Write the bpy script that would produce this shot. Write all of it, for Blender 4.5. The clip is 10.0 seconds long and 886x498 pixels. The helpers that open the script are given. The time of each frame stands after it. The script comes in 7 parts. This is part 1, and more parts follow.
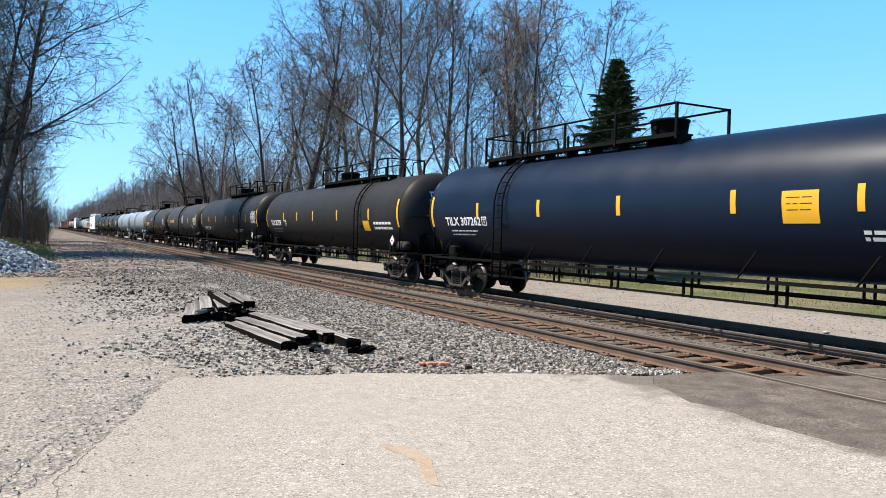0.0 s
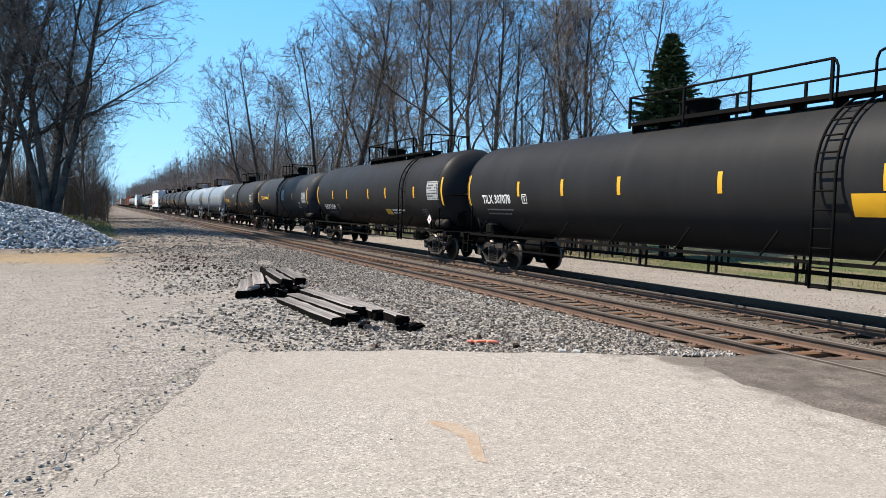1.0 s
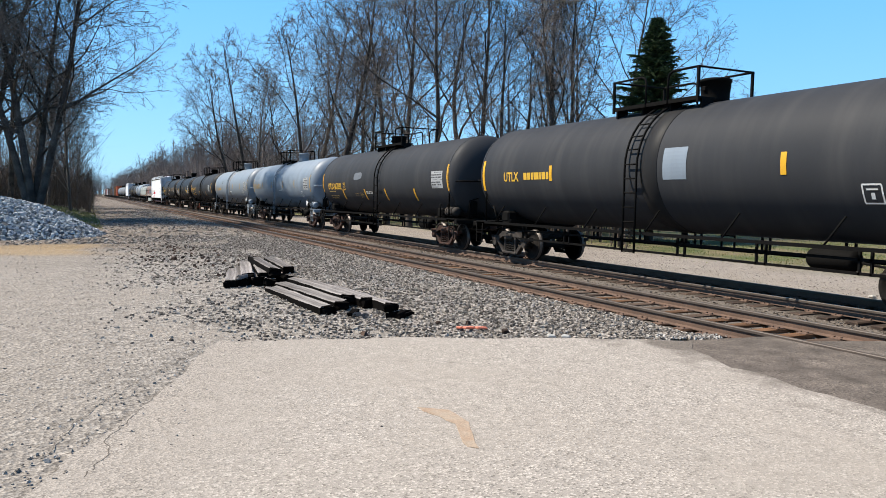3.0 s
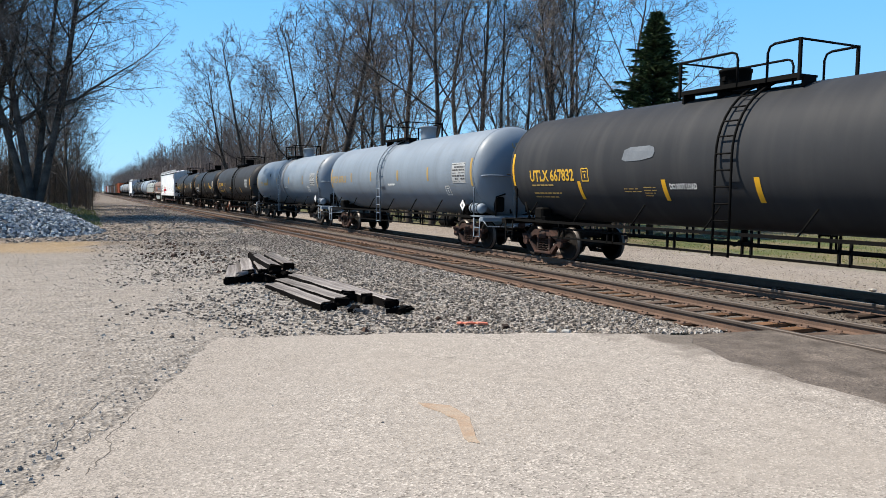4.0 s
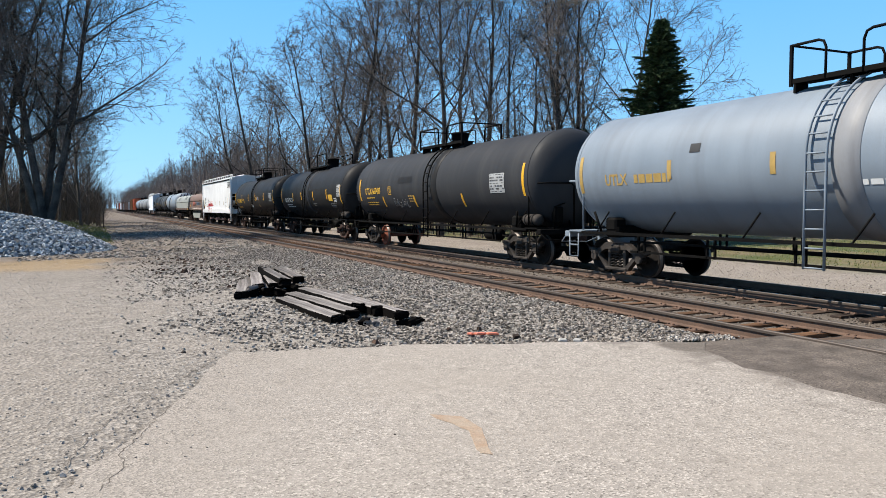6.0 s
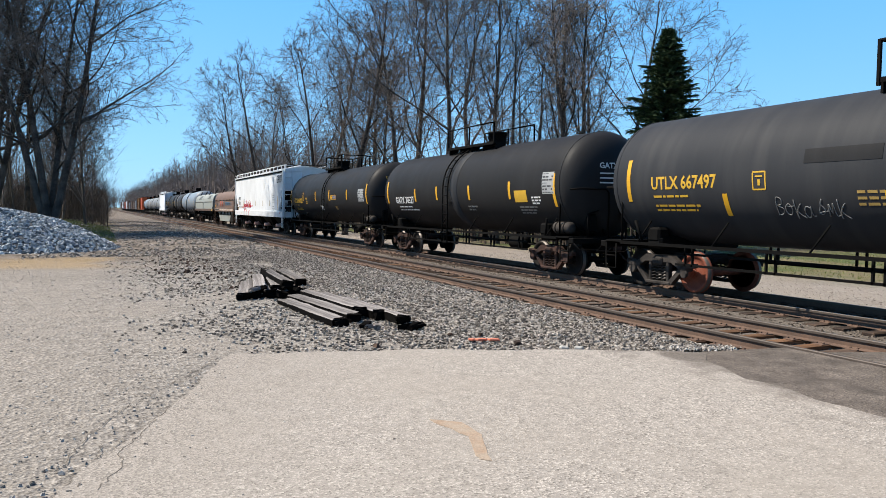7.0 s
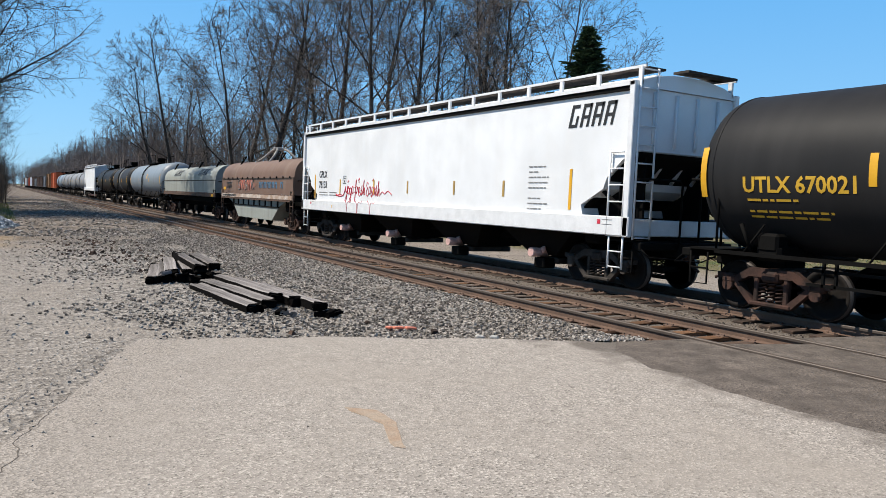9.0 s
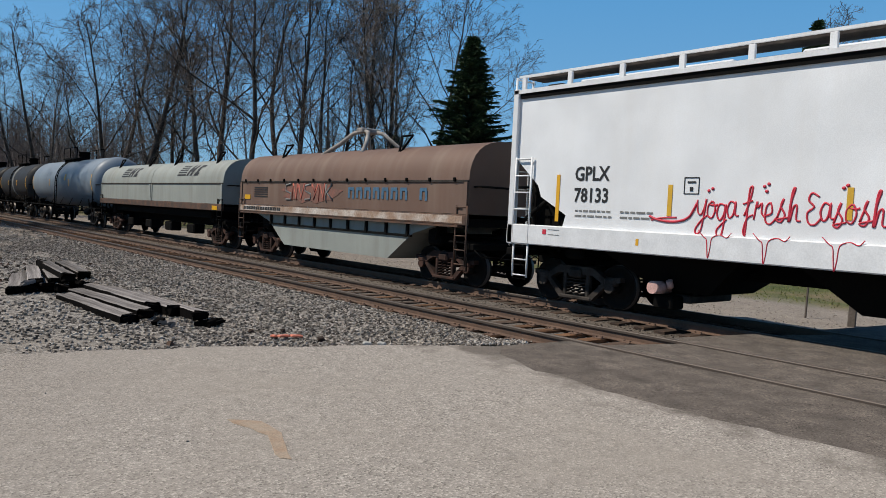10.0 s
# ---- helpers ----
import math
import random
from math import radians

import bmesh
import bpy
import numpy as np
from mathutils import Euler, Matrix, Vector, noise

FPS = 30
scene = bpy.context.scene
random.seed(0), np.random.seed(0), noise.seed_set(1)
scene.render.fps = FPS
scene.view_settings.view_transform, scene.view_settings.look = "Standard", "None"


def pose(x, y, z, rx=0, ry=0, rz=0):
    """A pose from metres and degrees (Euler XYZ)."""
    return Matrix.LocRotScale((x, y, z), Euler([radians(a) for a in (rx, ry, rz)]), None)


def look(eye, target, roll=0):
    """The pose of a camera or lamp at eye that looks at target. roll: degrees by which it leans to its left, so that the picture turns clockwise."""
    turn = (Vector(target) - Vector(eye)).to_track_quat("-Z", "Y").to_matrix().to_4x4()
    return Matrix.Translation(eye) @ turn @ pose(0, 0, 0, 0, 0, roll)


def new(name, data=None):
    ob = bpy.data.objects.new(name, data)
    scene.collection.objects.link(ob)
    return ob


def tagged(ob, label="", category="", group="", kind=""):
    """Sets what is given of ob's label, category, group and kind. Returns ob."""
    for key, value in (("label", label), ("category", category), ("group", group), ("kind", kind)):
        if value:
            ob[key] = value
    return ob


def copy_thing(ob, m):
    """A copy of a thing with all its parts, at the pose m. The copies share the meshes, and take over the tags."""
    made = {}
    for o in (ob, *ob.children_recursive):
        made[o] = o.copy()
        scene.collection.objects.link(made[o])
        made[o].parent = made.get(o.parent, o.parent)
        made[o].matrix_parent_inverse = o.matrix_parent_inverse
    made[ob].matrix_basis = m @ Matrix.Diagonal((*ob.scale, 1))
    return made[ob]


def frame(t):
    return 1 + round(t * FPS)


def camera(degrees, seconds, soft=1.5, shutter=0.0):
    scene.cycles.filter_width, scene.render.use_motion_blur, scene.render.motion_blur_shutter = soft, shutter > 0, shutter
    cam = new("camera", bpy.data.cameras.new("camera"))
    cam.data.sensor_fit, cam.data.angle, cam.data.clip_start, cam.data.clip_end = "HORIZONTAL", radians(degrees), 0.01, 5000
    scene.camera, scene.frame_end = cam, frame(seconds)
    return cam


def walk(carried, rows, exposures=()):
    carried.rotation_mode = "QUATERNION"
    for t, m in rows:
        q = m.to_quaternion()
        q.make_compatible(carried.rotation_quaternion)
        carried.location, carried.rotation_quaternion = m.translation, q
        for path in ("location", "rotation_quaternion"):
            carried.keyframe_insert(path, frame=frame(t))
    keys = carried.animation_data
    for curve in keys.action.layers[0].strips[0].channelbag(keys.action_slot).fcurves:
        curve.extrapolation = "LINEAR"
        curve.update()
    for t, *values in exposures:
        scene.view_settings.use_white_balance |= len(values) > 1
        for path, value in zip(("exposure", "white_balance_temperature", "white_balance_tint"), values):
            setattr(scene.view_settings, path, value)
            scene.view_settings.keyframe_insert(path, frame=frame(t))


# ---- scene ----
cam = camera(61.24, 10.0, 0.6)
PATH = [
    (0.0, pose(0, 0, 1.79, 88.95, -1.39, -28.41)),
    (0.5, pose(0, 0, 1.79, 87.61, -1.85, -25.89)),
    (1.0, pose(0, 0, 1.79, 87.19, -1.60, -24.68)),
    (1.5, pose(0, 0, 1.79, 87.28, -1.46, -25.10)),
    (2.0, pose(0, 0, 1.79, 87.03, -1.37, -25.40)),
    (2.5, pose(0, 0, 1.79, 86.53, -1.16, -25.61)),
    (4.0, pose(0, 0, 1.79, 85.87, -0.70, -25.63)),
    (4.5, pose(0, 0, 1.79, 85.68, -0.47, -25.81)),
    (5.0, pose(0, 0, 1.79, 86.05, -0.23, -25.11)),
    (5.5, pose(0, 0, 1.79, 86.41, 0.53, -25.23)),
    (7.0, pose(0, 0, 1.79, 87.09, -0.70, -24.72)),
    (7.5, pose(0, 0, 1.79, 86.66, -0.86, -25.88)),
    (8.0, pose(0, 0, 1.79, 86.49, -0.72, -26.08)),
    (8.5, pose(0, 0, 1.79, 86.48, -1.22, -27.20)),
    (9.0, pose(0, 0, 1.79, 86.37, -2.45, -30.82)),
    (9.5, pose(0, 0, 1.79, 87.56, -2.58, -37.82)),
    (10.0, pose(0, 0, 1.79, 87.23, -2.73, -39.45)),
]
walk(cam, PATH, [(0.0, 1.0), (1.0, 0.90), (2.5, 0.83), (4.0, 0.74), (8.5, 0.70), (9.0, 0.48), (9.5, 0.14), (10.0, -0.06)])

# ---- light ----
SUN_EL = radians(52)
SUN_DIR = Vector((-0.84 * math.cos(SUN_EL), 0.543 * math.cos(SUN_EL), math.sin(SUN_EL)))
world = bpy.data.worlds.new("sky")
scene.world = world
world.use_nodes = True
wn, wl = world.node_tree.nodes, world.node_tree.links
sky = wn.new("ShaderNodeTexSky")
sky.sky_type = "NISHITA"
sky.sun_disc = False
sky.sun_elevation = SUN_EL
sky.sun_rotation = math.atan2(SUN_DIR.x, SUN_DIR.y)
sky.air_density, sky.dust_density, sky.ozone_density = 1.0, 0.3, 2.0
wn["Background"].inputs["Strength"].default_value = 0.08
tone = wn.new("ShaderNodeMix")
tone.data_type, tone.blend_type = "RGBA", "MULTIPLY"
tone.inputs["Factor"].default_value = 1.0
tone.inputs["B"].default_value = (0.85, 1.12, 1.3, 1)
wl.new(sky.outputs["Color"], tone.inputs["A"])
clear = wn.new("ShaderNodeMix")          # clear spring blue over the sky model
clear.data_type = "RGBA"
clear.inputs["Factor"].default_value = 0.75
up, height = wn.new("ShaderNodeTexCoord"), wn.new("ShaderNodeSeparateXYZ")
blue = wn.new("ShaderNodeValToRGB")      # pale at the horizon, deep overhead
blue.color_ramp.elements[0].position, blue.color_ramp.elements[0].color = 0.0, (2.8, 5.8, 9.0, 1)
blue.color_ramp.elements[1].position, blue.color_ramp.elements[1].color = 0.52, (0.32, 1.15, 3.0, 1)
mid = blue.color_ramp.elements.new(0.27)
mid.color = (1.4, 4.7, 9.0, 1)
wl.new(up.outputs["Generated"], height.inputs["Vector"])
wl.new(height.outputs["Z"], blue.inputs["Fac"])
wl.new(blue.outputs["Color"], clear.inputs["B"])
wl.new(tone.outputs["Result"], clear.inputs["A"])
wl.new(clear.outputs["Result"], wn["Background"].inputs["Color"])
sun = new("sun", bpy.data.lights.new("sun", "SUN"))
sun.data.energy, sun.data.angle, sun.data.color = 5.0, radians(0.53), (1.0, 0.925, 0.81)
sun.matrix_world = look(SUN_DIR * 80, (0, 0, 0))

# ---- plan ----
NEAR_TRACK, FAR_TRACK = 9.385, 13.08      # centre lines of the two tracks
SPEED = 19.69                            # of the train, towards -y


# ---- materials ----
def mat(name, color, rough=0.7, metal=0.0, vary=0.25, scale=1.5, fine=25.0, bump=0.2, tint=None, spec=0.5, random_tint=0.0):
    """Principled surface with coarse stains, fine grain and relief."""
    m = bpy.data.materials.new(name)
    m.use_nodes = True
    n, l = m.node_tree.nodes, m.node_tree.links
    b = n["Principled BSDF"]
    b.inputs["Metallic"].default_value = metal
    b.inputs["Specular IOR Level"].default_value = spec
    tc = n.new("ShaderNodeTexCoord")
    big, small = n.new("ShaderNodeTexNoise"), n.new("ShaderNodeTexNoise")
    big.inputs["Scale"].default_value, big.inputs["Detail"].default_value = scale, 5
    small.inputs["Scale"].default_value, small.inputs["Detail"].default_value = fine, 3
    l.new(tc.outputs["Object"], big.inputs["Vector"])
    l.new(tc.outputs["Object"], small.inputs["Vector"])
    ramp = n.new("ShaderNodeValToRGB")
    other = tint or tuple(c * (1 - vary) for c in color)
    ramp.color_ramp.elements[0].position, ramp.color_ramp.elements[1].position = 0.36, 0.66
    ramp.color_ramp.elements[0].color = (*other, 1)
    ramp.color_ramp.elements[1].color = (*color, 1)
    l.new(big.outputs["Fac"], ramp.inputs["Fac"])
    mix = n.new("ShaderNodeMix")
    mix.data_type, mix.blend_type = "RGBA", "MULTIPLY"
    mix.inputs["Factor"].default_value = min(1.0, vary * 1.6)
    l.new(ramp.outputs["Color"], mix.inputs["A"])
    fr = n.new("ShaderNodeMapRange")
    fr.inputs["From Min"].default_value, fr.inputs["From Max"].default_value = 0.3, 0.7
    fr.inputs["To Min"].default_value, fr.inputs["To Max"].default_value = 0.55, 1.25
    l.new(small.outputs["Fac"], fr.inputs["Value"])
    l.new(fr.outputs["Result"], mix.inputs["B"])
    out = mix.outputs["Result"]
    if random_tint:
        oi = n.new("ShaderNodeObjectInfo")
        rr = n.new("ShaderNodeMapRange")
        rr.inputs["To Min"].default_value, rr.inputs["To Max"].default_value = 1 - random_tint, 1 + random_tint
        l.new(oi.outputs["Random"], rr.inputs["Value"])
        mx = n.new("ShaderNodeMix")
        mx.data_type, mx.blend_type = "RGBA", "MULTIPLY"
        mx.inputs["Factor"].default_value = 1.0
        l.new(out, mx.inputs["A"])
        l.new(rr.outputs["Result"], mx.inputs["B"])
        out = mx.outputs["Result"]
    l.new(out, b.inputs["Base Color"])
    rm = n.new("ShaderNodeMapRange")
    rm.inputs["To Min"].default_value, rm.inputs["To Max"].default_value = max(0.03, rough - 0.1), min(1, rough + 0.1)
    l.new(big.outputs["Fac"], rm.inputs["Value"])
    l.new(rm.outputs["Result"], b.inputs["Roughness"])
    if bump:
        bp = n.new("ShaderNodeBump")
        bp.inputs["Strength"].default_value, bp.inputs["Distance"].default_value = bump, 0.01
        l.new(small.outputs["Fac"], bp.inputs["Height"])
        l.new(bp.outputs["Normal"], b.inputs["Normal"])
    return m


def island_mat(name, dark, light, rough=0.9, warm=None):
    """Many loose pieces in one mesh, each of its own shade."""
    m = bpy.data.materials.new(name)
    m.use_nodes = True
    n, l = m.node_tree.nodes, m.node_tree.links
    b = n["Principled BSDF"]
    g = n.new("ShaderNodeNewGeometry")
    ramp = n.new("ShaderNodeValToRGB")
    ramp.color_ramp.elements[0].color = (*dark, 1)
    ramp.color_ramp.elements[1].color = (*light, 1)
    if warm:
        e = ramp.color_ramp.elements.new(0.55)
        e.color = (*warm, 1)
    l.new(g.outputs["Random Per Island"], ramp.inputs["Fac"])
    tc, no = n.new("ShaderNodeTexCoord"), n.new("ShaderNodeTexNoise")
    no.inputs["Scale"].default_value = 40
    l.new(tc.outputs["Object"], no.inputs["Vector"])
    mx = n.new("ShaderNodeMix")
    mx.data_type, mx.blend_type = "RGBA", "OVERLAY"
    mx.inputs["Factor"].default_value = 0.4
    l.new(ramp.outputs["Color"], mx.inputs["A"])
    l.new(no.outputs["Fac"], mx.inputs["B"])
    l.new(mx.outputs["Result"], b.inputs["Base Color"])
    b.inputs["Roughness"].default_value = rough
    b.inputs["Specular IOR Level"].default_value = 0.25
    return m


def tank_paint(name, color, dirt=(0.06, 0.05, 0.04), amount=0.35, rough=0.45, spec=0.35):
    """Painted shell: vertical streaks of dirt, soot patches, fine grain."""
    m = mat(name, color, rough, 0.0, 0.12, 0.9, 60, 0.05, None, spec)
    n, l = m.node_tree.nodes, m.node_tree.links
    b = n["Principled BSDF"]
    base = b.inputs["Base Color"].links[0].from_socket
    tc, mp, no = n.new("ShaderNodeTexCoord"), n.new("ShaderNodeMapping"), n.new("ShaderNodeTexNoise")
    mp.inputs["Scale"].default_value = (0.25, 2.2, 0.22)
    no.inputs["Scale"].default_value, no.inputs["Detail"].default_value = 1.3, 6
    l.new(tc.outputs["Object"], mp.inputs["Vector"])
    l.new(mp.outputs["Vector"], no.inputs["Vector"])
    mr = n.new("ShaderNodeMapRange")
    mr.inputs["From Min"].default_value, mr.inputs["From Max"].default_value = 0.45, 0.75
    mr.inputs["To Max"].default_value = amount
    l.new(no.outputs["Fac"], mr.inputs["Value"])
    mx = n.new("ShaderNodeMix")
    mx.data_type = "RGBA"
    l.new(mr.outputs["Result"], mx.inputs["Factor"])
    l.new(base, mx.inputs["A"])
    mx.inputs["B"].default_value = (*dirt, 1)
    l.new(mx.outputs["Result"], b.inputs["Base Color"])
    return m


M_BLACK = tank_paint("black_tank_paint", (0.0225, 0.0222, 0.0226), (0.038, 0.037, 0.037), 0.3, 0.5, 0.08)
M_BLACK2 = tank_paint("weathered_black_tank_paint", (0.036, 0.0375, 0.041), (0.058, 0.057, 0.057), 0.5, 0.55, 0.08)
M_BLUEBLACK = tank_paint("blue_black_tank_paint", (0.0042, 0.0105, 0.026), (0.005, 0.009, 0.018), 0.2, 0.36, 0.2)
M_GRAY = tank_paint("pale_gray_tank_paint", (0.196, 0.236, 0.28), (0.115, 0.125, 0.14), 0.35, 0.5)
M_DIRTYGRAY = tank_paint("dirty_gray_tank_paint", (0.2244, 0.231, 0.2442), (0.0594, 0.0528, 0.0462), 0.6, 0.55)
M_WHITE = tank_paint("white_hopper_paint", (0.75, 0.765, 0.78), (0.60, 0.58, 0.55), 0.2, 0.5)
M_PALEGREEN = tank_paint("pale_coil_cover_paint", (0.2914, 0.31, 0.2852), (0.1364, 0.1116, 0.0868), 0.35, 0.6)
M_BROWN = tank_paint("faded_brown_cover_paint", (0.1496, 0.0918, 0.068), (0.204, 0.1496, 0.1156), 0.5, 0.65)
M_RUST = mat("rusted_steel", (0.1156, 0.0578, 0.034), 0.85, 0.0, 0.4, 2.5, 30, 0.4, (0.0476, 0.0306, 0.0238))
M_SILL = mat("grimy_black_steel", (0.0062, 0.0058, 0.0054), 0.8, 0.0, 0.3, 2, 30, 0.2, None, 0.07)
M_STEEL = mat("dusty_truck_steel", (0.056, 0.047, 0.041), 0.8, 0.0, 0.4, 4, 40, 0.3, (0.02, 0.017, 0.015), 0.2)
M_RUSTTRUCK = mat("rusty_truck_steel", (0.070, 0.036, 0.027), 0.85, 0.0, 0.4, 4, 40, 0.3, (0.024, 0.016, 0.0136), 0.2)
M_TREAD = mat("worn_wheel_steel", (0.11, 0.095, 0.085), 0.5, 0.6, 0.2, 4, 40, 0.05)
M_WHEEL = mat("brown_wheel_steel", (0.011, 0.0085, 0.0072), 0.8, 0.0, 0.3, 3, 40, 0.2, None, 0.2)
M_ORANGEWHEEL = mat("orange_primed_wheel_steel", (0.21, 0.05, 0.022), 0.75, 0.0, 0.3, 3, 40, 0.2)
M_YELLOW = mat("yellow_reflective_tape", (0.68, 0.357, 0.0127), 0.5, 0.0, 0.1, 3, 60, 0.0)
M_FADEDYELLOW = mat("faded_yellow_marking", (0.4125, 0.27, 0.075), 0.6, 0.0, 0.2, 5, 60, 0.0)
M_INKWHITE = mat("white_stencil_paint", (0.703, 0.703, 0.684), 0.6, 0.0, 0.1, 6, 60, 0.0)
M_INKYELLOW = mat("yellow_stencil_paint", (0.612, 0.357, 0.0255), 0.6, 0.0, 0.12, 6, 60, 0.0)
M_INKBLACK = mat("black_stencil_paint", (0.012, 0.012, 0.0132), 0.6, 0.0, 0.1, 6, 60, 0.0)
M_INKGRAY = mat("gray_worn_stencil_paint", (0.204, 0.204, 0.1972), 0.7, 0.0, 0.3, 8, 60, 0.0)
M_INKBLUE = mat("faded_blue_spray_paint", (0.0612, 0.1496, 0.2448), 0.7, 0.0, 0.3, 8, 60, 0.0)
M_INKRED = mat("red_spray_paint", (0.558, 0.027, 0.054), 0.6, 0.0, 0.15, 8, 60, 0.0)
M_HOPPERWHITE = mat("white_ladder_paint", (0.703, 0.7125, 0.722), 0.5, 0.0, 0.12, 3, 40, 0.05)
M_PANEL = mat("chalky_stencil_panel", (0.36, 0.37, 0.37), 0.7, 0.0, 0.2, 7, 60, 0.0)
M_INKDARK = mat("worn_dark_stencil", (0.055, 0.056, 0.06), 0.7, 0.0, 0.3, 8, 60, 0.0)
M_GATE = mat("pale_pink_gate_paint", (0.62, 0.38, 0.34), 0.6, 0.0, 0.3, 8, 40, 0.1)
M_YOKE = mat("weathered_gray_yoke", (0.33, 0.30, 0.27), 0.8, 0.0, 0.35, 5, 30, 0.2)
M_ORANGE = tank_paint("orange_boxcar_paint", (0.496, 0.104, 0.032), (0.24, 0.08, 0.04), 0.4, 0.6)
M_TAN = tank_paint("rust_orange_boxcar_paint", (0.2244, 0.1156, 0.0476), (0.136, 0.0816, 0.0544), 0.5, 0.7)
M_RAILTOP = mat("worn_rail_head", (0.085, 0.064, 0.05), 0.55, 0.2, 0.2, 3, 50, 0.05)
M_RAIL = mat("brown_rail_web", (0.124, 0.0736, 0.0496), 0.85, 0.0, 0.3, 3, 40, 0.3)
M_TIE = mat("weathered_timber_tie", (0.0975, 0.0638, 0.045), 0.92, 0.0, 0.45, 3, 22, 0.6, (0.045, 0.0323, 0.0263), 0.2, 0.35)
M_RUSTTIE = mat("rust_stained_timber_tie", (0.1768, 0.0884, 0.0442), 0.92, 0.0, 0.45, 3, 22, 0.6, (0.0748, 0.0442, 0.0272), 0.2, 0.35)
M_OLDTIE = mat("gray_discarded_timber", (0.27, 0.247, 0.236), 0.92, 0.0, 0.45, 3, 18, 0.8, (0.10, 0.09, 0.083), 0.15, 0.3)
# grain runs along the timber
for _m, _sx in ((M_OLDTIE, 0.12), (M_TIE, 0.2), (M_RUSTTIE, 0.2)):
    _n, _l = _m.node_tree.nodes, _m.node_tree.links
    _mp = _n.new("ShaderNodeMapping")
    _mp.inputs["Scale"].default_value = (_sx, 3.0, 3.0)
    _tc = [k for k in _n if k.type == "TEX_COORD"][0]
    _l.new(_tc.outputs["Object"], _mp.inputs["Vector"])
    for _k in _n:
        if _k.type == "TEX_NOISE":
            _l.new(_mp.outputs["Vector"], _k.inputs["Vector"])
# near black: creosote plus the shade of tie sides and ends
M_TIEEND = mat("shaded_creosote_timber", (0.005, 0.0042, 0.0038), 0.95, 0.0, 0.4, 6, 40, 0.4, None, 0.04)
M_BALLAST = island_mat("gray_ballast_stone", (0.06, 0.052, 0.045), (0.43, 0.385, 0.335), 0.92, (0.20, 0.174, 0.148))
M_GRIMY = island_mat("grimy_brown_ballast", (0.028, 0.022, 0.018), (0.20, 0.165, 0.135), 0.92, (0.085, 0.068, 0.055))
M_YARD = island_mat("pale_yard_gravel", (0.17, 0.15, 0.13), (0.50, 0.455, 0.405), 0.92, (0.27, 0.238, 0.207))
M_VERGE = island_mat("brown_gray_gravel", (0.11, 0.095, 0.08), (0.42, 0.375, 0.325), 0.92, (0.22, 0.19, 0.16))
M_PILE = island_mat("blue_gray_crushed_stone", (0.10, 0.115, 0.125), (0.60, 0.62, 0.62), 0.9, (0.32, 0.345, 0.36))
M_DEBRIS = island_mat("brown_dark_debris", (0.0204, 0.015, 0.0122), (0.0952, 0.0578, 0.0408), 0.92)
M_BARK = mat("gray_brown_bark", (0.105, 0.09, 0.08), 0.95, 0.0, 0.4, 1.2, 14, 0.8, (0.042, 0.036, 0.032), 0.2)
M_TWIG = island_mat("bare_twig", (0.065, 0.055, 0.050), (0.20, 0.172, 0.155), 0.95)
M_REDTWIG = island_mat("budding_reddish_twig", (0.11, 0.083, 0.068), (0.31, 0.245, 0.20), 0.95)
M_BRUSH = island_mat("dull_brown_brush", (0.035, 0.027, 0.022), (0.15, 0.118, 0.095), 0.95)
M_FARTWIG = island_mat("far_bare_wood", (0.115, 0.095, 0.088), (0.23, 0.195, 0.18), 0.95)
M_NEEDLE = island_mat("spruce_needles", (0.012, 0.028, 0.014), (0.07, 0.108, 0.042), 0.8)
M_GRASSBLADE = island_mat("spring_grass", (0.10, 0.12, 0.035), (0.24, 0.235, 0.10), 0.8)


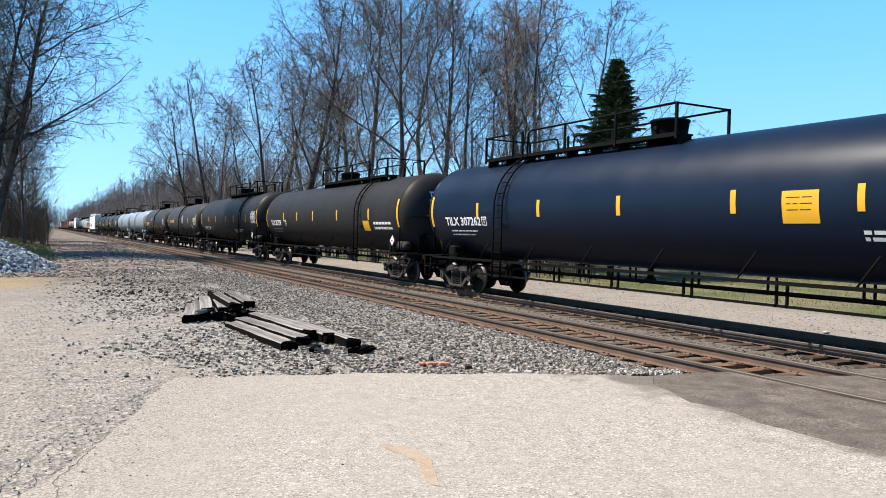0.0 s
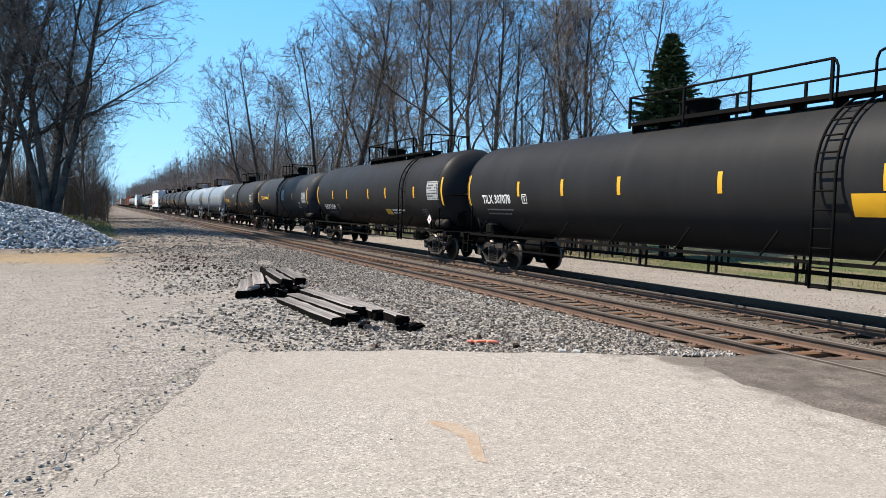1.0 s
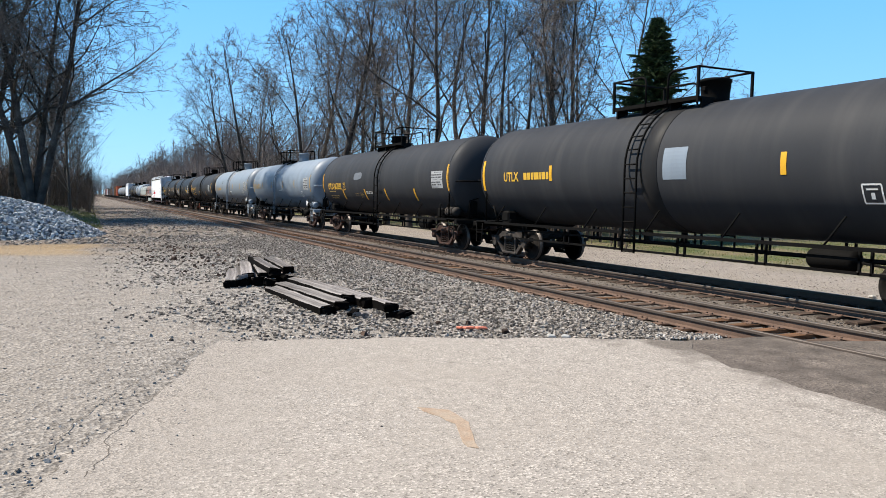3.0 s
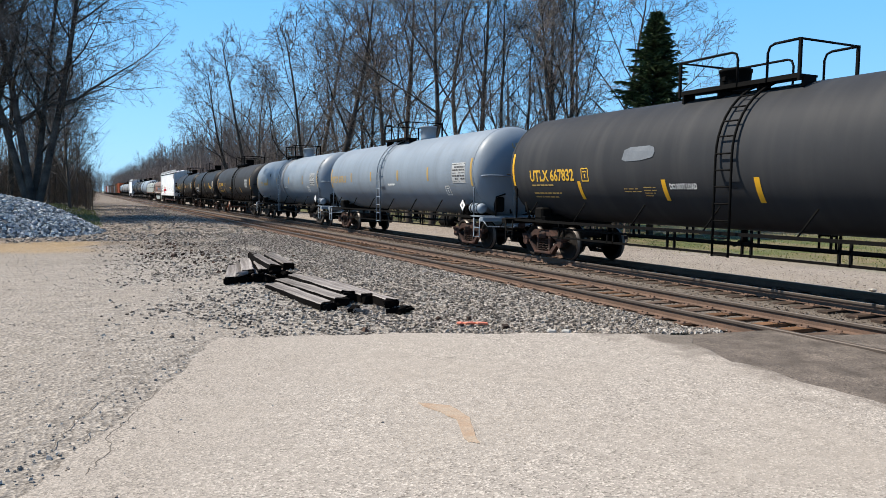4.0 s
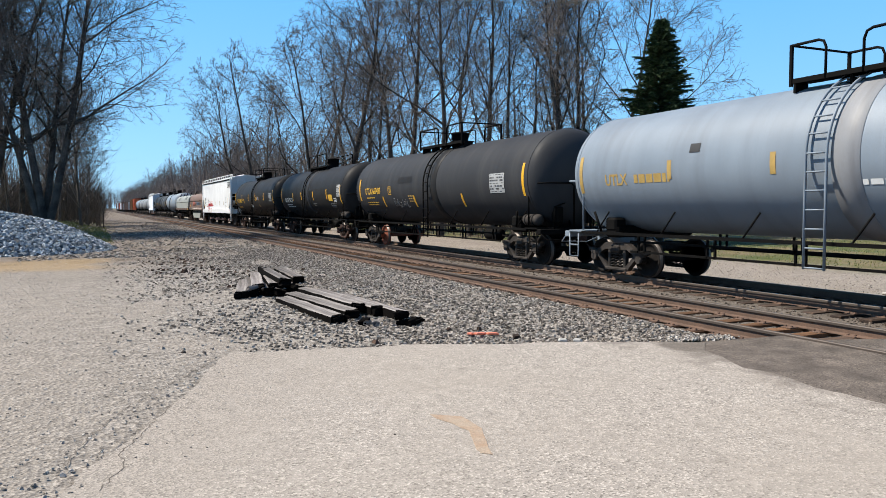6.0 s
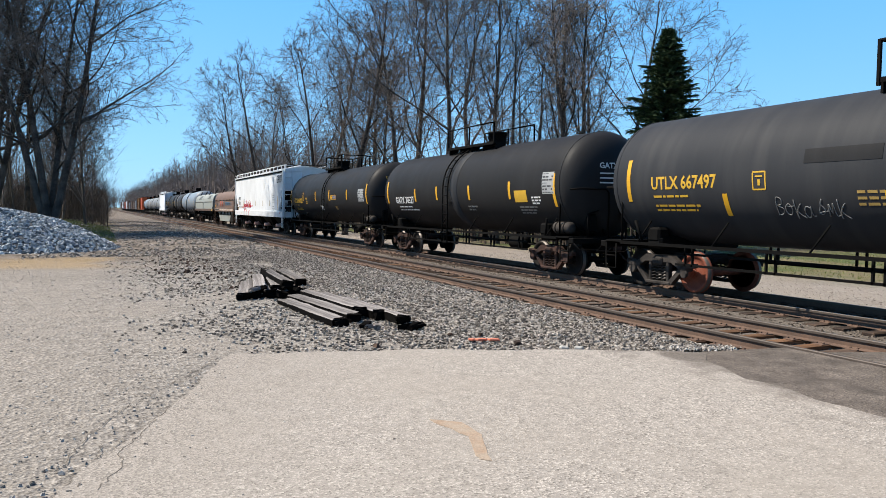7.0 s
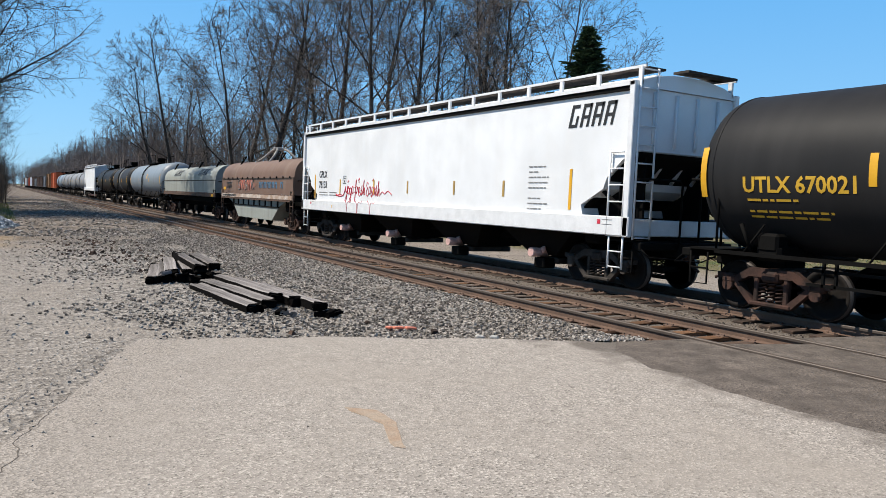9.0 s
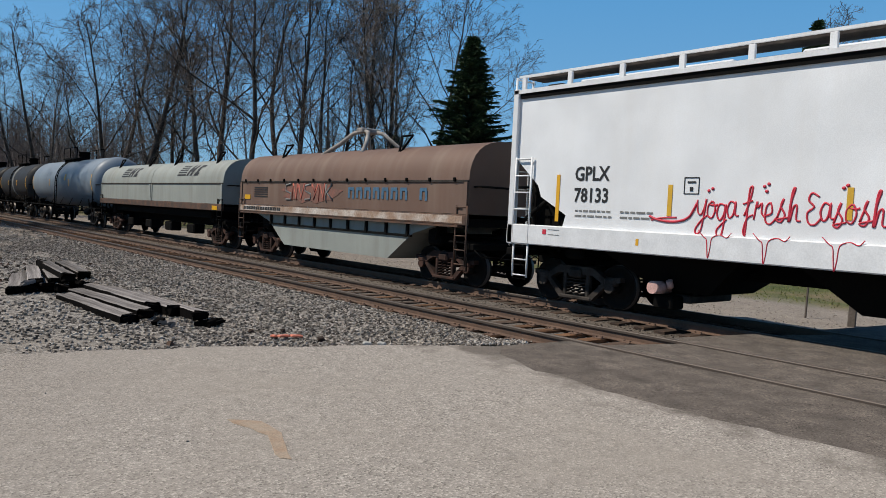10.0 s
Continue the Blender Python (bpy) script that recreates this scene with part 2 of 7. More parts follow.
def ground_mat():
    """Gravel, dirt and, further off, grass, on the one sheet of ground."""
    m = bpy.data.materials.new("gravel_dirt_and_grass")
    m.use_nodes = True
    n, l = m.node_tree.nodes, m.node_tree.links
    b = n["Principled BSDF"]
    geo, sep = n.new("ShaderNodeNewGeometry"), n.new("ShaderNodeSeparateXYZ")
    l.new(geo.outputs["Position"], sep.inputs["Vector"])

    def noise_at(scale, detail=4):
        no = n.new("ShaderNodeTexNoise")
        no.inputs["Scale"].default_value, no.inputs["Detail"].default_value = scale, detail
        l.new(geo.outputs["Position"], no.inputs["Vector"])
        return no.outputs["Fac"]

    def math_node(op, a, c):
        k = n.new("ShaderNodeMath")
        k.operation = op
        for s, v in zip(k.inputs, (a, c)):
            if isinstance(v, (int, float)):
                s.default_value = v
            else:
                l.new(v, s)
        return k.outputs[0]

    def smooth(v, lo, hi):
        r = n.new("ShaderNodeMapRange")
        r.interpolation_type = "SMOOTHSTEP"
        r.inputs["From Min"].default_value, r.inputs["From Max"].default_value = lo, hi
        l.new(v, r.inputs["Value"])
        return r.outputs["Result"]

    def mixed(f, a, c, mode="MIX"):
        k = n.new("ShaderNodeMix")
        k.data_type, k.blend_type = "RGBA", mode
        for s, v in ((k.inputs["Factor"], f), (k.inputs["A"], a), (k.inputs["B"], c)):
            if isinstance(v, (int, float)):
                s.default_value = v
            elif isinstance(v, tuple):
                s.default_value = (*v, 1)
            else:
                l.new(v, s)
        return k.outputs["Result"]

    vo = n.new("ShaderNodeTexVoronoi")
    vo.inputs["Scale"].default_value = 17
    l.new(geo.outputs["Position"], vo.inputs["Vector"])
    hs = n.new("ShaderNodeSeparateColor")
    l.new(vo.outputs["Color"], hs.inputs["Color"])
    stone = n.new("ShaderNodeValToRGB")
    stone.color_ramp.elements[0].color = (0.055, 0.05, 0.045, 1)
    stone.color_ramp.elements[1].color = (0.36, 0.33, 0.295, 1)
    l.new(hs.outputs["Red"], stone.inputs["Fac"])
    dirt = mixed(noise_at(3.0, 6), (0.17, 0.150, 0.129), (0.30, 0.266, 0.23))
    # gravel thins out towards the drive and the yard
    thin = smooth(math_node("ADD", noise_at(0.55, 5), math_node("MULTIPLY", noise_at(5.0, 3), 0.3)), 0.52, 0.78)
    west = smooth(math_node("SUBTRACT", 4.0, math_node("ADD", sep.outputs["X"], math_node("MULTIPLY", noise_at(0.3), 3.0))), -1.0, 4.0)
    near = mixed(math_node("MAXIMUM", math_node("MULTIPLY", thin, 0.75), math_node("MULTIPLY", west, 0.8)), stone.outputs["Color"], dirt)
    # brown, dusty strip beside the near track far down the line
    brown = math_node("MULTIPLY", smooth(noise_at(0.22, 5), 0.44, 0.62), smooth(sep.outputs["Y"], 18, 30))
    near = mixed(math_node("MULTIPLY", brown, 0.8), near, (0.105, 0.082, 0.063))
    near = mixed(math_node("MULTIPLY", smooth(sep.outputs["Y"], 20, 34), 0.85), near, mixed(smooth(noise_at(1.6, 9), 0.3, 0.7), (0.065, 0.051, 0.039), (0.22, 0.183, 0.15)))
    bed = math_node("MULTIPLY", smooth(sep.outputs["X"], 7.9, 8.6), smooth(math_node("SUBTRACT", 15.2, sep.outputs["X"]), 0.0, 0.9))
    near = mixed(math_node("MULTIPLY", bed, 0.75), near, mixed(noise_at(2.5, 6), (0.05, 0.038, 0.03), (0.13, 0.105, 0.085)))
    # far track bed painted nearly black to deepen the train's shadow
    train_shade = math_node("MULTIPLY", smooth(sep.outputs["X"], 11.6, 12.4), smooth(math_node("SUBTRACT", 15.4, sep.outputs["X"]), 0.0, 0.8))
    near = mixed(math_node("MULTIPLY", train_shade, 0.85), near, (0.02, 0.016, 0.012))
    wob = math_node("ADD", sep.outputs["X"], math_node("MULTIPLY", noise_at(0.35, 5), 5.0))
    green = mixed(noise_at(1.2, 6), (0.0363, 0.0561, 0.0132), (0.1056, 0.1122, 0.0396))
    green = mixed(math_node("MULTIPLY", smooth(noise_at(0.25, 4), 0.38, 0.62), 0.85), green, (0.1716, 0.132, 0.0792))
    east = smooth(wob, 24.0, 27.5)
    verge = smooth(sep.outputs["X"], 15.0, 17.0)
    near = mixed(math_node("MULTIPLY", verge, 0.8), near, mixed(noise_at(0.9, 6), (0.17, 0.142, 0.118), (0.30, 0.262, 0.222)))
    col = mixed(east, near, green)
    far_west = math_node("MULTIPLY", smooth(math_node("SUBTRACT", 3.4, wob), -1.0, 1.0), smooth(sep.outputs["Y"], 42, 48))
    col = mixed(far_west, col, green)
    straw = math_node("MULTIPLY", smooth(math_node("SUBTRACT", 4.0, wob), 0.0, 2.0), math_node("MULTIPLY", smooth(sep.outputs["Y"], 24, 26), smooth(math_node("SUBTRACT", 31, sep.outputs["Y"]), 0, 2)))
    col = mixed(math_node("MULTIPLY", straw, 0.6), col, (0.2772, 0.1914, 0.0924))
    col = mixed(0.5, col, smooth(noise_at(55, 3), 0.25, 0.75), "OVERLAY")
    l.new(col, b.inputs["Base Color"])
    b.inputs["Roughness"].default_value = 0.95
    b.inputs["Specular IOR Level"].default_value = 0.2
    bp = n.new("ShaderNodeBump")
    bp.inputs["Strength"].default_value, bp.inputs["Distance"].default_value = 0.8, 0.03
    l.new(vo.outputs["Distance"], bp.inputs["Height"])
    l.new(bp.outputs["Normal"], b.inputs["Normal"])
    return m



def paving_mat(name, light, dark, stain, worn=False):
    """Old exposed-aggregate paving: speckle of small stones, wide stains, fine cracks."""
    m = bpy.data.materials.new(name)
    m.use_nodes = True
    n, l = m.node_tree.nodes, m.node_tree.links
    b = n["Principled BSDF"]
    geo = n.new("ShaderNodeNewGeometry")
    vo = n.new("ShaderNodeTexVoronoi")
    vo.inputs["Scale"].default_value = 68
    no, no2 = (n.new("ShaderNodeTexNoise") for _ in range(2))
    for k, s, d in ((no, 0.45 if worn else 1.3, 6), (no2, 7.0 if worn else 3.2, 8)):
        k.inputs["Scale"].default_value, k.inputs["Detail"].default_value = s, d
    for k in (vo, no, no2):
        l.new(geo.outputs["Position"], k.inputs["Vector"])
    hs = n.new("ShaderNodeSeparateColor")
    l.new(vo.outputs["Color"], hs.inputs["Color"])
    r = n.new("ShaderNodeValToRGB")
    r.color_ramp.elements[0].color, r.color_ramp.elements[0].position = (*dark, 1), 0.0
    r.color_ramp.elements[1].color, r.color_ramp.elements[1].position = (*(c * 0.88 for c in light), 1), 0.2
    for at, k in ((0.72, 1.0), (0.86, 1.32), (1.0, 1.6)):
        e = r.color_ramp.elements.new(at)
        e.color = (*(min(0.75, c * k) for c in light), 1)
    l.new(hs.outputs["Red"], r.inputs["Fac"])
    mr = n.new("ShaderNodeMapRange")
    mr.inputs["From Min"].default_value, mr.inputs["From Max"].default_value = 0.42, 0.68
    mr.inputs["To Max"].default_value = 0.6
    l.new(no.outputs["Fac"], mr.inputs["Value"])
    mx = n.new("ShaderNodeMix")
    mx.data_type = "RGBA"
    l.new(mr.outputs["Result"], mx.inputs["Factor"])
    l.new(r.outputs["Color"], mx.inputs["A"])
    mx.inputs["B"].default_value = (*stain, 1)
    ov = n.new("ShaderNodeMix")
    ov.data_type, ov.blend_type = "RGBA", "OVERLAY"
    ov.inputs["Factor"].default_value = 0.22 if worn else 0.75
    l.new(mx.outputs["Result"], ov.inputs["A"])
    l.new(no2.outputs["Fac"], ov.inputs["B"])
    out = ov.outputs["Result"]
    if worn:
        # the paving runs out into gray dirt on one side and into oily asphalt on the other
        sep = n.new("ShaderNodeSeparateXYZ")
        l.new(geo.outputs["Position"], sep.inputs["Vector"])

        def sums(*terms):
            acc = None
            for sock, k in terms:
                mu = n.new("ShaderNodeMath")
                mu.operation = "MULTIPLY"
                l.new(sock, mu.inputs[0])
                mu.inputs[1].default_value = k
                if acc is None:
                    acc = mu.outputs[0]
                else:
                    ad = n.new("ShaderNodeMath")
                    l.new(acc, ad.inputs[0])
                    l.new(mu.outputs[0], ad.inputs[1])
                    acc = ad.outputs[0]
            return acc
        rag = n.new("ShaderNodeTexNoise")
        rag.inputs["Scale"].default_value, rag.inputs["Detail"].default_value = 1.6, 9
        l.new(geo.outputs["Position"], rag.inputs["Vector"])
        west = sums((sep.outputs["X"], 1.0), (sep.outputs["Y"], -0.4875), (rag.outputs["Fac"], -3.2))
        east = sums((sep.outputs["X"], 1.0), (rag.outputs["Fac"], 2.6))
        for v, lo, hi, top, tone_ in ((west, -2.0, -4.9, 0.95, (0.255, 0.226, 0.196)), (east, 7.35, 8.2, 0.85, (0.105, 0.088, 0.074))):
            ra = n.new("ShaderNodeMapRange")
            ra.interpolation_type = "SMOOTHSTEP"
            ra.inputs["From Min"].default_value, ra.inputs["From Max"].default_value = min(lo, hi), max(lo, hi)
            ra.inputs["To Min"].default_value, ra.inputs["To Max"].default_value = (0.0, top) if hi > lo else (top, 0.0)
            l.new(v, ra.inputs["Value"])
            sp = n.new("ShaderNodeMix")
            sp.data_type, sp.blend_type = "RGBA", "OVERLAY"
            sp.inputs["Factor"].default_value, sp.inputs["A"].default_value = 0.45, (*tone_, 1)
            l.new(hs.outputs["Green"], sp.inputs["B"])
            wx = n.new("ShaderNodeMix")
            wx.data_type = "RGBA"
            l.new(ra.outputs["Result"], wx.inputs["Factor"])
            l.new(out, wx.inputs["A"])
            l.new(sp.outputs["Result"], wx.inputs["B"])
            out = wx.outputs["Result"]
    l.new(out, b.inputs["Base Color"])
    b.inputs["Roughness"].default_value = 0.9
    b.inputs["Specular IOR Level"].default_value = 0.25
    bp = n.new("ShaderNodeBump")
    bp.inputs["Strength"].default_value, bp.inputs["Distance"].default_value = 0.5, 0.006
    l.new(vo.outputs["Distance"], bp.inputs["Height"])
    l.new(bp.outputs["Normal"], b.inputs["Normal"])
    return m


M_GROUND = ground_mat()
M_LOT = paving_mat("pale_worn_aggregate_paving", (0.297, 0.267, 0.235), (0.13, 0.115, 0.10), (0.285, 0.252, 0.216), True)
M_APRON = paving_mat("dark_worn_asphalt", (0.115, 0.096, 0.081), (0.035, 0.03, 0.026), (0.085, 0.071, 0.06))


# ---- mesh building ----
class Build:
    """Collects boxes, tubes and sheets into one mesh."""

    def __init__(self):
        self.v, self.f, self.s = [], [], []

    def add(self, verts, faces, smooth=False, m=None):
        k = len(self.v)
        self.v += [tuple(m @ Vector(p)) for p in verts] if m else [tuple(p) for p in verts]
        self.f += [tuple(i + k for i in q) for q in faces]
        self.s += [smooth] * len(faces)
        return self

    def box(self, c, s, m=None, bevel=0.0):
        x, y, z = (a / 2 for a in s)
        if bevel:
            e = min(bevel, x * 0.9, y * 0.9, z * 0.9)
            vs, idx = [], {}
            for sx in (-1, 1):
                for sy in (-1, 1):
                    for sz in (-1, 1):
                        for ax in range(3):
                            p = [sx * (x - e), sy * (y - e), sz * (z - e)]
                            p[ax] = (sx * x, sy * y, sz * z)[ax]
                            idx[sx, sy, sz, ax] = len(vs)
                            vs.append((c[0] + p[0], c[1] + p[1], c[2] + p[2]))
            fs = []
            for ax in range(3):
                o = [a for a in range(3) if a != ax]
                for sg in (-1, 1):
                    q = []
                    for a, d in ((-1, -1), (1, -1), (1, 1), (-1, 1)):
                        k = [0, 0, 0]
                        k[ax], k[o[0]], k[o[1]] = sg, a, d
                        q.append(idx[(*k, ax)])
                    flip = (sg > 0) == (ax == 1)
                    fs.append(tuple(reversed(q)) if flip else tuple(q))
            for ax in range(3):
                o = [a for a in range(3) if a != ax]
                for a in (-1, 1):
                    for d in (-1, 1):
                        q = []
                        for sg, w in ((-1, o[0]), (1, o[0]), (1, o[1]), (-1, o[1])):
                            k = [0, 0, 0]
                            k[ax], k[o[0]], k[o[1]] = sg, a, d
                            q.append(idx[(*k, w)])
                        fs.append(tuple(q))
            for sx in (-1, 1):
                for sy in (-1, 1):
                    for sz in (-1, 1):
                        fs.append(tuple(idx[sx, sy, sz, a] for a in range(3)))
            return self.add(vs, fs, False, m)
        vs = [(c[0] + i * x, c[1] + j * y, c[2] + k * z) for i in (-1, 1) for j in (-1, 1) for k in (-1, 1)]
        return self.add(vs, [(0, 1, 3, 2), (4, 6, 7, 5), (0, 4, 5, 1), (2, 3, 7, 6), (0, 2, 6, 4), (1, 5, 7, 3)], False, m)

    def tube(self, pts, r, seg=6, cap=True, smooth=True, m=None):
        """A round bar along points; r is one radius or one for each point."""
        pts = [Vector(p) for p in pts]
        rs = [r] * len(pts) if isinstance(r, (int, float)) else r
        vs, fs = [], []
        side = None
        for i, p in enumerate(pts):
            d = (pts[min(i + 1, len(pts) - 1)] - pts[max(i - 1, 0)]).normalized()
            if side is None:
                side = d.orthogonal().normalized()
            side = (side - d * side.dot(d)).normalized()
            up = d.cross(side)
            for k in range(seg):
                a = 2 * math.pi * k / seg
                vs.append(p + (side * math.cos(a) + up * math.sin(a)) * rs[i])
        for i in range(len(pts) - 1):
            for k in range(seg):
                a, b = i * seg + k, i * seg + (k + 1) % seg
                fs.append((a, b, b + seg, a + seg))
        self.add(vs, fs, smooth, m)
        if cap:
            k = len(self.v) - len(vs)
            self.f += [tuple(k + i for i in reversed(range(seg))), tuple(k + len(vs) - seg + i for i in range(seg))]
            self.s += [False, False]
        return self

    def lathe(self, prof, seg=32, axis="y", centre=(0, 0, 0), m=None):
        """Turns (along, radius) pairs about an axis through centre."""
        vs, fs = [], []
        for a, r in prof:
            for k in range(seg):
                t = 2 * math.pi * k / seg
                c, s = r * math.cos(t), r * math.sin(t)
                q = {"y": (c, a, -s), "x": (a, c, s), "z": (c, s, a)}[axis]
                vs.append((q[0] + centre[0], q[1] + centre[1], q[2] + centre[2]))
        for i in range(len(prof) - 1):
            for k in range(seg):
                a, b = i * seg + k, i * seg + (k + 1) % seg
                fs.append((a, b, b + seg, a + seg))
        fs.append(tuple(reversed(range(seg))))
        fs.append(tuple(range(len(vs) - seg, len(vs))))
        return self.add(vs, fs, True, m)

    def prism(self, outline, x0, x1, m=None):
        """An outline of (y, z) pushed from x0 to x1."""
        n = len(outline)
        vs = [(x, y, z) for x in (x0, x1) for y, z in outline]
        fs = [tuple(range(n)), tuple(reversed(range(n, 2 * n)))]
        fs += [(i, n + i, n + (i + 1) % n, (i + 1) % n) for i in range(n)]
        return self.add(vs, fs, False, m)

    def mesh(self, name, material):
        me = bpy.data.meshes.new(name)
        me.from_pydata(self.v, [], self.f)
        me.polygons.foreach_set("use_smooth", self.s)
        me.materials.append(material)
        me.update()
        return me


def place(name, me, parent=None, label="", m=None):
    ob = new(name, me)
    if parent:
        ob.parent = parent
    if m is not None:
        ob.matrix_basis = m
    if label:
        tagged(ob, label)
    return ob


def part(name, build, material, parent, label="", m=None):
    """One mesh object under a thing or a part."""
    return place(name, build.mesh(name, material), parent, label, m)


def fix_normals(me):
    bm = bmesh.new()
    bm.from_mesh(me)
    bmesh.ops.recalc_face_normals(bm, faces=bm.faces)
    bm.to_mesh(me)
    bm.free()


FONT = {}


def letters(text, height):
    """Flat outlines of text: vertices and faces in its own plane, with its width."""
    if (text, height) not in FONT:
        cu = bpy.data.curves.new("lettering", "FONT")
        cu.body, cu.size, cu.resolution_u = text, height / 0.69, 2
        cu.offset = 0.036 * height
        ob = bpy.data.objects.new("lettering", cu)
        scene.collection.objects.link(ob)
        me = ob.evaluated_get(bpy.context.evaluated_depsgraph_get()).to_mesh()
        vs, fs = [tuple(v.co) for v in me.vertices], [tuple(p.vertices) for p in me.polygons]
        bpy.data.objects.remove(ob)
        FONT[text, height] = (vs, fs, max(v[0] for v in vs))
    return FONT[text, height]


# ---- ground ----
def step(v, a, b):
    t = min(1, max(0, (v - a) / (b - a)))
    return t * t * (3 - 2 * t)


def ground_z(x, y):
    z = -0.05 - 0.15 * step(x, 7.7, 8.5) - 0.27 * step(x, 14.4, 16.4) * step(y, 4.5, 6.5)
    z -= 0.25 * step(x, 6.0, 7.5) * (1 - step(y, 4.0, 5.0)) * (1 - step(x, 16, 17.5))
    z += 0.05 * noise.noise(Vector((x * 0.35, y * 0.35, 0))) * step(y, 9.0, 12) * (1 - step(x, 6.2, 7.5))
    z += 0.10 * step(x, 1.0, 4.5) * (1 - step(x, 5.0, 7.2)) * step(y, 12, 17)
    z += 0.62 * step(y, 40, 56) * (1 - step(x, -2.5, 0.8)) * (1 - step(y, 150, 260))
    if y < 10:
        d = x - 1.45 - (y - 9.5) * 0.4875          # past the ragged edge of the paving
        z -= 0.04 * (1 - step(y, 8, 10)) * step(d, 0.2, 0.8)
        z += 0.018 * (1 - step(d, -0.2, 0.3)) * (1 - step(y, 9, 10))
    return z


def spaced(lo, hi, near_lo, near_hi, fine):
    a = list(np.arange(near_lo, near_hi + 1e-6, fine))
    s, p = fine, a[-1]
    while p < hi:
        s *= 1.25
        p += s
        a.append(p)
    s, p = fine, a[0]
    while p > lo:
        s *= 1.25
        p -= s
        a.insert(0, p)
    return a


def build_ground():
    xs, ys = spaced(-900, 900, -4, 19, 0.3), spaced(-300, 3000, -4, 34, 0.35)
    g = Build()
    g.add([(x, y, ground_z(x, y)) for y in ys for x in xs],
          [(j * len(xs) + i, j * len(xs) + i + 1, (j + 1) * len(xs) + i + 1, (j + 1) * len(xs) + i) for j in range(len(ys) - 1) for i in range(len(xs) - 1)], True)
    tagged(part("ground", g, M_GROUND, None), "gray gravel and dirt beside the tracks, grass further off", "ground", kind="structure")


def slab(name, outline, top, thick, material, wobble=0.0):
    """A thick flat sheet with an uneven edge."""
    pts = []
    n = len(outline)
    for i in range(n):
        a, b = Vector(outline[i]), Vector(outline[(i + 1) % n])
        k = max(1, int((b - a).length / 0.12)) if wobble else 1
        for j in range(k):
            p = a.lerp(b, j / k)
            q = noise.noise(Vector((p.x * 1.7, p.y * 1.7, 3))) + 0.5 * noise.noise(Vector((p.x * 6, p.y * 6, 5)))
            pts.append((p.x + wobble * q, p.y + wobble * q))
    m = len(pts)
    b = Build()
    b.add([(x, y, top) for x, y in pts] + [(x, y, top - thick) for x, y in pts],
          [tuple(range(m))] + [(i, m + i, m + (i + 1) % m, (i + 1) % m) for i in range(m)])
    ob = part(name, b, material, None)
    fix_normals(ob.data)
    return ob


CRACKS = ([(0.58, 7.21), (0.43, 6.76), (0.25, 6.29), (0.14, 5.92), (0.17, 5.67), (0.05, 5.39), (-0.04, 5.19)], [(1.28, 9.2), (0.62, 8.05), (0.16, 7.2), (-0.14, 6.3), (-0.3, 5.6)],
          [(0.25, 6.29), (0.02, 6.2), (-0.05, 5.8)], [(3.2, 7.6), (3.9, 7.35), (4.4, 7.42)])


def build_paving():
    lot = slab("pavement", [(-9, -14), (6.7, -14), (6.65, 2.3), (6.5, 3.5), (6.45, 4.9), (6.56, 6.1), (6.85, 7.0), (7.3, 7.45), (5.64, 8.27), (3.55, 9.06), (1.47, 9.55), (0.54, 7.05), (0.11, 6.15), (-0.24, 5.28), (-1.2, 3.1), (-9, 0.4)],
               -0.028, 0.12, M_LOT, 0.10)
    tagged(lot, "pale worn aggregate paving with ragged edge and cracks", "pavement", kind="structure")
    # road over the tracks, in strips that leave the flangeways free
    k = 0
    for x0, x1 in ((5.9, NEAR_TRACK - 0.80), (NEAR_TRACK - 0.65, NEAR_TRACK + 0.65), (NEAR_TRACK + 0.80, FAR_TRACK - 0.80), (FAR_TRACK - 0.65, FAR_TRACK + 0.65), (FAR_TRACK + 0.80, 17.0)):
        k += 1
        y1 = 7.75 if x0 < 8 else (6.8 if x0 < 11 else 6.1)
        a = slab("road_%d" % k, [(x0, -14), (x1, -14), (x1, y1 - 0.45), (x0, y1)], -0.034 if k == 1 else -0.02, 0.2, M_APRON, 0.06 if k == 1 else 0.015)
        tagged(a, "dark worn asphalt road crossing the tracks", "road", kind="structure")
    # rusty stain and dark cracks in the paving
    st = mat("rust_stained_paving", (0.31, 0.215, 0.145), 0.92, 0, 0.3, 6, 60, 0.3, (0.328, 0.26, 0.195))
    s = slab("rust_stain", [(2.62, 5.90), (2.84, 5.72), (2.80, 5.3), (2.62, 4.75), (2.55, 4.8), (2.68, 5.3)], -0.023, 0.004, st, 0.06)
    tagged(s, "faint orange rust stain on the pale paving", "stain", kind="structure")
    ck = mat("dark_crack_filler", (0.12, 0.10, 0.082), 0.95, 0, 0.3, 5, 60, 0.3)
    for pts in CRACKS:
        c = Build()
        line = []
        for i in range(len(pts) - 1):
            for j in range(8):
                p = Vector(pts[i]).lerp(Vector(pts[i + 1]), j / 8)
                line.append((p.x + 0.05 * noise.noise(Vector((p.x * 9, p.y * 9, 1))), p.y + 0.05 * noise.noise(Vector((p.x * 9, p.y * 9, 7))), -0.026))
        vs, fs = [], []
        for i, p in enumerate(line):
            w = 0.003 + 0.005 * abs(noise.noise(Vector((i * 0.7, 0, 0))))
            vs += [(p[0] - w, p[1], p[2]), (p[0] + w, p[1], p[2])]
        fs = [(2 * i, 2 * i + 1, 2 * i + 3, 2 * i + 2) for i in range(len(line) - 1)]
        c.add(vs, fs)
        tagged(part("paving_crack", c, ck, None), "thin dark crack in the paving", "crack", kind="structure")


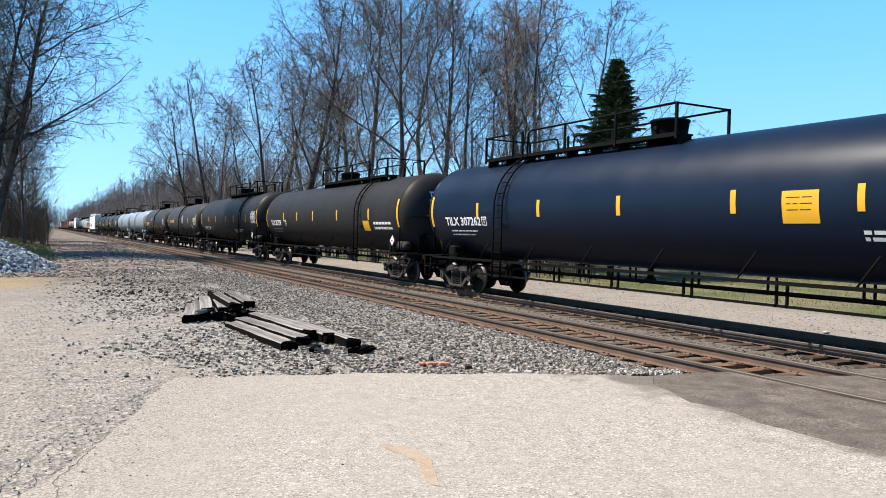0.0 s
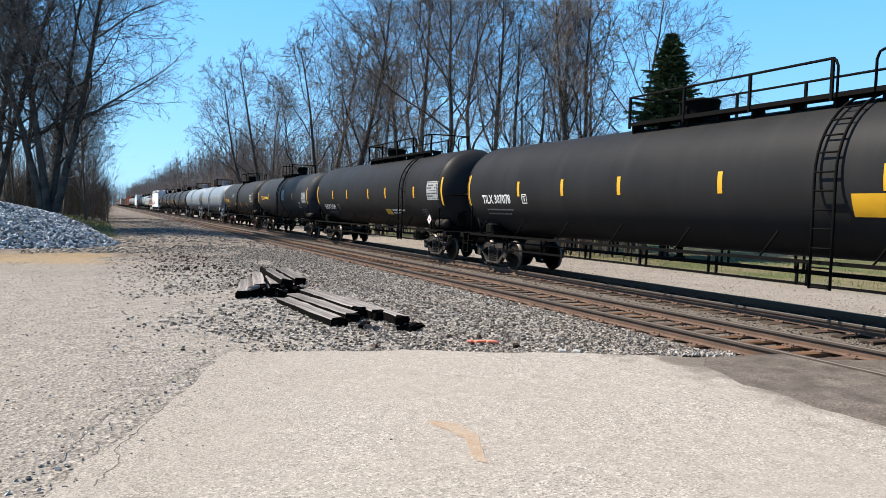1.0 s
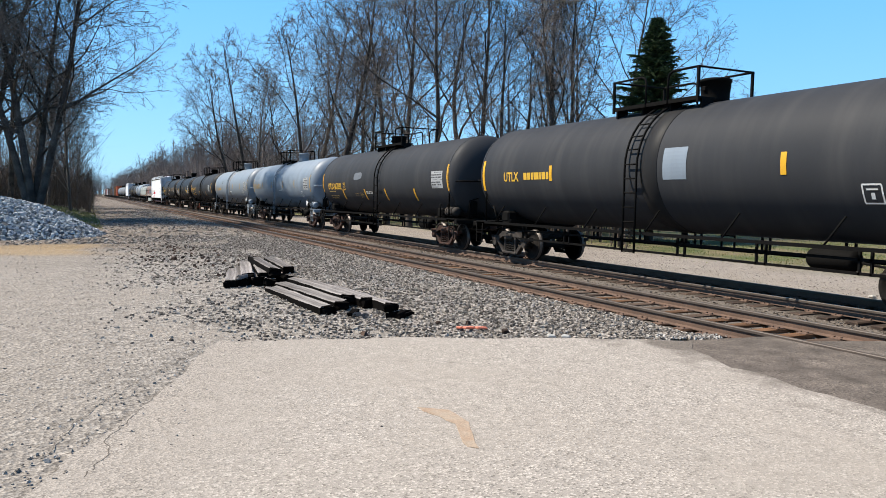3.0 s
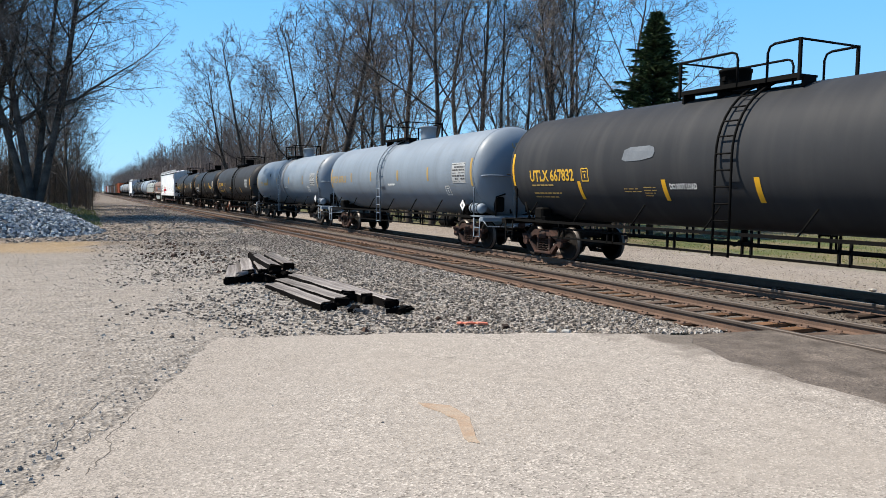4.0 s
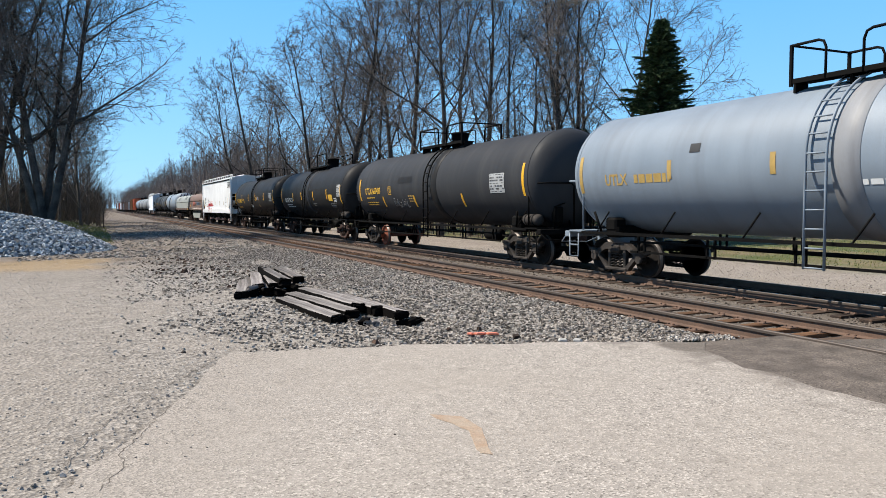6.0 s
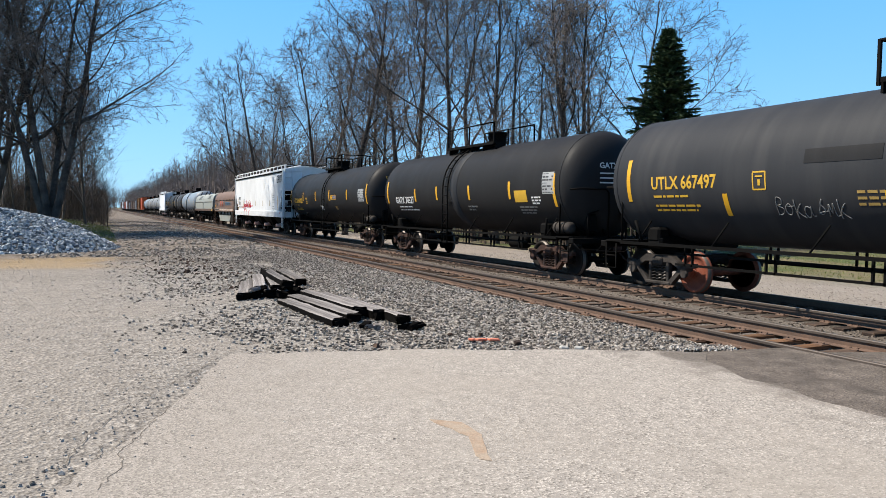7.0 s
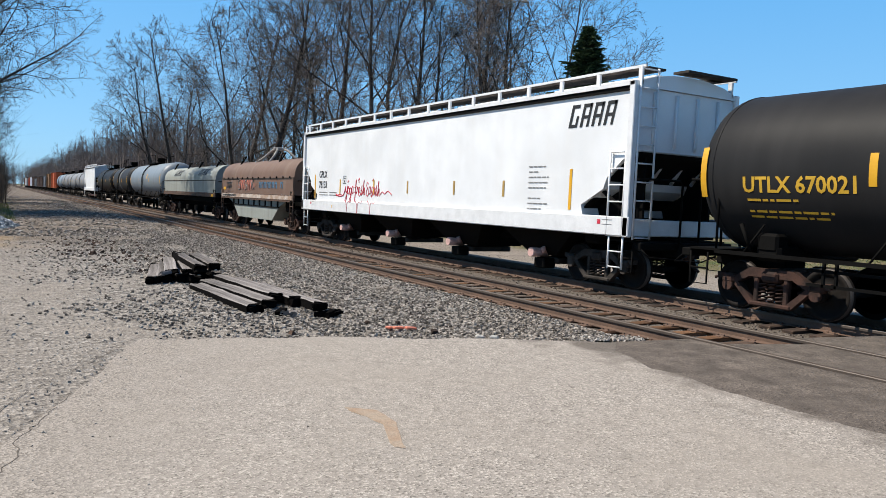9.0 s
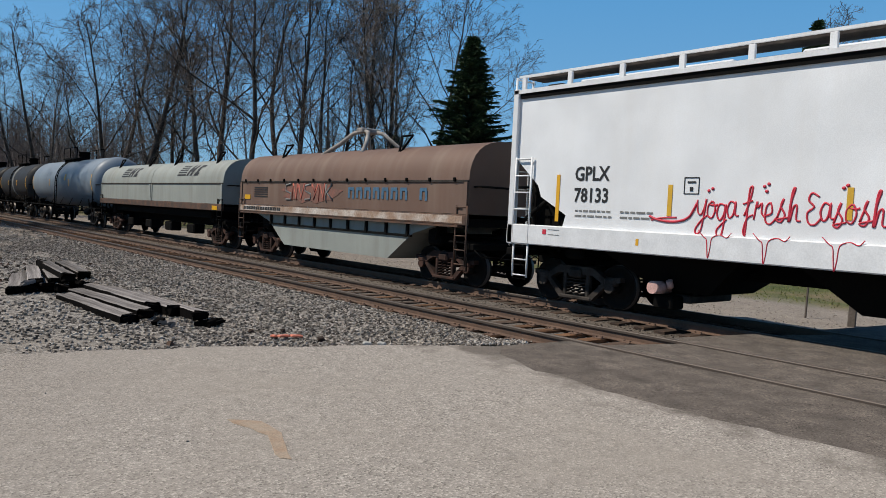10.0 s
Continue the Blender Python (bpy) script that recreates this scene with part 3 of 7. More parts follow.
STONE_SHAPES = []
for _k in range(6):
    _v = [(-1, -0.6, -0.5), (0.2, -1, -0.5), (1, 0.2, -0.5), (-0.2, 0.9, -0.5), (-0.6, -0.3, 0.6), (0.5, -0.4, 0.7), (0.35, 0.5, 0.5), (-0.5, 0.4, 0.45)]
    STONE_SHAPES.append([tuple(c + random.uniform(-0.3, 0.3) for c in p) for p in _v])
STONE_FACES = [(0, 1, 5, 4), (1, 2, 6, 5), (2, 3, 7, 6), (3, 0, 4, 7), (4, 5, 6, 7)]


def stones(name, spots, material, label, category):
    """Loose stones, each (x, y, z, size)."""
    vs, fs = [], []
    for x, y, z, s in spots:
        a = random.uniform(0, 6.28)
        c, d = math.cos(a) * s, math.sin(a) * s
        k = len(vs)
        h = s * random.uniform(0.6, 1.0)
        for p in random.choice(STONE_SHAPES):
            vs.append((x + p[0] * c - p[1] * d, y + p[0] * d + p[1] * c, z + p[2] * h))
        fs += [tuple(i + k for i in q) for q in STONE_FACES]
    me = bpy.data.meshes.new(name)
    me.from_pydata(vs, [], fs)
    me.materials.append(material)
    return tagged(place(name, me), label, category, kind="stuff")


def lot_edge(x):
    return 9.55 - (x - 1.47) * 0.335


def build_stones():
    rnd = random.Random(4)
    spots = []
    while len(spots) < 30000:
        y = 7.2 + 26 * rnd.random() ** 1.7
        x = rnd.uniform(0.2, 8.35)
        if y < lot_edge(x) - 0.25 + rnd.uniform(-0.1, 0.4) or (x > 6.6 and y < 7.75 - (x - 7) * 0.25):
            continue
        if rnd.random() > step(x, -0.5, 3.2) * (0.45 + 0.55 * step(x, 2.5, 4.5)):
            continue
        if noise.noise(Vector((x * 0.5, y * 0.3, 9))) > 0.25 and x < 5 and rnd.random() < 0.75:
            continue
        spots.append((x, y, ground_z(x, y) + rnd.uniform(-0.008, 0.012), rnd.uniform(0.014, 0.04)))
    stones("ballast_stones", spots, M_BALLAST, "loose gray crushed ballast stones beside the track", "gravel")
    spots = []
    for _ in range(9000):
        x, y = rnd.uniform(8.0, 15.3), 7.0 + 24 * rnd.random() ** 1.6
        if x > 12 and rnd.random() < 0.6:
            continue
        spots.append((x, y, ground_z(x, y) + rnd.uniform(-0.012, 0.006), rnd.uniform(0.014, 0.034)))
    stones("track_ballast", spots, M_GRIMY, "grimy brown ballast stones between the timber ties", "gravel")
    spots = []
    for _ in range(7000):
        x, y = 15.2 + 7 * rnd.random() ** 1.5, 6 + 30 * rnd.random()
        spots.append((x, y, ground_z(x, y) + rnd.uniform(-0.008, 0.004), rnd.uniform(0.01, 0.03)))
    for _ in range(5000):
        x, y = rnd.uniform(-2.5, 8.0), 30 + 70 * rnd.random() ** 1.5
        spots.append((x, y, ground_z(x, y) + rnd.uniform(-0.015, 0.01), rnd.uniform(0.03, 0.09)))
    stones("far_side_gravel", spots, M_VERGE, "brown-gray loose gravel in the dirt along the tracks", "gravel")
    spots = []
    while len(spots) < 24000:
        y = 2.5 + 30 * rnd.random() ** 1.5
        x = rnd.uniform(-12, 2.6)
        past = x - 1.45 - (y - 9.5) * 0.4875
        if past > rnd.expovariate(2.2) and y < lot_edge(x) - 0.1 and y < 9.8:
            continue
        if noise.noise(Vector((x * 0.8, y * 0.5, 4))) < -0.15 + 0.5 * rnd.random() - 0.3:
            continue
        spots.append((x, y, (ground_z(x, y) if past < 0 else -0.030) + rnd.uniform(-0.005, 0.003), rnd.uniform(0.005, 0.014) * (1.0 + 0.8 * rnd.random() ** 4)))
    stones("yard_gravel", spots, M_YARD, "fine loose gravel pressed into the dirt yard", "gravel")
    spots = []
    for _ in range(150):
        t = rnd.random()
        x, y = 2.0 + 1.6 * t + rnd.gauss(0, 0.6), 17 + 12 * (1 - t) + rnd.gauss(0, 1.2)
        spots.append((x, y, ground_z(x, y) + 0.02, rnd.uniform(0.02, 0.06)))
    for x, y, s in ((5.29, 8.95, 0.07), (5.1, 9.7, 0.05), (4.7, 9.9, 0.05), (2.2, 21.5, 0.10), (2.5, 22.0, 0.09), (3.4, 9.45, 0.05)):
        spots.append((x, y, ground_z(x, y) + 0.03, s))
    stones("dark_debris", spots, M_DEBRIS, "dark brown lumps of wood and dirt on gravel", "debris")
    spots = []
    for _ in range(260):
        t = rnd.random()
        x, y = 7.0 + 0.8 * t + rnd.gauss(0, 0.10), 7.9 - 0.3 * t + rnd.gauss(0, 0.09)
        spots.append((x, y, -0.03 + rnd.uniform(-0.01, 0.012), rnd.uniform(0.012, 0.032)))
    stones("stone_spill", spots, M_YARD, "pale gray crushed stone spilled along the paving's edge", "gravel")
    red = mat("orange_red_plastic", (0.75, 0.22, 0.13), 0.6, 0, 0.2, 8, 50, 0.1)
    b = Build()
    for dx, dy, a, w in ((0, 0, 0.4, 0.22), (0.16, -0.07, 0.1, 0.18), (-0.12, 0.06, 0.8, 0.12)):
        b.box((0, 0, 0.015), (w, 0.07, 0.03), pose(4.9 + dx, 9.3 + dy, ground_z(4.9, 9.3) + 0.03, 4, 6, math.degrees(a)), 0.008)
    tagged(part("plastic_scrap", b, red, None), "orange-red scraps of plastic lying in gravel", "litter")
    pale = mat("pale_concrete_lump", (0.40, 0.385, 0.355), 0.9, 0, 0.2, 8, 50, 0.3)
    for x, y, w in ((5.72, 8.45, 0.2), (5.9, 8.36, 0.16), (17.6, 12.0, 0.2)):
        b = Build()
        b.box((0, 0, 0.02), (w, 0.12, 0.06), pose(x, y, ground_z(x, y) + 0.02, 5, 8, 30 * w * 10), 0.02)
        tagged(part("concrete_lump", b, pale, None), "pale broken lump of concrete lying in gravel", "rubble", "lumps of rubble")


def build_pile():
    """Heap of crushed stone: a rounded body covered with loose pieces."""
    rnd = random.Random(8)
    cx, cy, rx, ry, h = -4.7, 36.8, 5.6, 4.6, 1.85

    def z_at(x, y):
        d = math.hypot((x - cx) / rx, (y - cy) / ry)
        return max(0, 1 - d ** 1.8) * h * (1 + 0.12 * noise.noise(Vector((x * 0.8, y * 0.8, 0)))) - 0.08
    b = Build()
    n = 44
    b.add([(cx + rx * (2 * i / n - 1), cy + ry * (2 * j / n - 1), z_at(cx + rx * (2 * i / n - 1), cy + ry * (2 * j / n - 1))) for j in range(n + 1) for i in range(n + 1)],
          [(j * (n + 1) + i, j * (n + 1) + i + 1, (j + 1) * (n + 1) + i + 1, (j + 1) * (n + 1) + i) for j in range(n) for i in range(n)], True)
    body = mat("blue_gray_stone_dust", (0.07, 0.076, 0.083), 0.95, 0, 0.4, 5, 30, 0.8)
    spots = []
    while len(spots) < 6500:
        x, y = rnd.uniform(cx - rx, cx + rx), rnd.uniform(cy - ry, cy + 1.5)
        z = z_at(x, y)
        if z > -0.07:
            spots.append((x, y, z + 0.01, rnd.uniform(0.05, 0.115)))
    heap = new("gravel_pile")
    tagged(heap, "heap of blue-gray crushed stone at the yard's edge", "gravel pile")
    part("pile_body", b, body, heap)
    s = stones("loose_stone", spots, M_PILE, "loose crushed stones", "gravel")
    del s["category"]
    s.parent = heap


# ---- tracks ----
def rail_mesh(y0, y1):
    web, head = Build(), Build()
    prof = [(-0.07, -0.172), (0.07, -0.172), (0.068, -0.158), (0.012, -0.142), (0.009, -0.048), (-0.009, -0.048), (-0.012, -0.142), (-0.068, -0.158)]
    hp = [(-0.037, -0.046), (0.037, -0.046), (0.037, -0.010), (0.028, 0.0), (-0.028, 0.0), (-0.037, -0.010)]
    for b, p in ((web, prof), (head, hp)):
        n = len(p)
        b.add([(x, y, z) for y in (y0, y1) for x, z in p], [(i, (i + 1) % n, n + (i + 1) % n, n + i) for i in range(n)] + [tuple(reversed(range(n))), tuple(range(n, 2 * n))])
    return web, head


def build_track(name, x0, label, tie_to, seed, rusty):
    rnd = random.Random(seed)
    track = new(name)
    track.location = (x0, 0, 0)
    tagged(track, label, "railway track", "two railway tracks", "structure")
    for sx in (-0.752, 0.752):
        web, head = rail_mesh(-60, 900)
        r = part("rail", web, M_RAIL, track, "brown rusty steel rail with worn head", pose(sx, 0, 0))
        part("rail_head", head, M_RAILTOP, r, "worn bright rail head")
    shapes = []
    for k in range(4):
        b = Build()
        b.box((0, 0, 0), (2.6, 0.225, 0.17), None, 0.012)
        b.v = [(x + rnd.uniform(-0.012, 0.012), y + rnd.uniform(-0.012, 0.012), z + rnd.uniform(-0.006, 0.006)) for x, y, z in b.v]
        shapes.append(b)
    tm = [s.mesh("tie", M_TIE) for s in shapes]
    rm = [s.mesh("tie", M_RUSTTIE) for s in shapes]
    pl = Build()
    for sx in (-0.752, 0.752):
        pl.box((sx, 0, 0.092), (0.36, 0.19, 0.018), None, 0.004)
        for a in (-0.11, 0.11):
            pl.box((sx + a, 0.06, 0.108), (0.03, 0.03, 0.03))
            pl.box((sx + a, -0.06, 0.108), (0.03, 0.03, 0.03))
    plate = pl.mesh("tie_plates", M_RAIL)
    y = 5.9
    while y < tie_to:
        use = rm if rusty and rnd.random() < 0.55 else tm
        t = place("tie", rnd.choice(use), track, "", pose(rnd.uniform(-0.07, 0.07), y, -0.262, rnd.uniform(-1, 1), 0, rnd.uniform(-1.6, 1.6)))
        if y < 60:
            place("tie_plate", plate, t)
        y += 0.5 + rnd.uniform(-0.03, 0.03)
    # ties further down the line, too small to tell apart
    far = Build()
    while y < 420:
        far.box((rnd.uniform(-0.05, 0.05), y, -0.262), (2.6, 0.225, 0.17))
        y += 0.5
    tagged(part("far_ties", far, M_TIE, track), kind="stuff")


# ---- discarded ties ----
def old_tie(a, b, h, w=0.24):
    """One weathered timber from a to b (x, y, z of its underside ends)."""
    t = new("discarded_tie")
    a, b = Vector(a), Vector(b)
    d = b - a
    length = d.length
    q = d.to_track_quat("X", "Z").to_matrix().to_4x4()
    t.matrix_basis = Matrix.Translation((a + b) / 2 + Vector((0, 0, h / 2))) @ q @ Matrix.Rotation(0.14 * math.sin(a.x * 37 + a.y * 11), 4, "X")
    rnd = random.Random(int(a.x * 1000) + int(b.y * 100))
    body, n = Build(), 9
    vs = []
    prof = [(-w / 2, -h / 2), (w / 2, -h / 2), (w / 2, h / 2 - 0.02), (w / 2 - 0.02, h / 2), (0.02, h / 2 - 0.012), (-w / 2 + 0.02, h / 2), (-w / 2, h / 2 - 0.02)]
    for i in range(n):
        x = -length / 2 + length * i / (n - 1)
        for y, z in prof:
            vs.append((x, y + rnd.uniform(-0.008, 0.008), z + rnd.uniform(-0.008, 0.008)))
    m = len(prof)
    body.add(vs, [(i * m + k, (i + 1) * m + k, (i + 1) * m + (k + 1) % m, i * m + (k + 1) % m) for i in range(n - 1) for k in range(m)])
    o = part("timber", body, M_OLDTIE, t)
    fix_normals(o.data)
    o.data.materials.append(M_TIEEND)          # creosote and painted-in shade on the sides
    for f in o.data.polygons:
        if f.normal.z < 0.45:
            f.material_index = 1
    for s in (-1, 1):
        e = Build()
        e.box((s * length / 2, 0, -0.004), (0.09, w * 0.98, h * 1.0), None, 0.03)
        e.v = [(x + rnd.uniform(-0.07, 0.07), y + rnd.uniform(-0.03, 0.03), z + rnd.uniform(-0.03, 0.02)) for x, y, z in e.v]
        part("tie_end", e, M_TIEEND, t, "black rotted creosote end with its shade in the colour")
    return tagged(t, "weathered gray discarded timber railway tie lying on gravel", "railway tie", "heap of discarded ties")


def build_old_ties():
    for a, b, dz in (
        ((3.22, 14.3), (3.47, 11.35), 0.0), ((3.52, 14.7), (3.80, 11.75), 0.02), ((3.74, 15.1), (4.05, 12.1), 0.06), ((4.12, 15.0), (4.30, 11.85), 0.0), ((4.35, 14.2), (4.55, 11.3), 0.0),
        ((3.12, 17.7), (2.62, 15.1), 0.0), ((3.32, 17.9), (2.86, 15.15), 0.02), ((3.56, 18.0), (3.14, 15.1), 0.04), ((3.76, 17.9), (3.40, 15.0), 0.0), ((3.98, 18.2), (3.66, 15.5), 0.02),
        ((3.40, 17.8), (2.98, 15.25), 0.13), ((3.68, 17.9), (3.28, 15.2), 0.13), ((3.55, 17.6), (3.50, 15.1), 0.24), ((4.32, 19.4), (4.16, 16.7), 0.05)):
        z = max(ground_z(*a), ground_z(*b)) - (0.05 if a[1] < 15.2 else 0.02)
        k = noise.noise(Vector((a[0] * 9, a[1] * 3, 0))) * 0.06
        old_tie((a[0] + k, a[1], z + dz), (b[0] - k, b[1], z + dz * 0.8), 0.15, 0.25)
    # splintered ends and bits between the timbers
    rnd = random.Random(3)
    for i in range(14):
        t = rnd.random()
        x, y = (2.6 + 1.1 * t, 15.1 - 0.1 * t) if i % 2 else (3.62 + 0.9 * t, 11.05 - 0.45 * t)
        x, y = x + rnd.uniform(-0.1, 0.1), y + rnd.uniform(-0.15, 0.15)
        b = Build()
        b.box((0, 0, 0), (rnd.uniform(0.10, 0.3), rnd.uniform(0.06, 0.13), rnd.uniform(0.05, 0.11)), None, 0.015)
        b.v = [(p[0] + rnd.uniform(-0.03, 0.03), p[1] + rnd.uniform(-0.02, 0.02), p[2] + rnd.uniform(-0.02, 0.02)) for p in b.v]
        tagged(part("timber_chunk", b, M_TIEEND if i % 5 else M_OLDTIE, None, "", pose(x, y, ground_z(x, y) + 0.06 + (0.12 if i % 4 == 1 else 0), rnd.uniform(-15, 15), rnd.uniform(-15, 15), rnd.uniform(0, 180))),
               "black rotted chunk of tie timber on gravel", "timber chunk", "broken timber chunks")


build_ground()
build_paving()


# ---- railway cars: local x across (the camera's side is -x), y along, z up from the rail ----
R, ZC = 1.50, 2.60
CACHE = {}


def cached(key, make):
    if key not in CACHE:
        CACHE[key] = make()
    return CACHE[key]


def wheelset_mesh(painted):
    b = Build()
    b.tube([(-0.98, 0, 0), (0.98, 0, 0)], 0.08, 10)
    for s in (-1, 1):
        prof = [(-0.065, 0.47), (-0.04, 0.485), (-0.02, 0.46), (0.07, 0.45), (0.07, 0.38), (0.025, 0.35), (0.02, 0.2), (0.06, 0.15), (0.06, 0.09), (-0.06, 0.09), (-0.06, 0.15), (-0.03, 0.2), (-0.025, 0.35), (-0.065, 0.38)]
        b.lathe([(s * (0.745 + a), r) for a, r in prof], 28, "x")
        b.tube([(s * 0.9, 0, 0), (s * 1.06, 0, 0)], 0.115, 10)
        for k in range(3):
            a = k * 2.0944
            b.box((s * 1.065, 0.06 * math.cos(a), 0.06 * math.sin(a)), (0.03, 0.03, 0.03))
    me = b.mesh("wheelset", M_ORANGEWHEEL if painted else M_WHEEL)
    me.materials.append(M_TREAD)
    for p in me.polygons:
        r = math.hypot(p.center.y, p.center.z)
        if 0.40 < r and abs(p.normal.x) < 0.5 and abs(p.center.x) > 0.6:
            p.material_index = 1
    return me


def truck_meshes(material):
    fr = Build()
    fr.prism([(-1.14, 0.68), (-0.74, 0.64), (-0.44, 0.82), (0.44, 0.82), (0.74, 0.64), (1.14, 0.68), (1.14, 0.58), (0.70, 0.52), (0.44, 0.66), (-0.44, 0.66), (-0.70, 0.52), (-1.14, 0.58)], -1.08, -0.92)
    for e in (-1, 1):
        fr.prism([(e * 0.86, 0.56), (e * 0.72, 0.56), (e * 0.28, 0.17), (e * 0.42, 0.14)] if e > 0 else [(e * 0.72, 0.56), (e * 0.86, 0.56), (e * 0.42, 0.14), (e * 0.28, 0.17)], -1.07, -0.93)
        fr.box((-1.0, e * 0.30, 0.44), (0.13, 0.10, 0.52), None, 0.02)
        fr.box((-1.02, e * 0.89, 0.57), (0.22, 0.28, 0.18), None, 0.05)
        fr.tube([(-1.0, e * 0.89, 0.457), (-1.12, e * 0.89, 0.457)], 0.11, 10)
    fr.box((-1.0, 0, 0.17), (0.2, 0.84, 0.08), None, 0.02)
    bo = Build()
    bo.box((0, 0, 0.70), (2.1, 0.42, 0.24), None, 0.05)
    for s in (-1, 1):
        bo.box((s * 1.06, 0, 0.68), (0.16, 0.34, 0.2), None, 0.04)
    for e in (-1, 1):
        bo.box((0, e * 0.40, 0.42), (1.6, 0.1, 0.08), None, 0.02)
    sp = Build()
    pts = []
    for i in range(41):
        a = i * 2 * math.pi / 8
        pts.append((-1.0 + 0.07 * math.cos(a), 0.075 * math.sin(a), 0.22 + 0.36 * i / 40))
    sp.tube(pts, 0.018, 4, False)
    a = fr.mesh("side_frame", material)
    fix_normals(a)
    return a, bo.mesh("truck", material), sp.mesh("spring", material)


SPIN = []


def truck(car, y, material=M_STEEL, spin=True, painted=False, simple=False):
    side, bol, spr = cached(("truck", material.name), lambda: truck_meshes(material))
    t = place("truck", bol, car, "cast steel railway truck", pose(0, y, 0))
    for turn in (0, 180):
        place("side_frame", side, t, "", pose(0, 0, 0, 0, 0, turn))
        if not simple:
            for dy in (-0.17, 0, 0.17):
                place("spring", spr, t, "", pose(0, dy, 0, 0, 0, turn))
    for e in (-0.89, 0.89):
        ws = cached(("wheels", painted and e < 0), lambda: wheelset_mesh(painted and e < 0))
        w = place("wheelset", ws, t, "", pose(0, e, 0.457))
        if spin:
            SPIN.append((w, e))
    return t


def coupler(car, y, sign):
    def make():
        b = Build()
        b.box((0, -0.35, 0.87), (0.22, 0.7, 0.22), None, 0.04)
        b.box((0.03, 0.02, 0.87), (0.30, 0.26, 0.30), None, 0.06)
        b.tube([(-0.3, -0.4, 0.80), (-0.32, -0.1, 0.55), (-0.28, 0.1, 0.48)], 0.03, 6)
        return b.mesh("coupler", M_RUSTTRUCK)
    place("coupler", cached("coupler", make), car, "rusty steel knuckle coupler", pose(0, y, 0, 0, 0, 0 if sign > 0 else 180))


def on_tank(build, verts, faces, y0, z0, r=R, zc=ZC, off=0.006):
    """Wraps flat outlines (u to the viewer's right, v up) on the camera's side of a shell."""
    ph = math.asin(max(-1, min(1, (z0 - zc) / r)))
    out = []
    for v in verts:
        a = ph + v[1] / r
        out.append((-(r + off) * math.cos(a), y0 - v[0], zc + (r + off) * math.sin(a)))
    build.add(out, faces)
    return build


def patch(w, h, n=6):
    """A flat rectangle cut in strips, so that it can be wrapped."""
    vs = [(u, h * j / n - h / 2) for j in range(n + 1) for u in (-w / 2, w / 2)]
    return vs, [(2 * j, 2 * j + 1, 2 * j + 3, 2 * j + 2) for j in range(n)]


def shell_text(car, text, y0, z0, height, material, label, width=0.0):
    vs, fs, w = letters(text, height)
    k = width / w if width else 0.88
    b = on_tank(Build(), [(x * k, y - height / 2) for x, y, _ in vs], fs, y0, z0, car["r"], car["zc"])
    part("lettering", b, material, car, label)
    return w


def shell_bars(car, y0, z0, rows, material, line=0.05, gap=0.1, seed=1, label="small stencilled lines"):
    """Lines of writing too small to read: rows of widths."""
    rnd = random.Random(seed)
    b = Build()
    for i, width in enumerate(rows):
        u = 0.0
        while u < width - 0.03:
            w = min(width - u, rnd.uniform(0.08, 0.28))
            vs, fs = patch(w, line, 1)
            on_tank(b, [(p[0] + u + w / 2, p[1] - i * gap) for p in vs], fs, y0, z0, car["r"], car["zc"])
            u += w + 0.04
    tagged(part("stencil_block", b, material, car, label), kind="stuff")


def shell_patch(car, name, y0, z0, w, h, material, label="", off=0.006):
    vs, fs = patch(w, h, 8)
    return part(name, on_tank(Build(), vs, fs, y0, z0, car["r"], car["zc"], off), material, car, label)


def shell_frame(car, y0, z0, w, h, material, inner=None):
    """A small boxed stencil: an outline with a mark in it."""
    b = Build()
    for u, v, a, c in ((0, h / 2, w, 0.03), (0, -h / 2, w, 0.03), (-w / 2, 0, 0.03, h), (w / 2, 0, 0.03, h), (0, 0.25 * h, w * 0.6, 0.03), (0, -0.1 * h, w * 0.2, h * 0.35)):
        vs, fs = patch(a, c, 2)
        on_tank(b, [(p[0] + u, p[1] + v) for p in vs], fs, y0, z0, car["r"], car["zc"])
    part("boxed_stencil", b, material, car, "small boxed stencil")


def shell_table(car, y0, z0, w, h, material, seed):
    """A pale panel of consolidated stencils: broken dark bars and rules on it."""
    rnd = random.Random(seed)
    shell_patch(car, "stencil_panel", y0, z0, w, h, M_PANEL, "pale stencil panel")
    b = Build()
    for i in range(7):
        u = -w / 2 + 0.03
        while u < w / 2 - 0.06:
            k = min(w / 2 - 0.03 - u, rnd.uniform(0.05, 0.2))
            if rnd.random() < 0.82:
                vs, fs = patch(k, h * (0.075 if i % 3 else 0.03), 1)
                on_tank(b, [(p[0] + u + k / 2, p[1] + h / 2 - h * (i + 0.5) / 7) for p in vs], fs, y0, z0, car["r"], car["zc"], 0.010)
            u += k + 0.03
    tagged(part("stencil_table", b, M_INKDARK, car, "block of small worn stencilled writing"), kind="stuff")


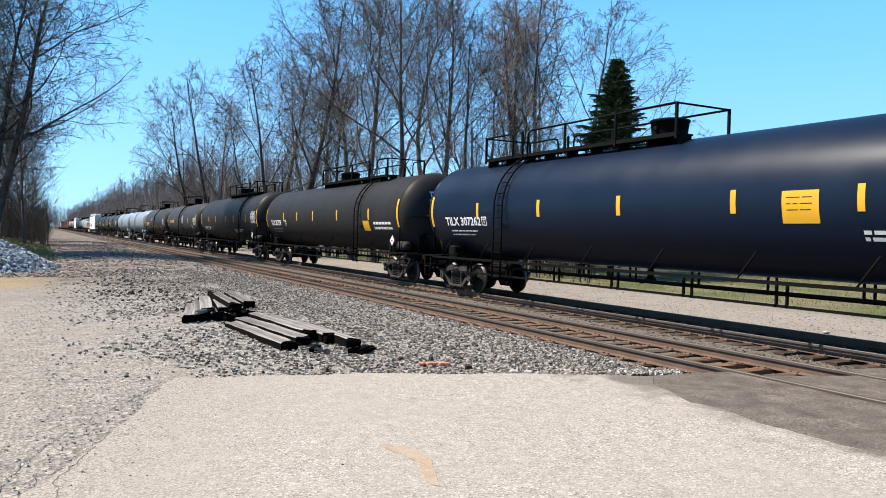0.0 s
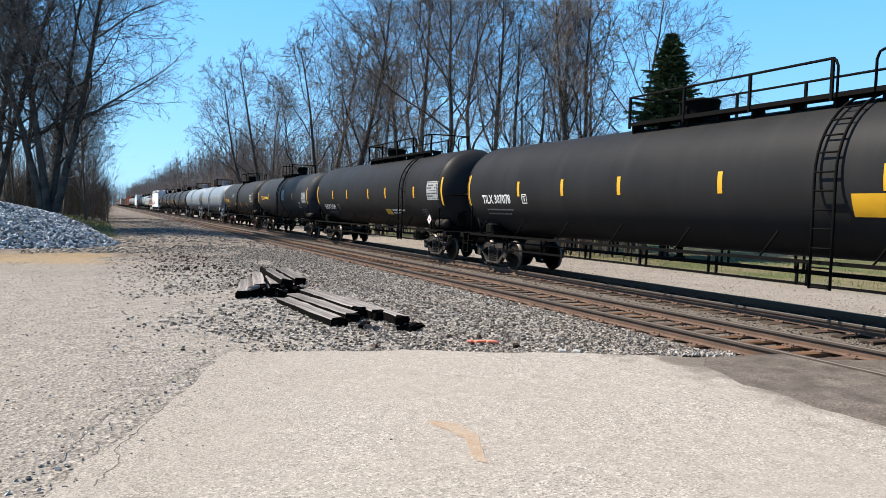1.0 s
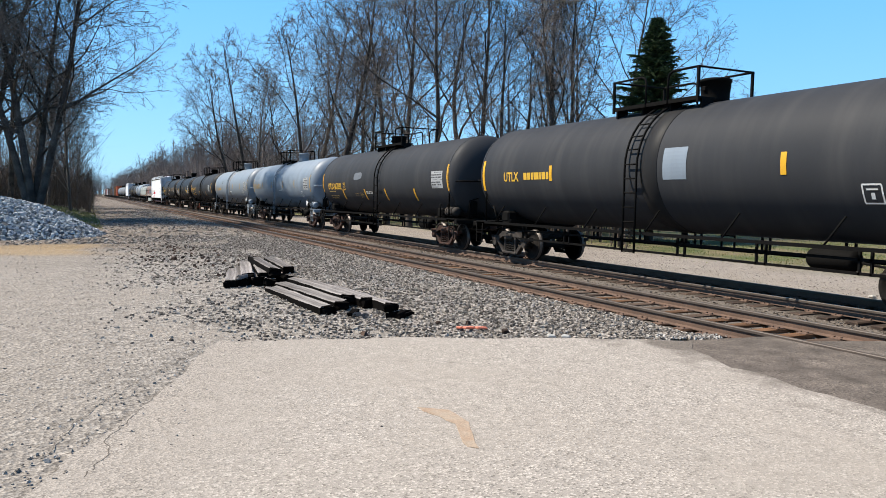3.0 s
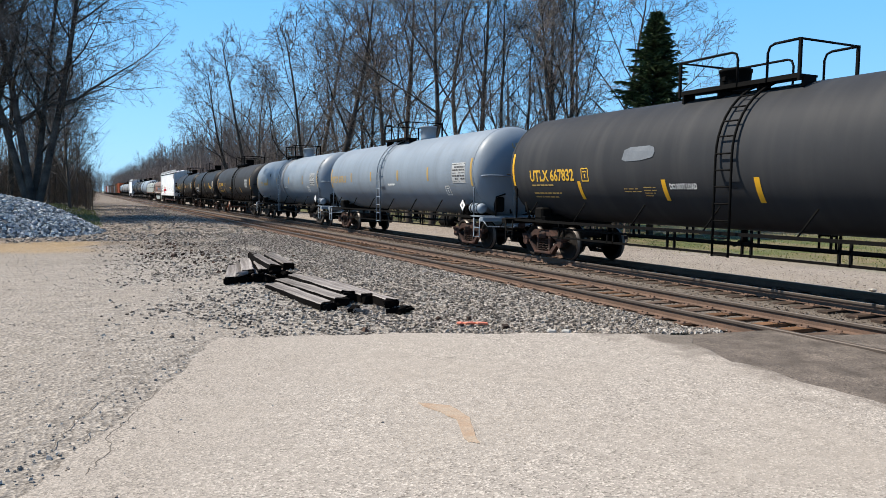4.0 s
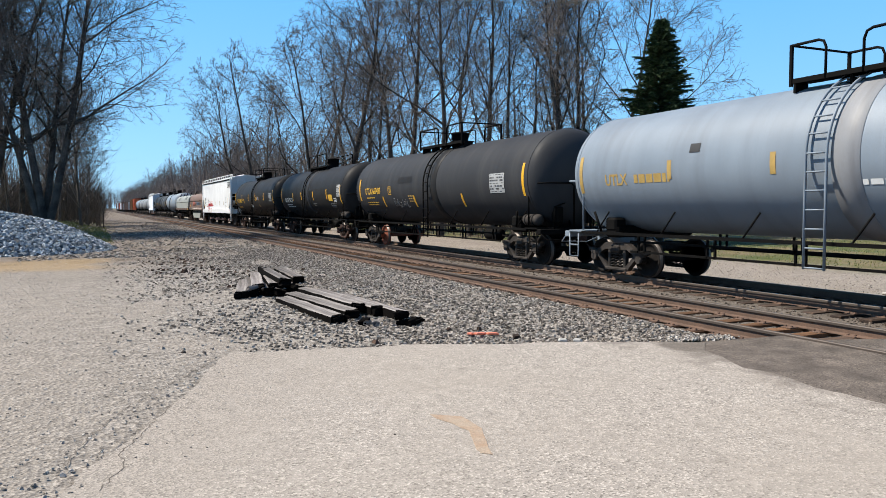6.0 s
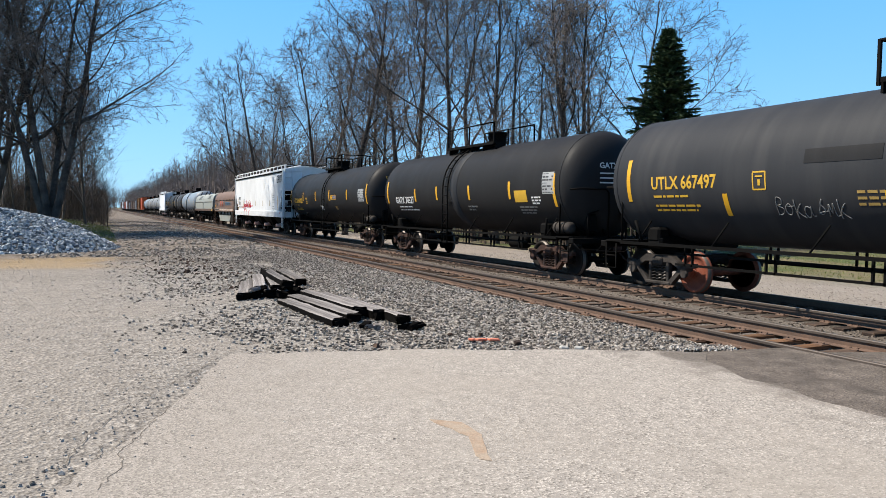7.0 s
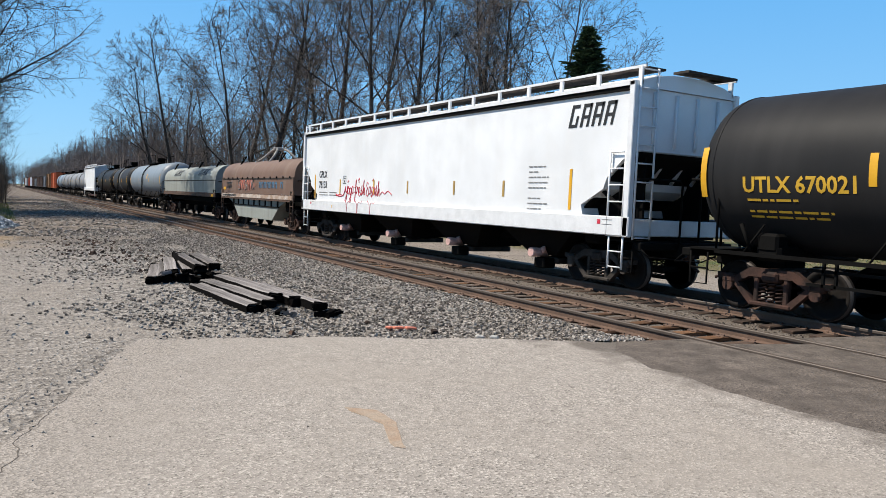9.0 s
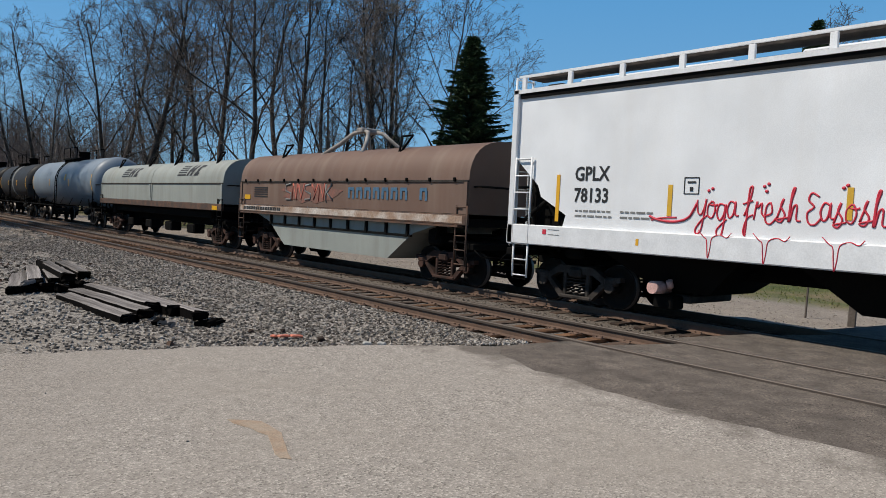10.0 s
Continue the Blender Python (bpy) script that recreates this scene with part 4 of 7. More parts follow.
def head_mark(car, text, x0, z0, height, material, rows=2):
    """A small mark with unreadable lines, wrapped on the head that faces -y."""
    r, zc, half = car["r"], car["zc"], car["tank_half"]
    vs, fs, w = letters(text, height)
    pts = [(x0 + p[0], z0 + p[1]) for p in vs]
    b = Build()

    def wrapped(x, z):
        s = min(0.999, (math.hypot(x, z - zc) / r) ** (1 / 0.86))
        return (x, -(half + 0.68 * math.sqrt(1 - s * s)) - 0.012, z)
    b.add([wrapped(*p) for p in pts], fs)
    part("head_lettering", b, material, car, "small stencilled mark on the tank head")
    b = Build()
    for i in range(rows):
        z = z0 - 0.16 - 0.13 * i
        q = [(x0 + u, z + v) for u in (0, 0.16, 0.32, 0.48) for v in (0, 0.036)]
        b.add([wrapped(*p) for p in q], [(0, 2, 3, 1), (2, 4, 5, 3), (4, 6, 7, 5)])
    tagged(part("stencil_block", b, material, car, "small stencilled lines"), kind="stuff")


def tank_shell(half, material, r, zc, dome=0.68):
    prof = []
    n = 9
    for i in range(n + 1):
        a = math.pi / 2 * i / n
        prof.append((-half - dome * math.cos(a), max(0.02, r * math.sin(a) ** 0.86)))
    k = 14
    for i in range(1, k):
        prof.append((-half + 2 * half * i / k, r))
    prof += [(-p, q) for p, q in reversed(prof[:n + 1])]
    b = Build()
    b.lathe(prof, 56, "y", (0, 0, zc))
    me = b.mesh("tank_shell", material)
    fix_normals(me)
    return me


def walkway(car, y0, y1, top, style, material=M_SILL):
    """Grating on the crown of the tank, with its posts and rails."""
    b = Build()
    for x in (-0.55, 0.55):
        b.box((x, (y0 + y1) / 2, top + 0.03), (0.50, y1 - y0, 0.04))
        b.box((x - 0.26 * (1 if x < 0 else -1), (y0 + y1) / 2, top + 0.02), (0.04, y1 - y0, 0.09))
        n = max(2, int((y1 - y0) / 0.9))
        for i in range(n + 1):
            b.box((x, y0 + (y1 - y0) * i / n, top - 0.09), (0.34, 0.06, 0.2))
    part("walkway_grating", b, material, car, "dark steel walkway grating on the tank's crown")
    if style == "full":
        hgt = 0.98
        for x in (-0.82, 0.82):
            n = max(3, int((y1 - y0) / 1.5))
            for i in range(n + 1):
                y = y0 + (y1 - y0) * i / n
                part("rail_post", Build().box((x, y, top + hgt / 2 - 0.06), (0.05, 0.06, hgt + 0.08)), material, car)
            pts = [(x, y0, top + hgt - 0.22), (x, y0 + 0.12, top + hgt - 0.04), (x, y0 + 0.3, top + hgt)]
            pts += [(x, y1 - 0.3, top + hgt), (x, y1 - 0.12, top + hgt - 0.04), (x, y1, top + hgt - 0.22)]
            part("hand_rail", Build().tube(pts, 0.028, 6), material, car)
            part("hand_rail", Build().tube([(x, y0, top + 0.52), (x, y1, top + 0.52)], 0.022, 5), material, car)
        for y in (y0, y1):
            part("hand_rail", Build().tube([(-0.82, y, top + 0.6), (0.82, y, top + 0.6)], 0.022, 5), material, car)
    elif style == "loop":
        # railing broken by a gap at the ladder, its ends bent down to the grating
        hgt, gap = 0.70, car["ladder"]
        for x in (-0.82, 0.82):
            k = max(1, round((y1 - y0) / 2.0)) if y1 - y0 > 5 else 1
            for y in [y0 + (y1 - y0) * i / k for i in range(k + 1)]:
                part("rail_post", Build().box((x, y, top + hgt / 2 - 0.03), (0.055, 0.055, hgt + 0.1)), material, car)
            for a, e in ((y1, min(y1 - 0.4, gap + 0.45)), (y0, max(y0 + 0.4, gap - 0.3))):
                s = 1 if e > a else -1
                part("hand_rail", Build().tube([(x, a, top + hgt), (x, e - s * 0.16, top + hgt), (x, e - s * 0.05, top + hgt - 0.04), (x, e, top + hgt - 0.16), (x, e, top - 0.02)], 0.027, 6), material, car)
        for y in (y0, y1):
            part("hand_rail", Build().tube([(-0.82, y, top + hgt), (0.82, y, top + hgt)], 0.024, 5), material, car)
    else:
        hgt = 0.72
        for x in (-0.8, 0.8):
            for k in range(3):
                y = y0 + (y1 - y0) * k / 2
                part("rail_post", Build().box((x, y, top + hgt / 2), (0.04, 0.04, hgt)), material, car)
            part("hand_rail", Build().tube([(x, y0, top + hgt), (x, y1, top + hgt)], 0.022, 5), material, car)


def manway(car, y, top, material, tall=0.55, drum=1.0):
    b = Build()
    if drum:
        b.lathe([(h, w * drum) for h, w in ((0, 0.30), (0.08, 0.32), (0.14, 0.31), (0.50, 0.34), (0.50, 0.355), (0.56, 0.355), (0.58, 0.31), (0.59, 0.04))], 24, "z", (0, y, top - 0.06))
        b.box((-0.34 * drum, y, top + 0.28), (0.06, 0.1, 0.1), None, 0.01)
        b.box((0, y + 0.34 * drum, top + 0.28), (0.1, 0.06, 0.1), None, 0.01)
    else:
        b.lathe([(0, 0.27), (tall * 0.4, 0.29), (tall - 0.12, 0.38), (tall - 0.12, 0.42), (tall, 0.42), (tall + 0.05, 0.30), (tall + 0.06, 0.05)], 20, "z", (0, y, top - 0.06))
    me = b.mesh("manway_dome", material)
    fix_normals(me)
    place("manway_dome", me, car, "squat round valve housing on the tank's crown")


def tank_ladder(car, y, r, zc, material=M_SILL):
    """Ladder that hugs the shell from the walkway to below the belly, on both sides."""
    for s in (-1, 1):
        lad = Build()
        for dy in (-0.21, 0.21):
            pts = [(s * (r + 0.09) * math.cos(a), y + dy, zc + (r + 0.09) * math.sin(a)) for a in [math.pi / 2 * (0.80 - 0.09 * i) for i in range(10)]]
            pts += [(s * (r + 0.09), y + dy, 1.9), (s * (r + 0.09), y + dy, 0.62)]
            lad.tube(pts, 0.028, 5)
        l = part("ladder", lad, material, car, "steel ladder curved to the tank")
        zs = [(s * (r + 0.09) * math.cos(a), zc + (r + 0.09) * math.sin(a)) for a in (1.15, 0.92, 0.7, 0.48, 0.27, 0.05)] + [(s * (r + 0.09), z) for z in (2.35, 2.02, 1.68, 1.34, 1.0, 0.65)]
        rung = cached(("rung", material.name), lambda: Build().tube([(0, -0.21, 0), (0, 0.21, 0)], 0.018, 5).mesh("rung", material))
        for x, z in zs:
            place("rung", rung, l, "", pose(x, y, z))


def end_gear(car, yend, sign, material, pale=None):
    """End sill, platform, hand rail, brake gear and steps at one end of a car."""
    mm = pale or material
    p = pose(0, yend, 0, 0, 0, 0 if sign > 0 else 180)

    def sill():
        b = Build()
        b.box((0, -0.10, 1.02), (2.9, 0.22, 0.16), None, 0.02)
        b.box((0, -0.7, 0.93), (0.62, 1.6, 0.34), None, 0.03)
        b.box((0, -0.55, 1.11), (2.9, 0.7, 0.04))
        return b.mesh("end_sill", mm)

    def loop(s):
        b = Build()
        b.tube([(s * 1.38, -0.75, 1.1), (s * 1.38, -0.75, 2.32), (s * 1.35, -0.68, 2.42), (s * 1.3, -0.02, 2.44), (s * 1.2, 0.02, 2.44), (s * 0.4, 0.02, 2.44), (s * 0.3, 0.02, 2.34), (s * 0.3, 0.02, 1.1)], 0.026, 6)
        return b.mesh("end_hand_rail", mm)

    def steps(s):
        b = Build()
        b.tube([(s * 1.44, -0.62, 1.05), (s * 1.44, -0.62, 0.44), (s * 1.44, -0.22, 0.44), (s * 1.44, -0.22, 1.05)], 0.02, 5)
        b.tube([(s * 1.44, -0.62, 0.74), (s * 1.44, -0.22, 0.74)], 0.02, 5)
        return b.mesh("sill_step", mm)

    def lever(s):
        return Build().tube([(s * 1.42, -0.05, 1.0), (s * 1.40, 0.22, 0.8), (s * 0.5, 0.3, 0.76), (s * 0.2, 0.2, 0.9)], 0.016, 5).mesh("uncoupling_lever", mm)

    def saddle():
        b = Build()
        b.box((0, -1.75, 1.12), (2.5, 0.5, 0.3), None, 0.06)
        for s in (-1, 1):
            b.box((s * 1.1, -1.75, 1.3), (0.35, 0.42, 0.34), pose(0, 0, 0), 0.05)
            b.tube([(s * 1.36, -1.5, 1.12), (s * 1.44, -1.32, 1.62)], 0.035, 5)
        return b.mesh("saddle", material)
    for nm, fn in (("end_sill", sill), ("saddle", saddle)):
        place(nm, cached((nm, mm.name), fn), car, "", p)
    for nm, fn in (("end_hand_rail", loop), ("sill_step", steps), ("uncoupling_lever", lever)):
        for s in (-1, 1):
            place(nm, cached((nm, s, mm.name), lambda: fn(s)), car, "", p)
    coupler(car, yend, sign)


def brake_gear(car, y, material, side_tank):
    """Air reservoir, brake cylinder and wheel at the braked end."""
    b = Build()
    b.lathe([(-0.42, 0.05), (-0.40, 0.12), (-0.33, 0.17), (0.33, 0.17), (0.40, 0.12), (0.42, 0.05)], 16, "y", (-1.2, y, 1.36))
    me = b.mesh("air_reservoir", side_tank)
    fix_normals(me)
    place("air_reservoir", me, car, "small steel air tank on the end platform")
    for dy in (-0.2, 0.2):
        part("strap", Build().lathe([(-0.02, 0.182), (0.02, 0.182)], 16, "y", (-1.2, y + dy, 1.36)), M_SILL, car)
    v = Build()
    v.box((-0.7, y - 0.55, 1.5), (0.28, 0.3, 0.5), None, 0.05)
    v.tube([(-0.7, y - 0.4, 1.7), (-0.4, y - 0.5, 1.75), (-0.2, y - 0.5, 1.2)], 0.03, 6)
    v.tube([(-0.9, y - 0.7, 1.1), (-0.9, y - 0.7, 1.75), (-0.55, y - 0.7, 1.85)], 0.025, 6)
    part("brake_valve", v, M_SILL, car)
    w = Build()
    pts = [(0.25 + 0.26 * math.cos(i * math.pi / 8), y - 0.85, 1.95 + 0.26 * math.sin(i * math.pi / 8)) for i in range(17)]
    w.tube(pts, 0.018, 5, False)
    for k in range(4):
        a = k * math.pi / 2 + 0.4
        w.tube([(0.25, y - 0.85, 1.95), (0.25 + 0.26 * math.cos(a), y - 0.85, 1.95 + 0.26 * math.sin(a))], 0.012, 4)
    w.box((0.25, y - 0.78, 1.75), (0.1, 0.1, 1.0))
    part("brake_wheel", w, M_SILL, car, "spoked hand brake wheel")


def side_bars(car, half, material, lower):
    """Running bars along both sides below the belly, with slanted stays."""
    for s in (-1, 1):
        part("side_bar", Build().box((s * 1.44, 0, 1.08), (0.05, 2 * half, 0.07)), material, car)
        n = max(4, int(2 * half / 2.4))
        for i in range(n + 1):
            y = -half + 0.6 + (2 * half - 1.2) * i / n
            stay = cached(("stay", s, material.name), lambda: Build().tube([(s * 1.43, 0, 1.08), (s * 1.24, -0.28, 1.62)], 0.02, 5).mesh("stay", material))
            place("stay", stay, car, "", pose(0, y, 0))
        if lower:
            lo = Build()
            lo.box((s * 1.30, 0, 0.66), (0.05, 2 * half - 3.6, 0.05))
            lo.box((s * 1.30, 0, 0.90), (0.05, 2 * half - 3.6, 0.05))
            k = max(3, int(half / 1.3))
            for i in range(k + 1):
                y = -half + 2.2 + (2 * half - 4.4) * i / k
                for d in (-0.11, 0.11):
                    lo.box((s * 1.30, y + d, 0.84), (0.05, 0.04, 0.42))
            part("piping_rail", lo, material, car, "low steel pipe guard below the tank")


def tank_car(s0, s1, material, label, ladder=0.0, walk_range=(-2.2, 2.2), style="full", man=0.3, r=R, strips=(), strip_mat=None, detail=True,
             lower=True, brake=-1, gear=M_SILL, pale=None, trucks=M_STEEL, painted=False, band=None, name="tank_car", zc=ZC, drum=1.0, cylinder_end=-1):
    """A tank car between coupler points s0 and s1 along the train."""
    half = (s1 - s0) / 2
    car = new(name)
    car["r"], car["zc"] = r, zc
    tagged(car, label, "tank car", "railway cars of the passing train")
    tank_half = half - 1.27
    car["tank_half"] = tank_half
    place("tank_shell", tank_shell(tank_half, material, r, zc), car)
    for y in (tank_half, -tank_half):
        ring = Build().lathe([(-0.02, r + 0.003), (-0.012, r + 0.012), (0.012, r + 0.012), (0.02, r + 0.003)], 48, "y", (0, y, zc))
        part("weld_seam", ring, material, car)
    if band:
        ring = Build().lathe([(-0.28, r + 0.002), (-0.27, r + 0.014), (0.27, r + 0.014), (0.28, r + 0.002)], 56, "y", (0, ladder - 0.5 * (1 if ladder >= 0 else 1), zc))
        part("shell_band", ring, band, car, "darker band round the shell")
    top = zc + r
    car["ladder"] = ladder
    walkway(car, walk_range[0], walk_range[1], top + 0.02, style)
    manway(car, man, top + 0.02, gear if not pale else material, 0.55, drum)
    tank_ladder(car, ladder, r, zc, pale or M_SILL)
    for sg in (-1, 1):
        end_gear(car, sg * (half - 0.62), sg, M_SILL, pale)
        truck(car, sg * (half - 2.35), trucks, detail, painted and sg > 0, not detail)
    side_bars(car, half - 1.4, M_SILL, lower)
    if brake:
        brake_gear(car, brake * (half - 1.42), M_SILL, pale or M_STEEL)
    if detail:
        o = Build()
        o.tube([(0, 0.2, zc - r + 0.05), (0, 0.2, 0.86)], 0.08, 10)
        o.box((0, 0.2, 0.82), (0.22, 0.22, 0.12), None, 0.03)
        o.tube([(-0.1, 0.2, 0.8), (-0.3, 0.2, 0.78)], 0.04, 8)
        part("bottom_outlet", o, M_SILL, car)
        cyl = Build().lathe([(-0.5, 0.06), (-0.46, 0.17), (-0.4, 0.2), (0.4, 0.2), (0.46, 0.17), (0.5, 0.06)], 14, "y", (-0.75, cylinder_end * (half - 4.6), 0.82))
        part("brake_cylinder", cyl, M_SILL, car, "black brake cylinder under the tank")
        part("brake_rod", Build().tube([(-0.75, cylinder_end * (half - 4.1), 0.8), (-0.2, cylinder_end * (half - 3.0), 0.62)], 0.025, 5), M_SILL, car)
    ym = strip_mat or M_YELLOW
    for y, hgt, *at in strips:
        shell_patch(car, "reflector_strip", y, at[0] if at else 2.56, 0.13, hgt, ym)
    car["centre"] = (s0 + s1) / 2
    CARS.append(car)
    return car


CARS = []


def even_strips(half, n=5, ends=0.95, mid=0.42, skip=()):
    e = half - 1.36
    out = [(-e, ends), (e, ends)]
    out += [(-e + 2 * e * i / (n - 1), mid) for i in range(1, n - 1)]
    return out


def placard(car, y, z, x=-1.46, size=0.27, red=False):
    b = Build()
    b.box((0, 0, 0), (0.02, size, size), pose(x, y, z, 45, 0, 0), 0.004)
    part("hazard_placard", b, M_INKWHITE, car, "white diamond placard")
    b = Build()
    b.box((0, 0, 0), (0.026, size * 0.34, size * 0.34), pose(x, y, z, 45, 0, 0))
    part("placard_mark", b, M_INKRED if red else M_INKGRAY, car)


# one stroke list for each letter of the scrawl: (across, up) with the letter about one unit high
STROKES = {
    "y": [[(0.0, 0.95), (0.08, 0.4), (0.3, 0.3), (0.5, 0.6), (0.62, 1.0), (0.5, 0.3), (0.35, -0.35), (0.1, -0.6), (-0.05, -0.4), (0.3, 0.0), (0.7, 0.25)]],
    "o": [[(0.35, 0.85), (0.08, 0.6), (0.1, 0.2), (0.4, 0.12), (0.58, 0.5), (0.4, 0.82), (0.2, 0.7), (0.55, 0.65), (0.75, 0.7)]],
    "g": [[(0.55, 0.8), (0.2, 0.85), (0.05, 0.45), (0.25, 0.15), (0.5, 0.4), (0.6, 0.85), (0.55, 0.1), (0.4, -0.5), (0.15, -0.55), (0.1, -0.25), (0.7, 0.2)]],
    "a": [[(0.55, 0.75), (0.25, 0.85), (0.05, 0.5), (0.2, 0.15), (0.45, 0.3), (0.58, 0.85), (0.58, 0.3), (0.8, 0.25)]],
    "f": [[(0.1, 0.3), (0.4, 0.9), (0.55, 1.5), (0.38, 1.45), (0.3, 0.7), (0.22, -0.5), (0.1, -0.3), (0.3, 0.2), (0.65, 0.35)], [(0.0, 0.8), (0.6, 0.95)]],
    "r": [[(0.05, 0.1), (0.2, 0.85), (0.25, 0.6), (0.5, 0.8), (0.5, 0.4), (0.7, 0.2)]],
    "e": [[(0.05, 0.4), (0.45, 0.55), (0.35, 0.95), (0.1, 0.75), (0.1, 0.2), (0.4, 0.08), (0.75, 0.35)]],
    "s": [[(0.1, 0.2), (0.45, 1.0), (0.3, 0.7), (0.55, 0.35), (0.35, 0.05), (0.1, 0.15), (0.75, 0.25)]],
    "h": [[(0.1, 0.1), (0.25, 1.3), (0.4, 1.45), (0.22, 0.9), (0.18, 0.1), (0.35, 0.7), (0.55, 0.75), (0.55, 0.2), (0.8, 0.15)]],
    "E": [[(0.6, 1.15), (0.2, 1.3), (0.05, 1.0), (0.35, 0.75), (0.0, 0.5), (0.1, 0.1), (0.45, 0.05), (0.8, 0.35)]],
}


def rounded(pts, per=5):
    """A smooth line through points in a plane."""
    out = []
    for i in range(len(pts) - 1):
        p = [Vector(pts[max(0, min(len(pts) - 1, i + k))]) for k in (-1, 0, 1, 2)]
        for j in range(per):
            t = j / per
            out.append(0.5 * ((2 * p[1]) + (p[2] - p[0]) * t + (2 * p[0] - 5 * p[1] + 4 * p[2] - p[3]) * t * t + (3 * p[1] - p[0] - 3 * p[2] + p[3]) * t ** 3))
    out.append(Vector(pts[-1]))
    return out


def build_tank_cars():
    # first car of the view: long, blue-black
    c = tank_car(3.1, 23.6, M_BLUEBLACK, "long glossy blue-black tank car with yellow strips", 4.66, (-1.3, 6.6), "loop", -0.29, drum=1.3, cylinder_end=1, strips=[(8.86, 1.0)] + [(s, 0.45) for s in (5.94, 2.84, -0.26, -3.46, -5.98)], brake=-1)
    shell_text(c, "TILX 307262", 7.95, 2.24, 0.25, M_INKWHITE, "white stencilled reporting mark", 2.15)
    shell_bars(c, 7.71, 1.95, (1.6, 1.4), M_INKWHITE, 0.045, 0.13, 1)
    shell_patch(c, "yellow_notice", -4.88, 2.43, 0.72, 0.58, M_YELLOW, "yellow notice panel with small lines")
    shell_bars(c, -4.61, 2.6, (0.5, 0.5, 0.5), M_INKBLACK, 0.02, 0.11, 2)
    shell_bars(c, -5.97, 2.0, (1.2, 1.2), M_INKWHITE, 0.07, 0.12, 3)
    shell_frame(c, 5.6, 2.24, 0.24, 0.24, M_INKWHITE)
    # second long black car
    c = tank_car(23.6, 44.1, M_BLACK, "long black tank car with yellow strips and roof railing", -5.04, (-6.4, 1.3), "loop", -0.3, drum=1.3, cylinder_end=1, strips=[(8.95, 1.05), (-8.85, 1.05)] + [(s, 0.45) for s in (5.62, 3.26, 0.78, -2.52, -6.12)], brake=-1)
    shell_text(c, "TILX 307078", 7.99, 2.26, 0.27, M_INKWHITE, "white stencilled reporting mark")
    head_mark(c, "TILX", -0.55, 3.2, 0.17, M_INKWHITE)
    shell_bars(c, 7.83, 1.93, (1.7, 1.5), M_INKGRAY, 0.05, 0.15, 4)
    shell_frame(c, 5.31, 2.26, 0.26, 0.26, M_INKWHITE)
    shell_patch(c, "yellow_notice", -5.78, 2.1, 0.62, 0.42, M_YELLOW, "yellow notice panel")
    shell_bars(c, -6.55, 2.2, (1.7, 1.7), M_INKWHITE, 0.10, 0.2, 5)
    placard(c, -8.4, 1.55, red=True)
    # third car
    c = tank_car(44.1, 63.65, M_BLACK, "black tank car with white reporting mark and yellow strips", -5.03, (-6.2, 1.5), "loop", -0.22, drum=1.3,
                 strips=[(8.32, 1.0), (-8.91, 1.05)] + [(s, 0.45) for s in (5.26, 2.76, -0.56, -2.9, -6.19)], brake=-1, r=1.56, zc=2.66)
    shell_text(c, "SHQX 51249", 7.28, 1.93, 0.26, M_INKWHITE, "white stencilled reporting mark", 2.05)
    head_mark(c, "SHQX", -0.45, 3.1, 0.11, M_INKGRAY)
    shell_bars(c, 6.85, 1.68, (1.5, 1.3), M_INKGRAY, 0.04, 0.12, 6)
    shell_frame(c, 4.6, 1.93, 0.3, 0.3, M_INKGRAY)
    shell_table(c, -8.05, 2.6, 1.05, 0.72, M_INKWHITE, 4)
    shell_patch(c, "yellow_notice", -2.8, 1.75, 0.7, 0.3, M_INKYELLOW, "dull yellow notice panel")
    shell_bars(c, -3.3, 1.83, (1.5, 0.9), M_INKWHITE, 0.09, 0.14, 7)
    shell_frame(c, -6.9, 1.75, 0.5, 0.3, M_INKGRAY)
    placard(c, -7.66, 1.5, red=True)
    # fourth, shorter
    c = tank_car(63.65, 81.6, M_BLACK2, "weathered black tank car with pale patch by its ladder", 0.35, (-0.9, 2.0), "loop", -0.6, strips=even_strips(8.975), brake=-1, band=M_BLACK)
    shell_table(c, -6.74, 2.45, 0.95, 0.62, M_INKWHITE, 5)
    shell_patch(c, "pale_patch", -0.98, 2.66, 0.72, 0.7, M_GRAY, "pale repainted patch")
    head_mark(c, "UTLX", -0.75, 3.25, 0.17, M_INKYELLOW, 6)
    shell_frame(c, -5.49, 2.0, 0.34, 0.34, M_INKWHITE)
    shell_text(c, "UTLX", 6.34, 2.5, 0.26, M_INKYELLOW, "yellow stencilled reporting mark")
    shell_bars(c, 5.21, 2.5, (1.3,), M_INKYELLOW, 0.2, 0.1, 9)
    # fifth
    c = tank_car(81.6, 99.4, M_BLACK2, "weathered black tank car with yellow reporting mark", -0.65, (-1.7, 1.45), "loop", 0.62,
                 strips=[(7.58, 0.95), (-7.6, 0.95), (4.36, 0.52, 1.95), (1.22, 0.52, 1.95), (-1.36, 0.55, 1.95), (-4.5, 0.52, 1.95)], brake=-1, trucks=M_RUSTTRUCK)
    shell_text(c, "UTLX 667832", 6.68, 2.36, 0.3, M_INKYELLOW, "yellow stencilled reporting mark", 2.13)
    shell_bars(c, 6.64, 2.1, (1.1, 0.0, 1.35, 1.2), M_FADEDYELLOW, 0.045, 0.12, 10)
    shell_frame(c, 4.07, 2.35, 0.27, 0.32, M_INKYELLOW)
    shell_text(c, "DO NOT LOAD", 1.05, 2.04, 0.13, M_INKWHITE, "small white stencilled words", 0.82)
